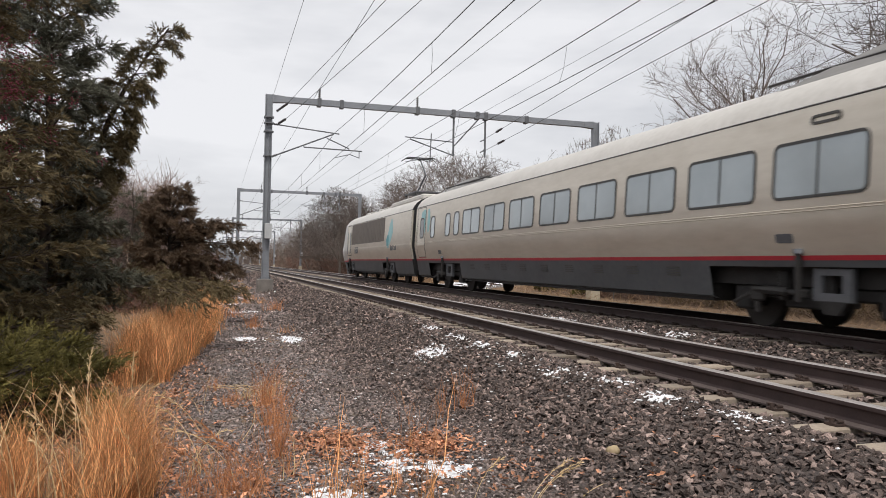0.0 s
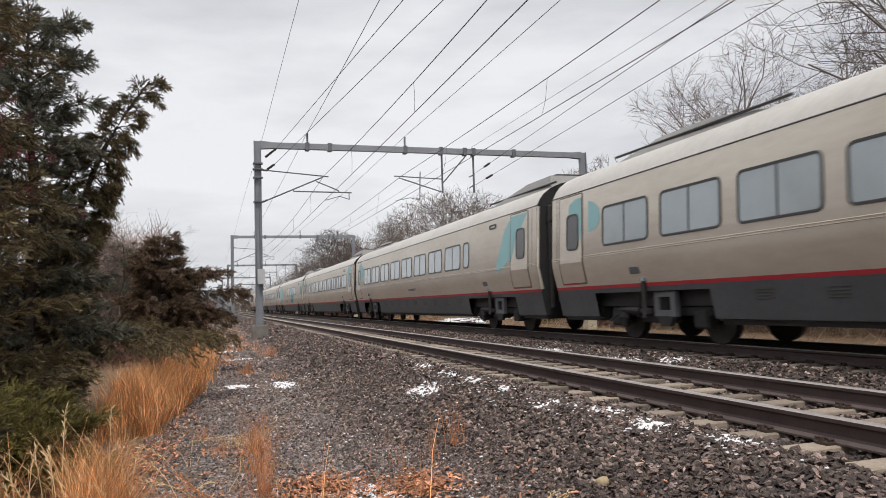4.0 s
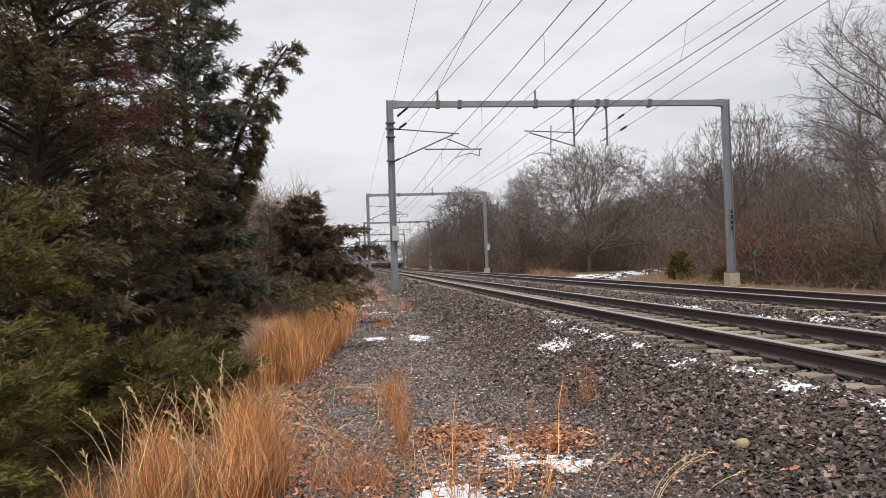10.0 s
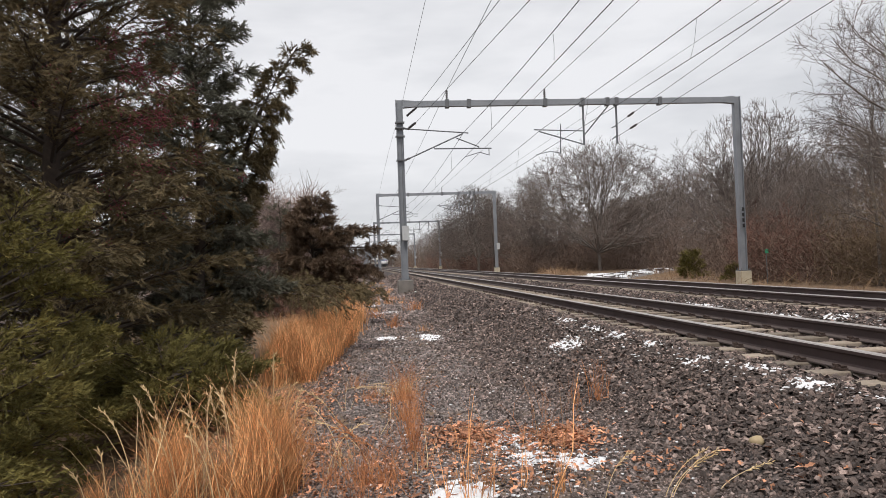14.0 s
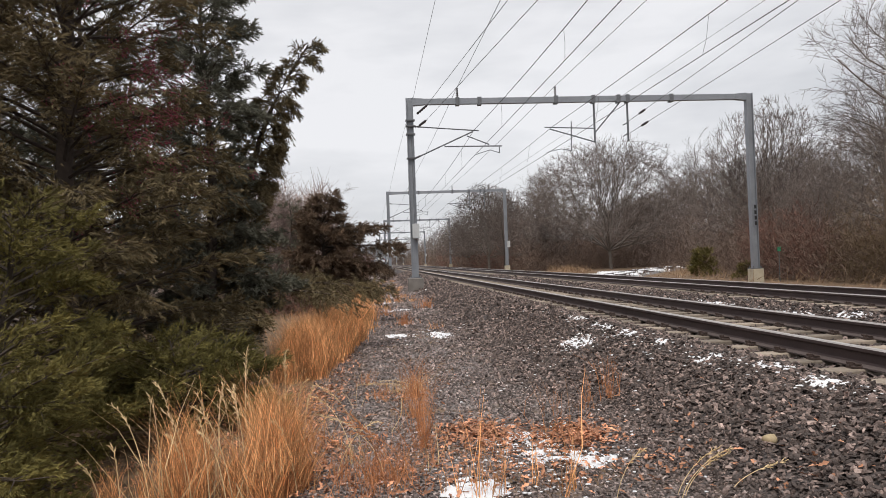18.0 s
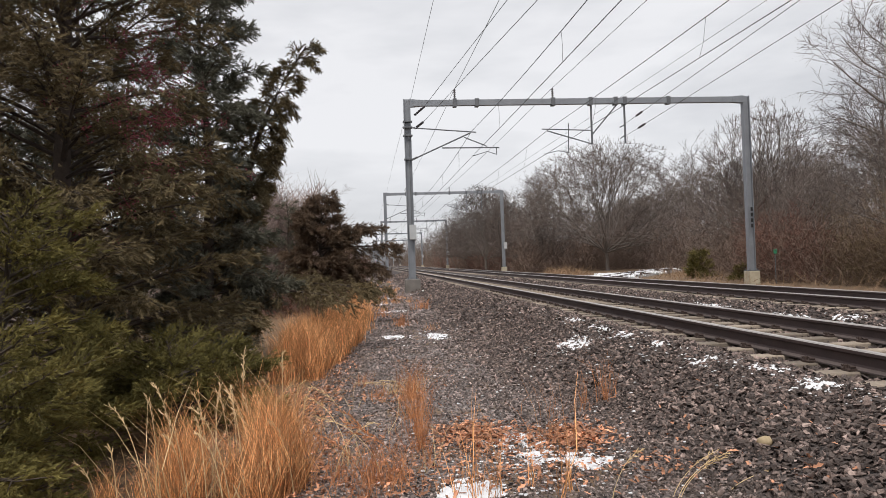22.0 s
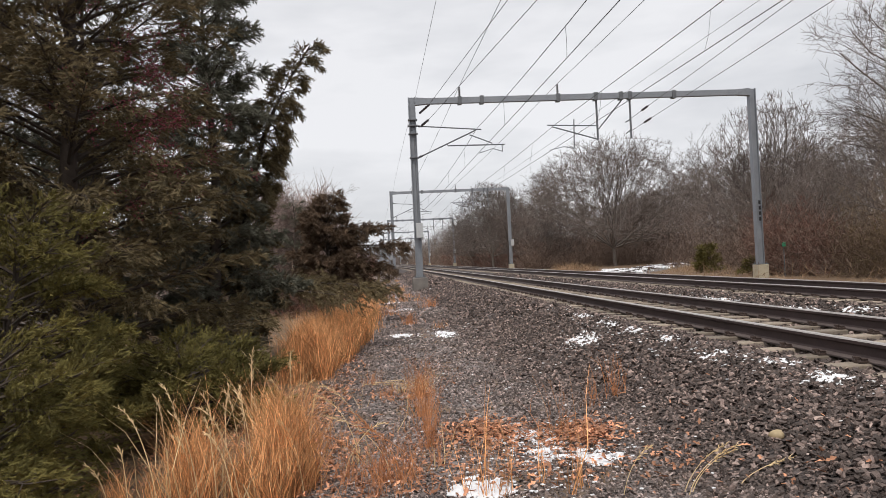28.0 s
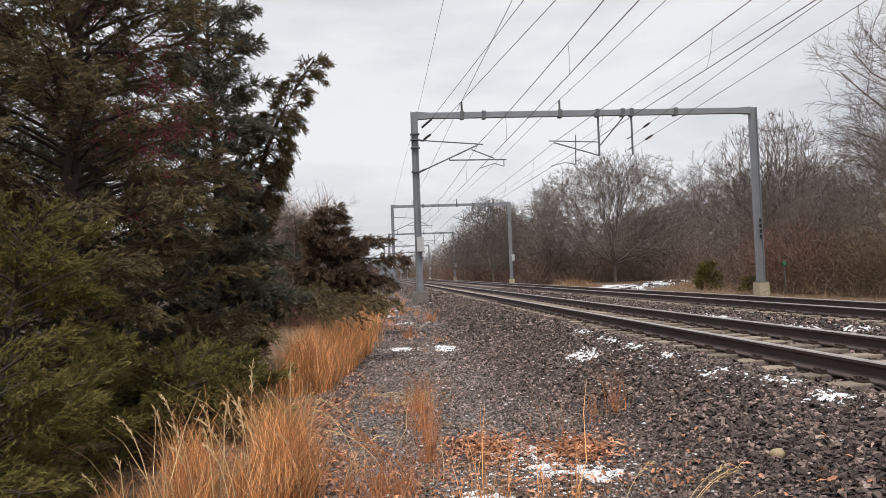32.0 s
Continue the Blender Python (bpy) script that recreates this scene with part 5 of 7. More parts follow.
# wide round trees behind the branch line, the wood on the right, the far edge of the wood
for x, y, h, k in ((29.0, 87, 17.0, 4), (23.4, 97, 9.0, 3), (36.8, 96, 10.5, 5), (22.5, 106, 10.5, 3), (40.0, 100, 11.0, 5)):
    plant(x, y, h, k, "wide many-stemmed leafless tree beside the branch line", "wide bare trees")
for x, y, h, k in ((23.5, 31, 9.0, 2), (27.5, 33, 12.5, 0), (26.0, 41, 6.8, 5), (30.0, 45, 8.2, 3), (35, 44, 14.0, 0), (29, 52, 9.6, 5), (33.0, 57, 15.2, 3), (38, 62, 11.5, 5), (36, 70, 9.8, 3), (42, 101, 12, 5), (47, 106, 13, 2), (37, 108, 10, 3), (42, 94, 11, 5), (42, 76, 11.5, 5), (47, 88, 12.5, 1), (25.5, 22, 13, 2), (30, 24, 15, 0),
                   (35, 30, 15, 1), (41, 38, 15, 2), (40, 50, 14, 0), (46, 58, 14, 1), (50, 70, 15, 2), (54, 84, 14, 0), (44, 100, 15, 1), (52, 108, 15, 0), (40, 112, 12, 5), (60, 98, 15, 2), (22, 14, 13, 1), (27, 12, 14, 0), (22, 3, 14, 2), (24, -8, 14, 1), (23, -22, 13, 0), (58, 120, 15, 1), (34, 118, 11, 3), (45, 128, 13, 3), (18.6, 116, 15.0, 5)):
    plant(x, y, h * random.uniform(0.95, 1.05), k, "tall leafless tree in the brown winter wood" if x > 30 else "leafless grey-brown tree at the wood's edge")
for i in range(28):
    # deeper rows fill the wood behind its edge
    y = random.uniform(26, 150)
    x = max(34 + random.uniform(0, 26), 27 + 0.30 * y + random.uniform(0, 12))
    h = random.uniform(12, 16)
    plant(x, y, min(h, 0.2 * y + 2.0) if x < 0.72 * y else h, 6 + i % 2, "tall leafless tree in the brown winter wood", "bare trees in the wood")
y = 108.0
row = 0
while y < 430:
    h = 12.0 + 1.8 * math.sin(y * 0.11) + random.uniform(-1.2, 1.6)
    plant(21.0 + random.uniform(-1.0, 2.5) + bend(y), y, h, (2, 5, 3, 0, 4)[row % 5] if y < 150 else 6 + row % 2)
    plant(29.0 + random.uniform(-2.0, 4.0) + bend(y), y + random.uniform(-3, 3), h + 0.5, row % 6 if y < 130 else 6 + (row + 1) % 2)
    y += 6.0 + y * 0.022
    row += 1
# the left side, beyond the cedars
for x, y, h, k in ((-5.2, 31, 6.2, 5), (-3.8, 36, 5.0, 3), (-6.5, 38, 7.0, 2), (-4.5, 45, 5.6, 4), (-7.0, 52, 7.0, 5), (-4.6, 58, 5.2, 3), (-6, 70, 6.0, 4), (-5, 84, 6, 2), (-7, 100, 7, 5), (-6, 120, 7, 3), (-8, 142, 8, 4), (-9, 170, 8, 5), (-10, 200, 8, 3), (-11, 240, 8, 2), (-12, 290, 9, 5), (-14, 340, 9, 4),
                   (-11, 44, 8, 0), (-12, 60, 9, 1), (-10, 24, 9, 2), (-13, 30, 10, 0), (-9, 14, 9, 3), (-14, 16, 11, 1), (-8, 2, 8, 2), (-12, -6, 10, 0)):
    plant(x, y, h, k, "small leafless tree behind the cedars", "bare trees on the bank")


def thicket(name, label, material, bands, seed, even=False):
    """Bare stems and twigs, very many: bands of (x0, x1, y0, y1, number, height)."""
    rng = np.random.default_rng(seed)
    V, F, o = [], [], 0
    for x0, x1, y0, y1, number, height in bands:
        number = int(number * 1.45)
        y = rng.uniform(y0, y1, number)
        x = rng.uniform(x0, x1, number)
        clump = np.array([0.75 + 0.8 * fnoise(a, b, 0.16, 7.0) + 0.5 * fnoise(a, b, 0.5, 2.0) for a, b in zip(x, y)])
        top = height * np.clip(0.6 + 0.4 * clump if even else clump, 0.3, 1.5)
        z0 = np.interp(x, PX, PZ)
        # each twig starts somewhere up in the bush and points up and outward
        f = rng.beta(1.3, 1.1, number) if even else rng.beta(0.9, 1.7, number)
        start = np.stack([x, y, z0 + top * f - 0.05], 1)
        ln = rng.uniform(0.35, 1.0, number) + 0.05 * top
        d = np.stack([rng.normal(0, 0.75, number), rng.normal(0, 0.75, number), rng.uniform(-0.05, 1.0, number)], 1)
        d /= np.linalg.norm(d, axis=1)[:, None]
        mid = start + d * (ln * 0.5)[:, None] + rng.normal(0, 0.05, (number, 3)) * ln[:, None]
        tip = start + d * ln[:, None] + np.stack([np.zeros(number), np.zeros(number), ln * rng.uniform(-0.1, 0.25, number)], 1)
        ang = rng.uniform(0, 6.28, number)
        w = (0.005 + 0.00017 * np.maximum(y, 20)) * rng.uniform(0.5, 1.5, number)
        side = np.stack([np.cos(ang), np.sin(ang) * 0.4, rng.normal(0, 0.4, number)], 1) * w[:, None]
        v = np.stack([start - side, start + side, mid + side * 0.8, mid - side * 0.8, tip + side * 0.25, tip - side * 0.25], 1).reshape(-1, 3)
        k = np.arange(number)[:, None] * 6
        V.append(v)
        F.append(np.concatenate([k + np.array([0, 1, 2, 3]), k + np.array([3, 2, 4, 5])]) + o)
        o += len(v)
    return tagged(new(name, mesh_of(name, np.concatenate(V), np.concatenate(F), material)), label, "undergrowth", kind="stuff")


thicket("brown_undergrowth", "dense brown leafless undergrowth along the wood's edge", M["thicket"],
        [(21.5, 29, 16, 46, 11000, 3.6), (26, 40, 30, 66, 13000, 5.0), (33, 52, 52, 96, 8500, 5.5), (19.5, 26, 96, 160, 11000, 5.0), (24, 46, 98, 135, 11000, 5.5), (19.5, 37, 90, 96, 7000, 4.8), (19.5, 30, 150, 260, 9000, 7), (18, 32, 260, 430, 7000, 8), (36, 56, 20, 60, 3500, 6.5), (50, 75, 70, 130, 4000, 7.5),
         (-9, -2.6, 26, 60, 8000, 3.6), (-12, -3.5, 60, 140, 5000, 4.2), (-16, -4, 140, 360, 5000, 6)], 11)
thicket("red_undergrowth", "reddish bare brush below the trees", M["red_thicket"],
        [(25.5, 31, 36, 50, 5000, 4.2), (19.5, 25, 104, 150, 6000, 5.0), (-4.8, -1.6, 26, 50, 4500, 1.6), (-5.5, -0.9, 44, 80, 4000, 2.4), (-6.5, 0.0, 80, 170, 3500, 3.4), (22.8, 26.0, 37.0, 44, 5200, 4.4), (20, 26, 160, 240, 4000, 6.5)], 12)
thicket("pale_shrubs", "pinkish-grey leafless shrubs behind the cedars", M["pink_thicket"],
        [(-4.4, -2.1, 29, 33, 5200, 5.6), (-2.6, -1.4, 29, 32, 1700, 3.9), (-5, -1.2, 36, 46, 2200, 3.2)], 15, True)
thicket("wood_twigs", "fine grey-brown twigs of the winter wood", M["twig_mass"],
        [(18.5, 47, 100, 130, 15000, 9.0), (31, 50, 58, 96, 9000, 6.8), (19, 30, 130, 200, 6000, 9.0), (27, 40, 30, 58, 6000, 7.5)], 16, True)
thicket("olive_undergrowth", "olive-brown vines and brush beside the mast", M["olive_thicket"],
        [(22.5, 28.0, 18, 35, 15000, 4.6), (25.5, 31, 37, 46, 3500, 3.4)], 13)
thicket("tan_grass_tufts", "low tan grass between the far track and the wood", M["tan_tuft"],
        [(19.0, 22.0, 70, 80, 500, 0.6), (22.5, 25.5, 50, 56, 300, 0.7), (16.5, 22, 15, 50, 500, 0.35)], 14)


def ridge(name, label, material, path, height, seed, jag):
    """A distant band of woods: an uneven bank with a ragged crest."""
    rng = np.random.default_rng(seed)
    pts = []
    for (xa, ya), (xb, yb) in zip(path[:-1], path[1:]):
        n = max(2, int(math.hypot(xb - xa, yb - ya) / jag))
        pts += [(xa + (xb - xa) * i / n, ya + (yb - ya) * i / n) for i in range(n)]
    v, f = [], []
    for i, (x, y) in enumerate(pts):
        h = height * (0.75 + 0.25 * math.sin(i * 0.21) * math.sin(i * 0.057 + 1)) + rng.uniform(-0.35, 0.4) * height
        ox, oy = rng.uniform(-1, 1, 2) * jag * 0.6
        v += [(x, y, -1.5), (x + ox * 0.5, y + oy * 0.5, h * 0.45), (x + ox, y + oy, h), (x * 1.03 + 6, y * 1.01 + 8, -1.5)]
        if i:
            a, b = (i - 1) * 4, i * 4
            f += [(a, b, b + 1, a + 1), (a + 1, b + 1, b + 2, a + 2), (a + 2, b + 2, b + 3, a + 3)]
    return tagged(new(name, mesh_of(name, v, f, material)), label, "distant woods", kind="stuff")


ridge("far_wood_bank", "brown-grey mass of leafless woods behind the trees", M["far_woods"], ((44, -80), (60, 20), (74, 70), (84, 120), (58, 150), (40, 190), (36, 300), (30, 430), (8, 480)), 5.0, 5, 1.6)
ridge("far_wood_bank", "brown-grey mass of leafless woods behind the cedars", M["far_woods"], ((-18, 480), (-24, 300), (-22, 150), (-19, 60), (-18, 20), (-20, -80)), 5.0, 6, 1.6)
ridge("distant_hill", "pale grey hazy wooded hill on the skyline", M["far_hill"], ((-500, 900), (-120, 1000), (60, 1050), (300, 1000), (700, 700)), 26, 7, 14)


# Cedars: sprays of fine scale leaves along drooping boughs
def spray_template(rng, strands=12):
    """A soft frond along +x, 1 long: a fine stem with narrow scaly shoots that lie close and hang at their tips."""
    v, f = [], []
    for i in range(strands):
        t = i / strands * 0.9
        s = 1 if i % 2 else -1
        a = rng.uniform(0.2, 0.75) * s
        ln = rng.uniform(0.26, 0.46) * (1.15 - 0.6 * t)
        p = np.array([t, 0.03 * math.sin(t * 5), -0.14 * t * t + rng.normal(0, 0.025)])
        d = np.array([math.cos(a), math.sin(a), rng.normal(-0.05, 0.25)])
        w = np.array([-math.sin(a), math.cos(a), rng.normal(0, 0.7)]) * rng.uniform(0.026, 0.046)
        if i == 0:
            p, d, ln, w = np.array([0.0, 0, 0]), np.array([1.0, 0, -0.15]), 1.0, np.array([0, 1, 0.4]) * 0.018
        k = len(v)
        v += [p - w, p + w, p + d * ln + np.array([0, 0, -0.04])]
        f += [(k, k + 1, k + 2)]
    return np.array(v), np.array(f)


_rng = np.random.default_rng(77)
SPRAYS = [spray_template(_rng) for _ in range(8)]


def place_sprays(pos, axis, size, rng):
    """Instances of the sprays as one vertex and face array."""
    n = len(pos)
    axis = axis / np.linalg.norm(axis, axis=1)[:, None]
    r = rng.normal(0, 1, (n, 3))
    u = np.cross(axis, r)
    u /= np.linalg.norm(u, axis=1)[:, None]
    w = np.cross(axis, u)
    kind = rng.integers(0, len(SPRAYS), n)
    V, F, o = [], [], 0
    for k, (tv, tf) in enumerate(SPRAYS):
        m = np.where(kind == k)[0]
        if len(m) == 0:
            continue
        v = pos[m][:, None, :] + size[m][:, None, None] * (tv[None, :, 0:1] * axis[m][:, None, :] + tv[None, :, 1:2] * u[m][:, None, :] + tv[None, :, 2:3] * w[m][:, None, :])
        F.append((np.arange(len(m))[:, None, None] * len(tv) + tf[None] + o).reshape(-1, 3))
        V.append(v.reshape(-1, 3))
        o += len(m) * len(tv)
    return np.concatenate(V), np.concatenate(F)


def cedar(seed, at, height, reach, boughs, sprays, foliage, label, lean=(0.0, 0.0), low=0.05, droop=0.5, size=(0.16, 0.30), extra=(), squash=1.0, taper=0.75, least=0.16):
    """A cedar: a trunk, boughs that droop at the tips, and many sprays. extra: boughs of their own as (height, dx, dy, dz, sprays)."""
    rng = np.random.default_rng(seed)
    tree = empty("cedar_tree", label, "tree", "cedars on the bank", at=pose(at[0], at[1], ground_z(*at) - 0.05))
    n = 10
    hs = np.linspace(0, 1, n + 1)
    spine = np.stack([lean[0] * hs ** 2.2 + 0.05 * np.sin(hs * 9 + seed), lean[1] * hs ** 2.2 + 0.05 * np.cos(hs * 7 + seed), height * hs], 1)
    wood = [pipe(spine, np.linspace(0.018 * height + 0.02, 0.012, n + 1), 8)]
    part("trunk", mesh_of("trunk", *wood[0], M["cedar_bark"], True), None, tree)

    def at_height(f):
        return np.array([np.interp(f, hs, spine[:, i]) for i in range(3)])

    P, A, S, limbs = [], [], [], []

    def bough(p0, p1, count, sag):
        mid = (p0 + p1) / 2 + np.array([0, 0, sag])
        t = np.linspace(0, 1, 7)[:, None]
        pts = (1 - t) ** 2 * p0 + 2 * t * (1 - t) * mid + t ** 2 * p1
        L = np.linalg.norm(p1 - p0)
        limbs.append(pipe(pts, np.linspace(0.010 + 0.012 * L, 0.004, 7), 4))
        # side twigs to both hands, each with its own hanging sprays, so that gaps stay between them
        m = max(4, int(3 + 9 * L))
        s = np.sort(rng.uniform(0.16, 1.0, m) ** 0.8)[:, None]
        q = (1 - s) ** 2 * p0 + 2 * s * (1 - s) * mid + s ** 2 * p1
        d = 2 * (1 - s) * (mid - p0) + 2 * s * (p1 - mid)
        d /= np.linalg.norm(d, axis=1)[:, None] + 1e-6
        hand = np.cross(d, np.array([0, 0, 1.0])) * np.where(np.arange(m) % 2, 1.0, -1.0)[:, None]
        way = d * rng.uniform(0.5, 1.1, (m, 1)) + hand * rng.uniform(0.3, 1.0, (m, 1)) + rng.normal(0, 0.22, (m, 3)) + np.array([0, 0, 0.15])
        way /= np.linalg.norm(way, axis=1)[:, None]
        ln = (0.10 + 0.30 * L * (1.05 - 0.75 * s)) * rng.uniform(0.6, 1.25, (m, 1))
        k = max(3, count // m)
        u = rng.beta(1.4, 0.9, (m, k, 1))
        hang = np.array([0, 0, -1.0]) * droop
        pos = q[:, None, :] + way[:, None, :] * (ln[:, None, :] * u) + hang * (0.45 * ln[:, None, :] * u ** 2) + rng.normal(0, 1, (m, k, 3)) * (0.018 + 0.10 * ln[:, None, :] * (1 - 0.6 * u))
        a = way[:, None, :] + hang * (0.75 * u) + rng.normal(0, 0.38, (m, k, 3))
        P.append(pos.reshape(-1, 3))
        A.append(a.reshape(-1, 3))
        S.append(rng.uniform(size[0], size[1], m * k) * 0.85)
        for i in range(m):
            limbs.append(pipe([q[i], q[i] + way[i] * ln[i] * 0.5 + hang * 0.08 * ln[i], q[i] + way[i] * ln[i] * 0.95 + hang * 0.38 * ln[i]], [0.006, 0.004, 0.002], 3))

    weights = []
    plan = []
    for i in range(boughs):
        f = low + (0.985 - low) * (i + rng.uniform(0, 1)) / boughs
        az = i * 2.399 + rng.uniform(-0.5, 0.5)
        r = reach * (1 - f) ** taper * rng.uniform(0.65, 1.12) + least
        plan.append((f, az, r))
        weights.append(r ** 1.5)
    total = sum(weights)
    for (f, az, r), wgt in zip(plan, weights):
        p0 = at_height(f)
        p1 = p0 + np.array([math.cos(az) * r, math.sin(az) * r * squash, r * rng.uniform(0.10, 0.55) * (0.5 + f)])
        bough(p0, p1, max(10, int(sprays * wgt / total)), r * rng.uniform(0.02, 0.2))
    for h, dx, dy, dz, count in extra:
        p0 = at_height(h / height)
        bough(p0, p0 + np.array([dx, dy, dz]), count, 0.12)
    lv, lf = joined(limbs)
    part("branchwork", mesh_of("branchwork", lv, lf, M["cedar_bark"]), None, tree)
    v, f = place_sprays(np.concatenate(P), np.concatenate(A), np.concatenate(S), rng)
    part("crown", mesh_of("crown", v, f, foliage), None, tree)
    return tree


cedar(21, (-3.9, 9.8), 8.6, 2.3, 170, 38000, M["cedar_brown"], "tall bronzed red cedar with dense drooping boughs", low=0.08, droop=0.8, size=(0.10, 0.21), taper=0.5)
cedar(22, (-2.85, 13.2), 6.9, 0.92, 110, 17000, M["cedar_dark"], "dark green cedar with layered boughs", low=0.06, droop=0.7, size=(0.13, 0.26), extra=((1.4, 1.5, 0, 0.2, 700), (5.0, 0.95, 0.1, 0.45, 300), (5.6, 0.85, -0.1, 0.5, 260), (6.2, 0.75, 0, 0.55, 240), (4.3, 0.85, 0.1, 0.3, 330)), taper=0.35)
cedar(23, (-2.75, 13.9), 6.1, 0.66, 90, 13000, M["cedar_brown"], "slender cedar whose top leans over the path", lean=(1.62, 0.2), low=0.08, droop=1.1, size=(0.10, 0.22), taper=0.8, least=0.10,
      extra=((1.5, 2.9, 0.3, -0.08, 850), (1.65, 2.5, 0.0, -0.25, 800), (1.45, 2.0, -1.4, -0.1, 550), (6.0, 0.34, 0, 0.05, 130), (5.85, 0.26, 0, -0.10, 110), (5.6, 0.16, 0, -0.22, 120), (5.45, -0.22, 0, 0.05, 110), (5.2, 0.2, 0.1, -0.3, 150), (4.9, 0.22, -0.1, -0.38, 170), (4.6, 0.28, 0, -0.4, 190), (4.3, 0.33, 0.1, -0.4, 210), (4.0, 0.36, 0, -0.35, 230), (3.6, 0.3, 0, -0.4, 230), (3.6, -0.45, 0, 0.1, 200), (4.4, -0.35, 0, 0.05, 170), (4.9, -0.28, 0, 0.05, 130)))
cedar(24, (-1.3, 20.0), 3.65, 1.25, 70, 13000, M["cedar_dim"], "small bronzed cedar with drooping tips", low=0.27, droop=1.0, size=(0.13, 0.27), extra=((2.2, 1.95, -0.3, -0.05, 800), (2.5, 1.55, -0.5, 0.2, 600), (1.9, 1.7, -0.3, -0.35, 700), (1.7, 1.3, -0.2, -0.25, 400)))
cedar(25, (-3.3, 6.9), 2.5, 1.15, 60, 15000, M["cedar_green"], "green juniper with upright feathery tips", low=0.04, droop=0.1, size=(0.07, 0.15), taper=0.5)
cedar(26, (-2.2, 8.2), 0.72, 1.0, 60, 13000, M["cedar_green"], "low spreading green juniper at the grass edge", low=0.05, droop=0.1, size=(0.08, 0.16), taper=0.35)
cedar(27, (-2.95, 5.4), 1.25, 0.95, 55, 13000, M["cedar_green"], "low spreading green juniper at the grass edge", low=0.05, droop=0.1, size=(0.06, 0.13), taper=0.35)
cedar(33, (-4.1, 5.6), 2.0, 0.9, 40, 6000, M["cedar_dark"], "dark juniper in the shade of the cedars", low=0.05, droop=0.1, size=(0.08, 0.16), taper=0.4)
cedar(28, (-6.6, 12.0), 8.0, 2.0, 50, 4200, M["cedar_dark"], "tall dark cedar behind the others", low=0.1, size=(0.2, 0.4), taper=0.5)
cedar(29, (-5.9, 8.2), 8.5, 2.0, 60, 7000, M["cedar_brown"], "tall bronzed cedar behind the juniper", low=0.06, size=(0.17, 0.34), taper=0.5)
cedar(35, (-4.9, 13.2), 7.2, 1.5, 50, 5000, M["cedar_dark"], "tall dark cedar behind the bronzed one", low=0.1, size=(0.2, 0.38), taper=0.5)
cedar(30, (-5.2, 16.5), 6.5, 1.6, 45, 5000, M["cedar_dark"], "dark cedar behind the layered one", low=0.05, size=(0.2, 0.36), taper=0.5)
cedar(31, (23.2, 49.6), 1.9, 0.8, 40, 2600, M["cedar_green"], "small green evergreen bush by the branch line", low=0.03, droop=0.0, size=(0.25, 0.45), taper=0.5)
cedar(32, (-3.2, 29.0), 4.4, 0.9, 36, 2600, M["cedar_dark"], "thin spiky young cedar beyond the others", low=0.12, droop=0.2, size=(0.18, 0.34))
cedar(34, (21.9, 41.0), 0.95, 0.6, 20, 900, M["cedar_green"], "small olive evergreen shrub beside the footing", low=0.03, droop=0.0, size=(0.2, 0.35), taper=0.4)

# red berries on a vine that climbs through the cedars
rng = np.random.default_rng(3)
n = 1500
knots = np.stack([rng.normal(-2.62, 0.34, 110), rng.uniform(8.4, 9.8, 110), rng.normal(2.8, 0.65, 110)], 1)
c = knots[rng.integers(0, 110, n)] + rng.normal(0, 0.05, (n, 3))
octa = np.array([(1, 0, 0), (-1, 0, 0), (0, 1, 0), (0, -1, 0), (0, 0, 1), (0, 0, -1)]) * 0.011
faces = np.array([(0, 2, 4), (2, 1, 4), (1, 3, 4), (3, 0, 4), (2, 0, 5), (1, 2, 5), (3, 1, 5), (0, 3, 5)])
tagged(new("red_berries", mesh_of("red_berries", (c[:, None, :] + octa[None]).reshape(-1, 3), (np.arange(n)[:, None, None] * 6 + faces[None]).reshape(-1, 3), M["berry"])), "small red berries on a vine in the cedars", "berries", kind="stuff")


# Branch line that curves away to the right
BRANCH = np.array([(13.4, 43.0), (15.2, 48.0), (17.9, 53.7), (22.0, 61.0), (27.7, 70.0), (36.0, 81.0), (48.0, 93.0), (64.0, 104.0), (82.0, 112.0)])


def branch_line(n):
    """Points along the branch line, smoothed."""
    t = np.linspace(0, len(BRANCH) - 1, 400)
    p = np.stack([np.interp(t, np.arange(len(BRANCH)), BRANCH[:, k]) for k in (0, 1)], 1)
    k = np.ones(61) / 61
    p = np.stack([np.convolve(np.pad(p[:, i], 30, mode="reflect", reflect_type="odd"), k, "valid") for i in (0, 1)], 1)
    d = np.concatenate([[0], np.cumsum(np.linalg.norm(np.diff(p, axis=0), axis=1))])
    s = np.linspace(0, d[-1], n)
    return np.stack([np.interp(s, d, p[:, 0]), np.interp(s, d, p[:, 1])], 1), d[-1]


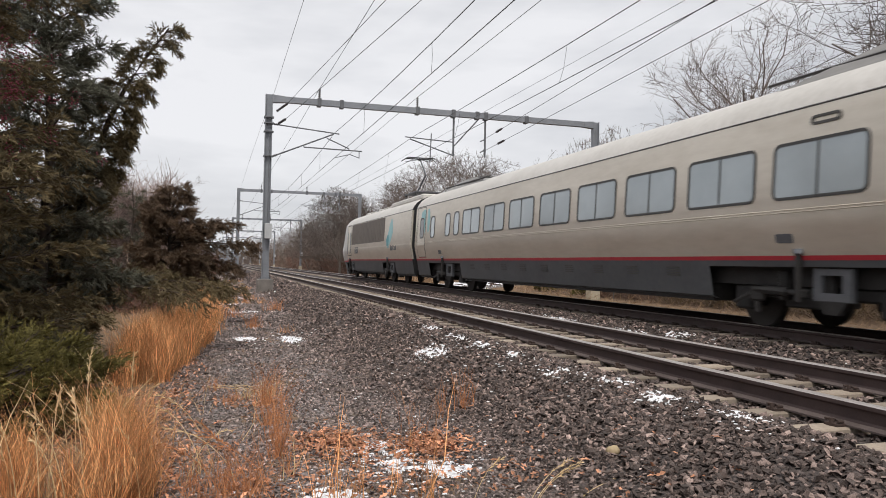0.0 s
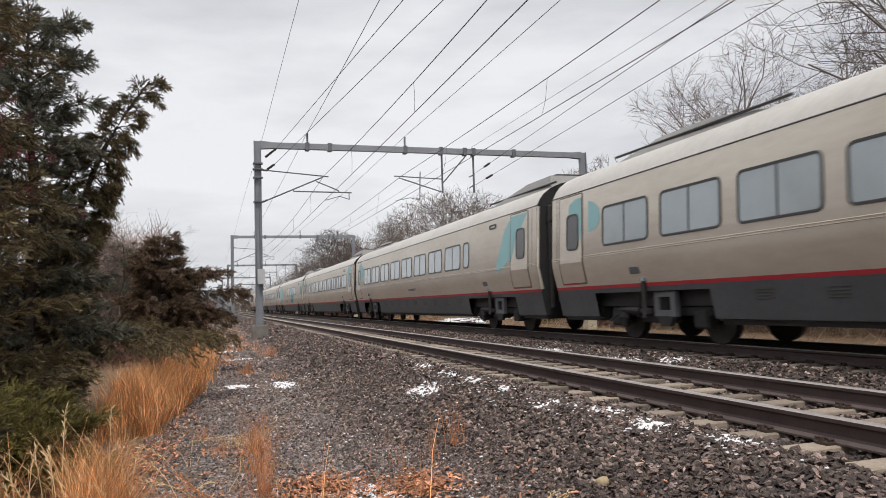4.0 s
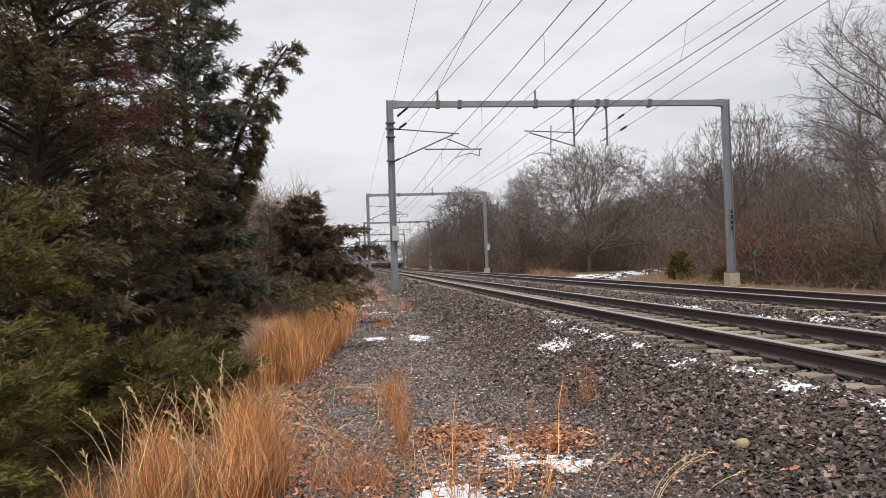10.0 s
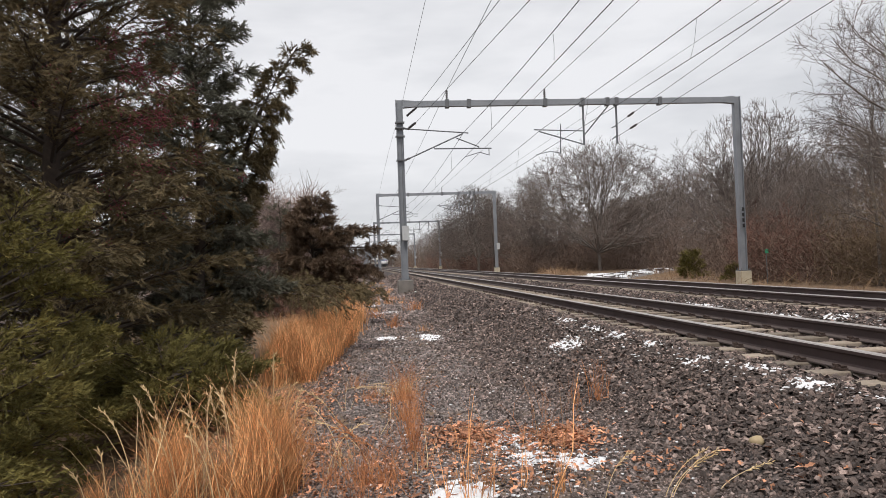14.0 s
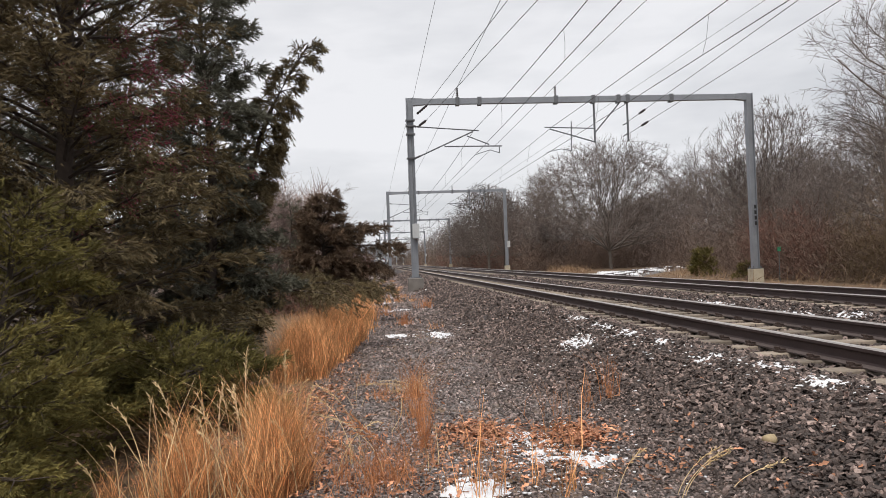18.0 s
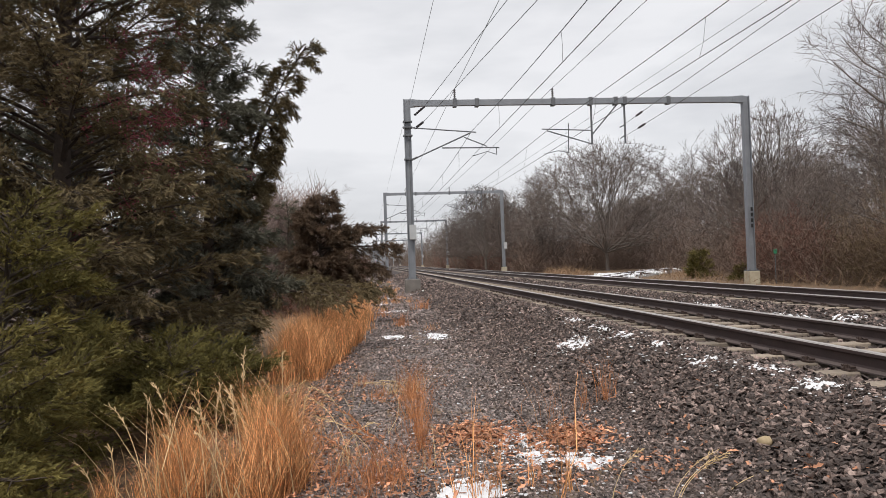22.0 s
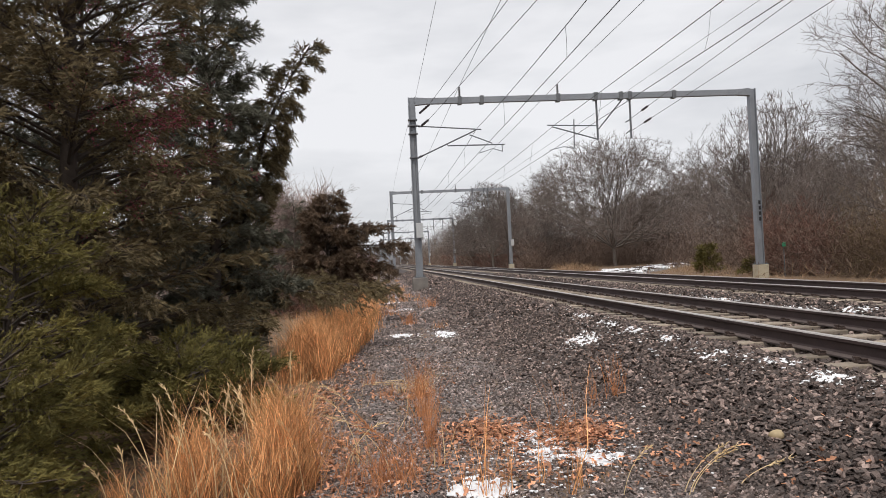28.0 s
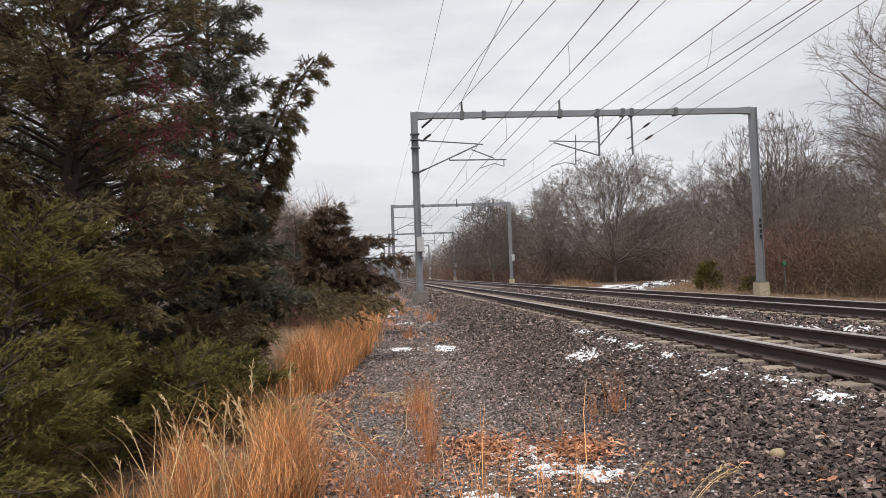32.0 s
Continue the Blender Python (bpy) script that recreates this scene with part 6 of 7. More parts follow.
def make_branch():
    b = empty("branch_track", "rusty branch line curving away through patches of snow", "railway track", kind="structure")
    line, L = branch_line(60)
    pts = np.concatenate([line, np.full((60, 1), -0.66)], 1)
    t = np.gradient(pts, axis=0)
    t /= np.linalg.norm(t, axis=1)[:, None]
    nrm = np.stack([-t[:, 1], t[:, 0], np.zeros(len(t))], 1)
    for s in (-1, 1):
        v, f = pipe(pts + nrm * s * GAUGE / 2 + np.array([0, 0, 0.0]), 0.07, 4)
        part("rail", mesh_of("rail", v, f, M["rail_side"]), None, b)
    tie = bmesh.new()
    box(tie, -1.25, 1.25, -0.11, 0.11, -0.2, 0.0, 0.01)
    first = part("tie", tie, M["rail_side"], b, "dark weathered tie")
    k = int(L / 0.6)
    centre, _ = branch_line(k)
    way = np.gradient(centre, axis=0)
    for i in range(k):
        m = pose(centre[i, 0], centre[i, 1], -0.72, 0, 0, math.degrees(math.atan2(-way[i, 0], way[i, 1])))
        if i == 0:
            first.matrix_basis = m
        else:
            ob = new("tie", first.data)
            ob.parent = b
            ob.matrix_basis = m
    v = np.concatenate([pts + nrm * w + np.array([0, 0, dz]) for w, dz in ((-2.6, -0.45), (-1.5, -0.12), (1.5, -0.12), (2.6, -0.45))])
    n = len(pts)
    f = [(q * n + i, q * n + i + 1, (q + 1) * n + i + 1, (q + 1) * n + i) for q in range(3) for i in range(n - 1)]
    part("ballast_bed", mesh_of("ballast_bed", v, f, M["gravel"], True), None, b)
    return b


make_branch()


# Loose stones
def stone_template(rng):
    c = np.array([(x, y, z) for z in (-1, 1) for x, y in ((-1, -1), (1, -1), (1, 1), (-1, 1))], dtype=float)
    c[4:, :2] *= rng.uniform(0.45, 0.9)
    c += rng.uniform(-0.45, 0.45, c.shape)
    c *= np.array([1.0, rng.uniform(0.5, 0.9), rng.uniform(0.26, 0.5)])
    f = [(4, 5, 6, 7), (0, 1, 5, 4), (1, 2, 6, 5), (2, 3, 7, 6), (3, 0, 4, 7)]
    return c, np.array(f)


_rng = np.random.default_rng(5)
STONES = [stone_template(_rng) for _ in range(24)]


def scatter(name, label, material, areas, seed):
    """Stones by the thousand: areas of (x0, x1, y0, y1, per square metre, least size, most size)."""
    rng = np.random.default_rng(seed)
    V, F, o = [], [], 0
    for x0, x1, y0, y1, density, s0, s1 in areas:
        n = int((x1 - x0) * (y1 - y0) * density)
        x, y = rng.uniform(x0, x1, n), rng.uniform(y0, y1, n)
        # the tops of the ties stay bare
        phase = np.abs((y + 6.0 + 0.305) % 0.61 - 0.305)
        on_tie = (phase < 0.128) & (((x > 4.0) & (x < 6.3)) | ((x > 8.4) & (x < 10.95)))
        x, y = x[~on_tie], y[~on_tie]
        n = len(x)
        s = s0 + (s1 - s0) * rng.beta(1.5, 2.5, n)
        z = np.interp(x, PX, PZ) + s * rng.uniform(-0.15, 0.6, n)
        x = x - y * np.abs(y) / 50000.0
        half_turn = rng.uniform(0, math.pi, n)
        q = np.stack([np.cos(half_turn), rng.normal(0, 0.3, n), rng.normal(0, 0.3, n), np.sin(half_turn)], 1)
        q /= np.linalg.norm(q, axis=1)[:, None]
        a, b, c, d = q.T
        R = np.stack([1 - 2 * (c * c + d * d), 2 * (b * c - a * d), 2 * (b * d + a * c), 2 * (b * c + a * d), 1 - 2 * (b * b + d * d), 2 * (c * d - a * b), 2 * (b * d - a * c), 2 * (c * d + a * b), 1 - 2 * (b * b + c * c)], 1).reshape(-1, 3, 3)
        kind = rng.integers(0, len(STONES), n)
        for k, (tv, tf) in enumerate(STONES):
            m = np.where(kind == k)[0]
            if len(m) == 0:
                continue
            v = np.einsum("nij,vj->nvi", R[m], tv) * s[m][:, None, None] * 0.62 + np.stack([x[m], y[m], z[m]], 1)[:, None, :]
            V.append(v.reshape(-1, 3))
            F.append((np.arange(len(m))[:, None, None] * len(tv) + tf[None] + o).reshape(-1, 4))
            o += len(m) * len(tv)
    return tagged(new(name, mesh_of(name, np.concatenate(V), np.concatenate(F), material)), label, "gravel", kind="stuff")


scatter("ballast", "dark grey angular crushed-stone ballast", M["stone"],
        [(2.0, 2.65, 3.4, 8.0, 2000, 0.012, 0.040), (2.65, 3.85, 2.8, 8.0, 1400, 0.020, 0.054), (1.9, 3.85, 8.0, 15.0, 760, 0.024, 0.058), (2.0, 3.85, 15.0, 36.0, 220, 0.036, 0.08), (2.0, 3.9, 36.0, 80.0, 60, 0.06, 0.13), (1.3, 2.1, 3.6, 9.0, 520, 0.012, 0.036), (1.6, 2.0, 9.0, 22.0, 260, 0.024, 0.058), (1.2, 1.6, 9.0, 22.0, 90, 0.022, 0.05),
         (3.7, 6.7, 4.0, 12.0, 460, 0.025, 0.058), (3.7, 6.7, 12.0, 28.0, 200, 0.03, 0.06), (6.6, 8.6, 6.0, 28.0, 300, 0.03, 0.07), (6.6, 8.6, 28.0, 50.0, 90, 0.04, 0.09), (8.6, 11.6, 8.0, 30.0, 110, 0.03, 0.06)], 31)
scatter("path_gravel", "fine grey gravel of the walkway", M["pebble"],
        [(-0.9, 2.3, 4.2, 6.5, 1700, 0.010, 0.029), (-0.9, 2.3, 6.5, 11.0, 850, 0.014, 0.034), (-0.8, 2.3, 11.0, 18.0, 380, 0.020, 0.044), (2.3, 2.8, 4.2, 18.0, 150, 0.014, 0.036), (-0.8, 2.2, 18.0, 40.0, 170, 0.03, 0.07), (-0.8, 2.2, 40.0, 80.0, 50, 0.05, 0.11)], 32)


# Dry grass, weeds, leaves and snow
M.update({
    "grass": mat("dry_bluestem", (0.62, 0.245, 0.092), (1.0, 0.575, 0.275), 5, 1.6, 0.8, bump=0, island=0.6, few=0.5, spec=0.3),
    "pale_grass": mat("bleached_grass", (0.62, 0.44, 0.23), (0.85, 0.66, 0.40), 4, 1.5, 0.85, bump=0, island=0.25, spec=0.3),
    "weed": mat("rusty_weeds", (0.36, 0.135, 0.055), (0.66, 0.30, 0.135), 5, 2, 0.9, bump=0, island=0.35),
    "leaf": mat("fallen_oak_leaf", (0.36, 0.150, 0.080), (0.80, 0.42, 0.26), 14, 4, 0.75, bump=0.2, depth=0.003, island=0.5, spec=0.3, few=0.3),
})


def blades(spec, seed, bend_amount=0.35):
    """Blades of grass: rows of (x, y, spread, number, height, width)."""
    rng = np.random.default_rng(seed)
    V, F, o = [], [], 0
    for cx, cy, spread, number, height, width in spec:
        r = np.abs(rng.normal(0, spread * 0.55, number))
        a = rng.uniform(0, 6.283, number)
        x, y = cx + r * np.cos(a), cy + r * np.sin(a)
        z = np.interp(x, PX, PZ) - 0.02
        h = height * (0.25 + 0.95 * rng.beta(2.2, 1.5, number))
        la = rng.uniform(0, 6.283, number)
        lean = np.stack([np.cos(la), np.sin(la)], 1) * (np.abs(rng.normal(0.10, bend_amount, number)).clip(0, 1.1) * h)[:, None]
        kink = np.stack([rng.normal(0, 1, number), rng.normal(0, 1, number)], 1) * (0.085 * h)[:, None]
        sa = rng.uniform(0, 6.283, number)
        side = np.stack([np.cos(sa), np.sin(sa) * 0.5, np.zeros(number)], 1) * (width * rng.uniform(0.6, 1.3, number))[:, None]
        base = np.stack([x, y, z], 1)
        p = []
        for t in (0.0, 0.35, 0.7, 1.0):
            c = base + np.concatenate([lean * t ** 1.8 + kink * math.sin(t * 4.5), (h * (t - 0.16 * t ** 3))[:, None]], 1)
            w = (1 - t) * 0.85 + 0.15
            p += [c - side * w, c + side * w]
        v = np.stack(p, 1).reshape(-1, 3)
        k = np.arange(number)[:, None] * 8
        F.append(np.concatenate([k + np.array([2 * i, 2 * i + 1, 2 * i + 3, 2 * i + 2]) for i in range(3)]) + o)
        V.append(v)
        o += len(v)
    return np.concatenate(V), np.concatenate(F)


def stuff(name, label, category, vf, material):
    return tagged(new(name, mesh_of(name, *vf, material)), label, category, kind="stuff")


random.seed(8)
tall = []
for i in range(84):
    y = random.uniform(10.6, 15.6)
    tall.append((-1.08 + 0.12 * (y - 10.6) + random.uniform(-0.42, 0.22), y, 0.13, 150, 0.98 * random.uniform(0.8, 1.1), 0.0036))
for i in range(26):
    y = random.uniform(15.5, 24)
    tall.append((-0.5 + random.uniform(-0.5, 0.40), y, 0.25, 90, 0.55, 0.006))
for i in range(34):
    y = random.uniform(24, 60)
    tall.append((-0.7 + random.uniform(-0.9, 0.9), y, 0.4, 70, 0.5, 0.011))
for cx, cy, rx, ry, count, h in ((-0.76, 5.5, 0.17, 0.30, 30, 0.95), (-1.42, 5.5, 0.16, 0.26, 20, 0.82), (-1.05, 5.6, 0.12, 0.2, 4, 0.6), (-1.85, 5.5, 0.12, 0.2, 3, 0.5)):
    for i in range(count):
        a, r = random.uniform(0, 6.28), math.sqrt(random.random())
        tall.append((cx + rx * r * math.cos(a), cy + ry * r * math.sin(a), 0.085, 100, h * random.uniform(0.45, 1.1), 0.0028))
for i in range(70):
    # low brown tufts on the walkway past the post
    y = random.uniform(17, 60)
    tall.append((random.uniform(-0.9, 1.7), y, 0.3, 26, random.uniform(0.1, 0.3), 0.004 + 0.00015 * y))
stuff("tall_dry_grass", "tall orange-tan dry grass along the bank", "grass", blades(tall, 41, 0.24), M["grass"])
pale = []
for i in range(22):
    # long arching stalks over the near clumps
    pale.append((random.uniform(-1.8, -0.7), random.uniform(5.1, 5.8), 0.12, 3, random.uniform(0.8, 1.15), 0.0040))
for x, y, n, h in ((0.35, 5.6, 3, 0.5), (0.1, 7.0, 3, 0.5), (-0.25, 8.3, 3, 0.5)):
    pale.append((x, y, 0.10, n, h, 0.0036))
stuff("bleached_grass_stalks", "long bleached arching grass stalks", "grass", blades(pale, 42, 0.8), M["pale_grass"])
weeds = [(1.62, 6.1, 0.10, 14, 0.5, 0.0026), (2.05, 7.2, 0.08, 10, 0.5, 0.003), (0.42, 8.6, 0.16, 120, 0.62, 0.0028), (0.36, 7.6, 0.14, 70, 0.5, 0.0026), (0.05, 8.9, 0.25, 60, 0.22, 0.003), (-0.15, 9.8, 0.2, 40, 0.25, 0.003), (0.7, 18.6, 0.3, 90, 0.42, 0.006), (1.7, 24.7, 0.4, 80, 0.5, 0.008),
         (1.75, 7.2, 0.3, 14, 0.45, 0.0026), (1.45, 6.3, 0.3, 12, 0.4, 0.0026), (-0.3, 5.6, 0.3, 70, 0.42, 0.0024), (-0.1, 5.1, 0.3, 70, 0.45, 0.0022), (-0.5, 6.6, 0.25, 40, 0.35, 0.0026), (0.3, 22, 0.4, 60, 0.45, 0.007), (0.9, 30, 0.5, 60, 0.5, 0.009)]
stuff("dry_weeds", "thin rust-coloured dead weeds in the gravel", "weeds", blades(weeds, 43, 0.5), M["weed"])


def seed_heads(spec, seed):
    """Long arching stalks with feathery heads: rows of (x, y, height, lean x, lean y)."""
    rng = np.random.default_rng(seed)
    pieces = []
    for x, y, h, lx, ly in spec:
        t = np.linspace(0, 1, 12)[:, None]
        p = np.array([x, y, float(np.interp(x, PX, PZ)) - 0.02]) + t ** 1.7 * np.array([lx, ly, 0]) + np.concatenate([0 * t, 0 * t, h * (t - 0.22 * t ** 4)], 1)
        pieces.append(pipe(p, np.linspace(0.0034, 0.0016, 12), 4))
        for k in range(26):
            u = 0.66 + 0.34 * k / 25
            i = min(int(u * 11), 10)
            c = p[i] + (p[i + 1] - p[i]) * (u * 11 - i)
            d = (p[i + 1] - p[i]) / np.linalg.norm(p[i + 1] - p[i]) + rng.normal(0, 0.35, 3)
            d *= rng.uniform(0.03, 0.055) / np.linalg.norm(d)
            w = np.cross(d, rng.normal(0, 1, 3))
            w *= 0.0036 / np.linalg.norm(w)
            pieces.append((np.array([c, c + d * 0.5 + w, c + d, c + d * 0.5 - w]), np.array([(0, 1, 2, 3)])))
    return joined(pieces)


SWAYING = []


def weed_clump(x, y, spec, seed, bend_amount, material, label, heads=()):
    """A tuft of its own, rooted at x, y, that sways: spec as for blades(), about the root."""
    z = float(np.interp(x, PX, PZ))
    pieces = []
    if spec:
        pieces.append(blades([(x + dx, y + dy, spread, number, h, w) for dx, dy, spread, number, h, w in spec], seed, bend_amount))
    if heads:
        pieces.append(seed_heads([(x + dx, y + dy, h, lx, ly) for dx, dy, h, lx, ly in heads], seed))
    v, f = joined(pieces)
    ob = tagged(new("weed_clump", mesh_of("weed_clump", v - np.array([x, y, z]), f, material)), label, "weeds", "swaying weeds")
    ob.matrix_basis = pose(x, y, z)
    SWAYING.append((ob, (x, y, z), seed))
    return ob


weed_clump(0.36, 6.3, [(0, 0, 0.12, 80, 0.85, 0.0020), (0.04, 0.6, 0.14, 50, 0.6, 0.0022), (0.05, -0.5, 0.12, 30, 0.5, 0.002)], 71, 0.26, M["weed"], "upright rust-coloured dead weed tuft in the gravel")
weed_clump(0.50, 9.1, [(-0.25, 0, 0.2, 60, 0.24, 0.003), (0, 0, 0.12, 40, 0.3, 0.003)], 72, 0.9, M["pale_grass"], "low bleached grass tuft bent over the gravel", [(0, 0, 0.22, -0.75, 0), (0, 0.05, 0.2, -0.6, 0.1), (0.05, 0, 0.26, -0.5, -0.1)])
weed_clump(0.10, 5.35, [(0, 0, 0.24, 110, 0.55, 0.0022), (-0.15, 0.1, 0.2, 60, 0.45, 0.0022)], 73, 0.55, M["weed"], "loose rust-coloured weed tuft above fallen leaves",
           [(0, 0, 0.62, -0.35, 0), (0.1, 0, 0.55, -0.42, 0.1), (-0.1, 0.1, 0.7, -0.3, 0), (0.15, 0.1, 0.5, -0.5, 0), (-0.2, 0, 0.5, -0.42, 0.1)])
weed_clump(-0.24, 6.0, [(0, 0, 0.12, 26, 0.4, 0.002)], 74, 0.6, M["pale_grass"], "thin bleached grass stalks arching over the path",
           [(0.1, 0, 0.85, -0.42, 0), (0.0, 0.1, 0.7, -0.35, 0.1), (0.25, -0.3, 0.6, -0.5, 0), (-0.1, -0.3, 0.55, 0.3, 0)])
weed_clump(0.66, 4.88, [(0, 0, 0.14, 22, 0.85, 0.0032), (0.12, 0.05, 0.1, 14, 0.65, 0.003), (-0.15, 0.1, 0.12, 16, 0.55, 0.003)], 75, 0.14, M["grass"], "thin upright rust-coloured stalks beside old snow")
weed_clump(1.20, 4.76, [(0, 0, 0.03, 12, 0.95, 0.0036), (-0.12, 0.3, 0.12, 16, 0.5, 0.003), (0.12, 0.15, 0.06, 12, 0.5, 0.003)], 76, 0.10, M["grass"], "thin upright rust-coloured stalks among fallen leaves")
weed_clump(2.38, 7.4, [(0, 0, 0.10, 40, 0.55, 0.003), (-0.2, 0.1, 0.08, 18, 0.42, 0.003)], 77, 0.35, M["weed"], "small reddish weed on the ballast slope")
weed_clump(1.90, 4.52, [], 78, 0.3, M["pale_grass"], "bleached seed-head stalk leaning over the stones",
           [(0, 0, 0.34, 0.42, 0.12), (0.03, 0.02, 0.30, 0.36, 0.1), (-0.02, 0.03, 0.32, 0.40, 0.2), (-0.4, 0.1, 0.42, 0.25, 0.1), (0.35, 0, 0.16, 0.4, 0.05)])


random.seed(19)
heads = [(-1.0, 5.55, 1.38, 0.03, 0), (-1.62, 5.3, 1.02, -0.28, 0.1), (-1.5, 5.2, 1.12, -0.08, 0), (-1.42, 5.4, 1.15, -0.2, 0.1), (-1.2, 5.5, 1.08, 0.06, 0), (-1.05, 5.6, 1.02, -0.05, 0.1), (-1.9, 5.2, 0.6, -0.15, 0), (-1.75, 5.1, 0.75, -0.05, 0), (-0.75, 5.9, 1.28, 0.02, 0), (-0.95, 5.3, 1.05, -0.1, 0), (-0.6, 5.6, 0.95, 0.1, 0)]
heads += [(random.uniform(-1.7, -0.6), random.uniform(5.0, 5.9), random.uniform(0.7, 1.1), random.uniform(-0.25, 0.15), random.uniform(-0.1, 0.1)) for i in range(12)]
stuff("seed_head_stalks", "bleached grass stalks with feathery seed heads", "grass", seed_heads(heads, 44), M["pale_grass"])


def leaves(patches, seed):
    rng = np.random.default_rng(seed)
    V, F, o = [], [], 0
    for cx, cy, sx, sy, number in patches:
        for _ in range(number):
            x, y = cx + rng.normal(0, sx), cy + rng.normal(0, sy)
            s = rng.uniform(0.014, 0.038)
            z = float(np.interp(x, PX, PZ)) + rng.uniform(0.014, 0.055)
            a, tip, roll = rng.uniform(0, 6.283), rng.normal(0, 0.35), rng.normal(0, 0.35)
            m = Matrix.Translation((x, y, z)) @ Euler((tip, roll, a)).to_matrix().to_4x4()
            # a lobed, curled leaf: two rows of quads either side of the rib
            pts = [(-1, 0, 0), (-0.6, 0.35, 0.12), (-0.2, 0.22, 0.05), (0.2, 0.5, 0.2), (0.55, 0.25, 0.08), (1, 0, 0.05), (0.55, -0.25, 0.1), (0.2, -0.5, 0.22), (-0.2, -0.22, 0.05), (-0.6, -0.35, 0.12), (0, 0, -0.05), (0.5, 0, -0.03)]
            V += [tuple(m @ Vector((p[0] * s, p[1] * s, p[2] * s * rng.uniform(0.5, 1.5)))) for p in pts]
            F += [tuple(o + i for i in q) for q in ((0, 10, 2, 1), (10, 3, 2, 2), (10, 11, 4, 3), (11, 5, 4, 4), (0, 9, 8, 10), (10, 8, 7, 7), (10, 7, 6, 11), (11, 6, 5, 5))]
            o += len(pts)
    tri = []
    for q in F:
        tri.append((q[0], q[1], q[2]))
        if q[3] != q[2]:
            tri.append((q[0], q[2], q[3]))
    return np.array(V), np.array(tri)


stuff("fallen_leaves", "orange-brown fallen oak leaves", "leaves", leaves([(1.74, 6.30, 0.14, 0.22, 720), (0.92, 6.65, 0.21, 0.26, 760), (1.3, 6.1, 0.38, 0.35, 330), (1.0, 5.35, 0.35, 0.2, 110), (1.5, 5.3, 0.35, 0.2, 50), (1.0, 5.5, 0.4, 0.3, 60), (-0.5, 6.3, 0.25, 0.6, 330), (-0.3, 5.3, 0.3, 0.35, 220), (0.3, 5.4, 0.25, 0.35, 90), (-0.72, 8.6, 0.14, 1.0, 320), (-0.55, 11.5, 0.12, 1.5, 260), (0.25, 8.7, 0.25, 0.25, 110), (2.1, 5.1, 0.3, 0.3, 60), (2.75, 4.1, 0.25, 0.3, 30), (2.4, 6.0, 0.6, 1.0, 40), (-2.2, 6.0, 0.7, 1.0, 500), (-1.6, 9.0, 0.4, 1.2, 200), (0.5, 12, 0.6, 3, 60), (-0.95, 9.3, 0.3, 0.5, 320), (-1.2, 7.4, 0.35, 0.6, 420), (-2.3, 5.0, 0.5, 0.6, 500), (0.2, 24, 0.7, 6, 160), (0.6, 6.0, 0.35, 0.5, 120)], 51), M["leaf"])


def snow_patch(x, y, rx, ry, seed, thick=0.022, solid=0.0):
    """A thin ragged patch of old snow lying on the stones."""
    rng = np.random.default_rng(seed)
    n = 44
    v, f = [], []
    g = np.linspace(-1, 1, n)
    keep = {}
    fine = max(rx, ry)
    for j, b in enumerate(g):
        for i, a in enumerate(g):
            d = a * a + b * b
            px, py = x + a * rx, y + b * ry
            h = 0.62 + solid - d * (1 + solid) + 1.0 * noise.noise(Vector((a * 2.4 + seed, b * 2.4, 0.3))) + 1.15 * noise.noise(Vector((px * 14 / max(1.0, fine), py * 14 / max(1.0, fine), 1.3))) + 0.5 * rng.uniform(-1, 1)
            keep[(i, j)] = h
            v.append((px, py, float(np.interp(px, PX, PZ)) + 0.006 + thick * max(-0.6, min(h, 1.0))))
    for j in range(n - 1):
        for i in range(n - 1):
            if keep[(i, j)] + keep[(i + 1, j)] + keep[(i, j + 1)] + keep[(i + 1, j + 1)] > 0.8:
                k = j * n + i
                f.append((k, k + 1, k + n + 1, k + n))
    if not f:
        return None
    ob = new("snow_patch", mesh_of("snow_patch", v, f, M["snow"], True))
    return tagged(ob, "thin ragged patch of old snow on the stones", "snow", "snow patches")


for i, (x, y, rx, ry) in enumerate(((2.95, 10.5, 0.30, 0.75), (3.66, 6.5, 0.2, 0.3), (0.65, 5.05, 0.26, 0.30), (1.30, 5.80, 0.32, 0.34), (1.2, 6.3, 0.3, 0.3), (1.55, 5.6, 0.3, 0.3), (1.37, 15.6, 0.28, 0.7), (0.45, 15.9, 0.3, 0.4), (2.25, 36.0, 0.6, 1.0), (0.64, 24.2, 0.7, 0.6), (3.43, 7.3, 0.16, 0.26), (3.55, 8.8, 0.15, 0.3),
                                       (3.5, 9.9, 0.14, 0.4), (3.6, 5.6, 0.2, 0.26), (3.5, 11.0, 0.14, 0.5), (3.55, 12.6, 0.12, 0.6), (7.5, 13.0, 0.45, 0.9), (7.45, 10.5, 0.35, 0.6), (7.6, 16, 0.4, 1.2), (7.4, 20, 0.4, 1.5), (7.5, 24, 0.3, 1.5), (1.6, 5.5, 0.2, 0.2), (0.3, 29, 0.5, 1.0), (0.9, 33, 0.6, 0.8), (3.75, 4.7, 0.16, 0.3), (8.0, 11.6, 0.2, 0.5))):
    snow_patch(x, y, rx, ry, i + 3, solid=0.9 if i in (2, 6, 8) else -0.12 if i in (3, 4, 5) else 0.25)
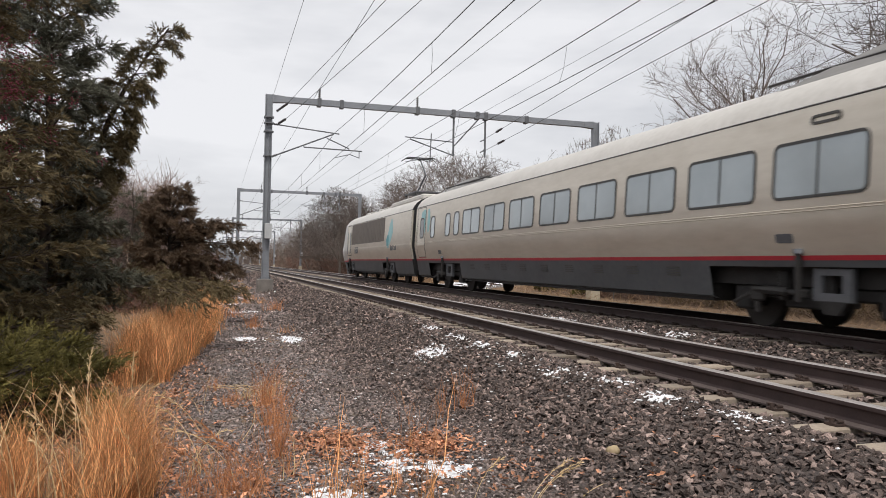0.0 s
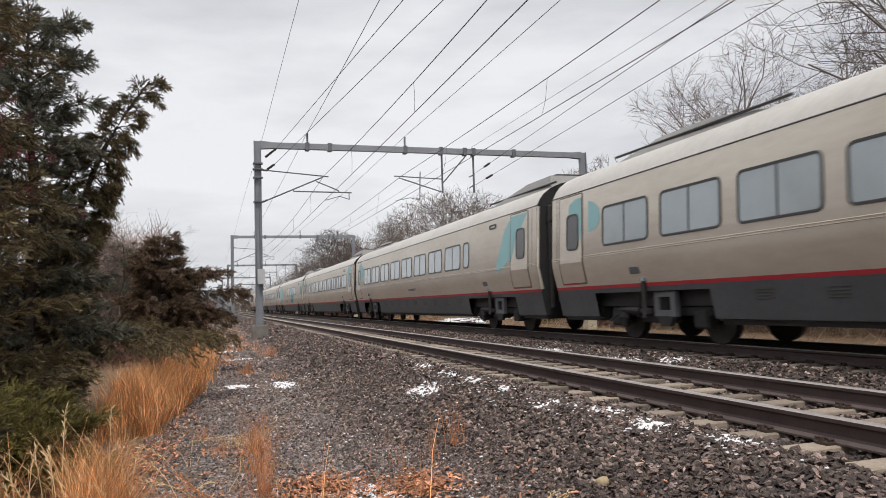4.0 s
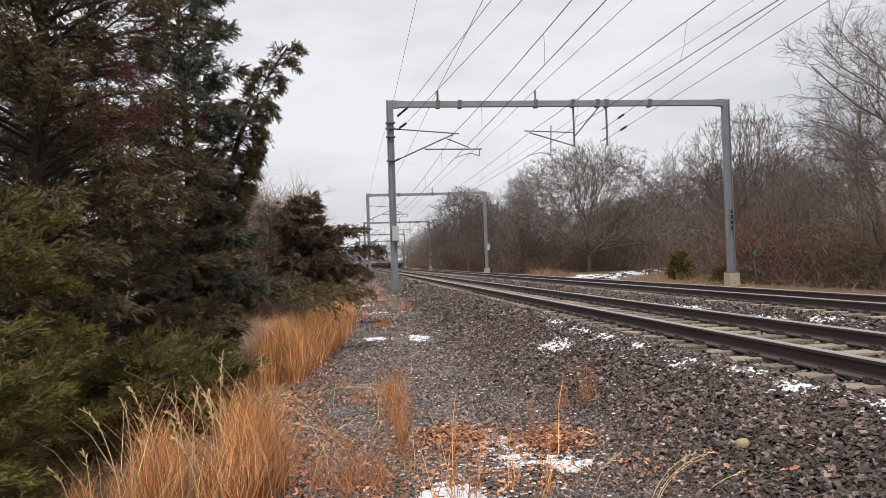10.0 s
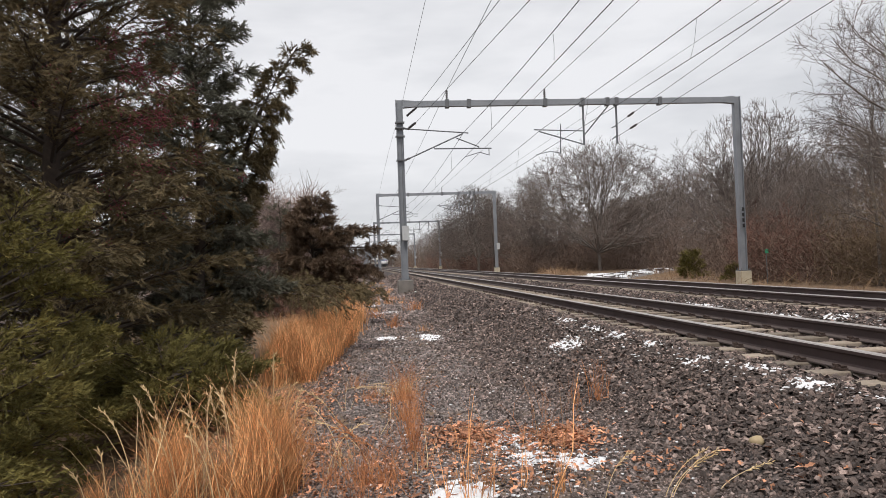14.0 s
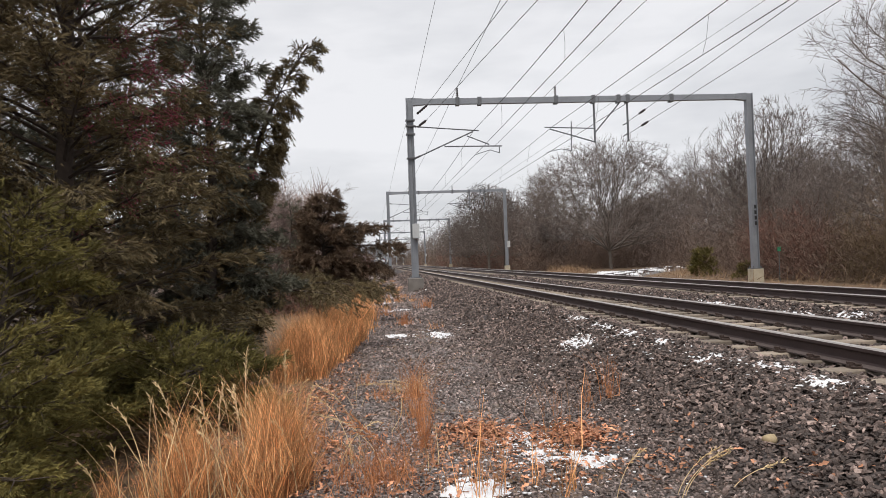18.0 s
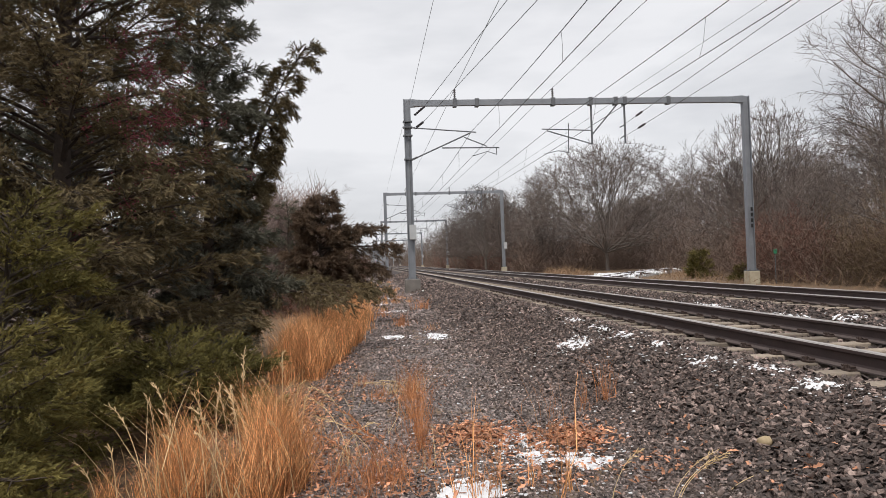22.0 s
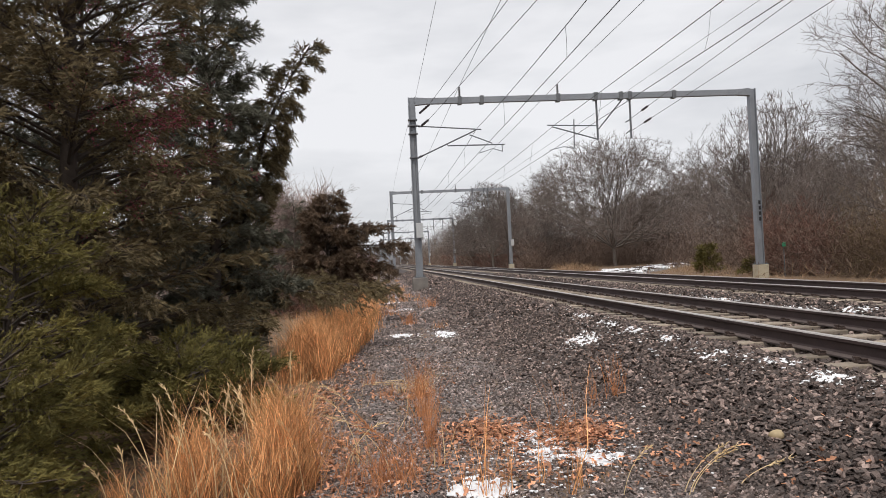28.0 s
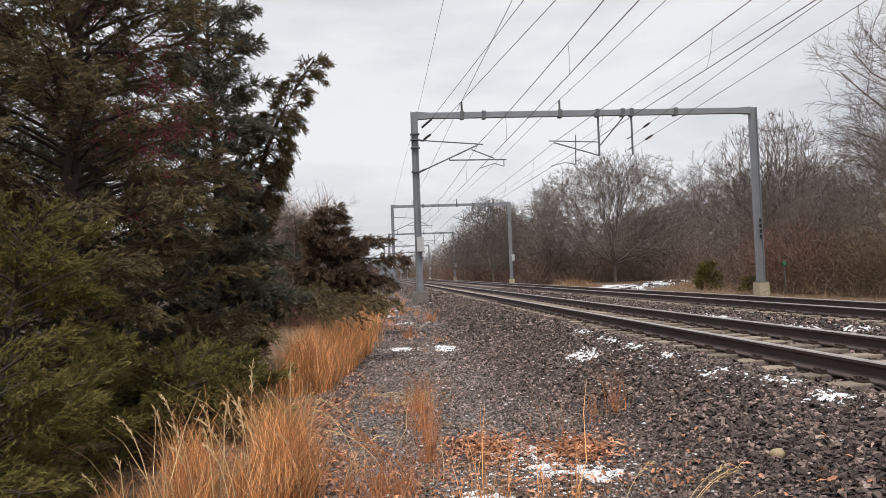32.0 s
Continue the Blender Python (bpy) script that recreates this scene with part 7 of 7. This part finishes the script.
for i, (x, y, rx, ry) in enumerate(((17.2, 54.5, 1.2, 3.0), (19.6, 56.5, 0.9, 4.0), (22.0, 61.0, 0.9, 3.6), (24.8, 65.5, 0.9, 3.6), (20.5, 62.0, 0.8, 3.0), (26.3, 66.5, 0.9, 2.5), (28, 71, 0.8, 3), (31.5, 75.5, 1.0, 3), (35, 80, 1.0, 3), (39.5, 85, 1.2, 3))):
    snow_patch(x, y, rx, ry, i + 40, 0.3)

rng = np.random.default_rng(61)
V, F, o = [], [], 0
for cx, cy, sx, sy, number in ((0.75, 5.2, 0.3, 0.3, 70), (1.35, 5.9, 0.4, 0.35, 130), (3.5, 7.5, 0.14, 1.6, 150), (3.5, 11.5, 0.2, 2.5, 110), (2.95, 10.6, 0.3, 0.8, 70), (7.4, 15.0, 0.4, 4.5, 320), (1.2, 15.6, 0.6, 0.8, 60), (1.7, 8.0, 0.7, 2.0, 60), (3.72, 5.4, 0.12, 0.8, 60), (10.9, 14, 0.3, 4, 90), (1.2, 5.0, 0.5, 0.4, 40)):
    for k in range(number):
        x, y, s = rng.normal(cx, sx), rng.normal(cy, sy), rng.uniform(0.004, 0.010) * (1 + 0.1 * cy)
        tv, tf = STONES[int(rng.integers(0, len(STONES)))]
        v = tv * np.array([s, s, 0.7 * s]) + np.array([x, y, float(np.interp(x, PX, PZ)) + 0.022])
        V.append(v)
        F.append(tf + o)
        o += len(v)
stuff("snow_specks", "scattered specks of old snow among the stones", "snow", (np.concatenate(V), np.concatenate(F)), M["snow"])

pebble = bmesh.new()
bmesh.ops.create_icosphere(pebble, subdivisions=2, radius=0.05)
for v in pebble.verts:
    v.co = Vector((v.co.x * 1.15, v.co.y * 0.9, v.co.z * 0.8)) * (1 + 0.18 * noise.noise(v.co * 30))
stone = part("round_stone", pebble, M["tan_stone"], None, smooth=True)
stone.location = (2.73, 4.92, -0.425)
tagged(stone, "rounded tan stone lying on dark ballast", "stone")


def run_of(t):
    """Metres that the joint between the first two coaches has gone along the line."""
    lag = (0.22 + 0.13 * min(1.0, t)) * min(1.0, max(0.0, (5.7 - t) / 2.7))
    return 4.95 - lag + 29.3 * t + 0.11 * t * t if t < 7 else 215.44 + 30.84 * (t - 7)


def motions():
    times = [0.0, 1.0, 2.0, 3.0, 4.0, 5.0, 5.7, 6.3, 7.0, 9.0, 12.0, 15.0, 18.0, 21.0, 24.0, 27.0, 30.0, 32.0]
    for car, offset, turn in TRAIN:
        rows = []
        for t in times:
            y = run_of(t) + offset
            heading = math.degrees(abs(y) / 25000.0)
            rows.append((t, pose(FAR_X + GAUGE / 2 + bend(y), y, 0, 0, 0, heading + turn)))
        walk(car, rows)

    # the weeds sway in the wind, and lean over in the draught behind the train
    for ob, (x, y, z), seed in SWAYING:
        rows = []
        for k in range(65):
            t = 0.5 * k
            gust = -9.0 * math.exp(-((t - 11.6) / 1.1) ** 2)
            side = 2.2 * math.sin(1.9 * t + seed) + 1.4 * math.sin(3.1 * t + 2.0 * seed) + gust
            rows.append((t, pose(x, y, z, 1.6 * math.sin(1.5 * t + 3.0 * seed), side, 0)))
        walk(ob, rows)


motions()
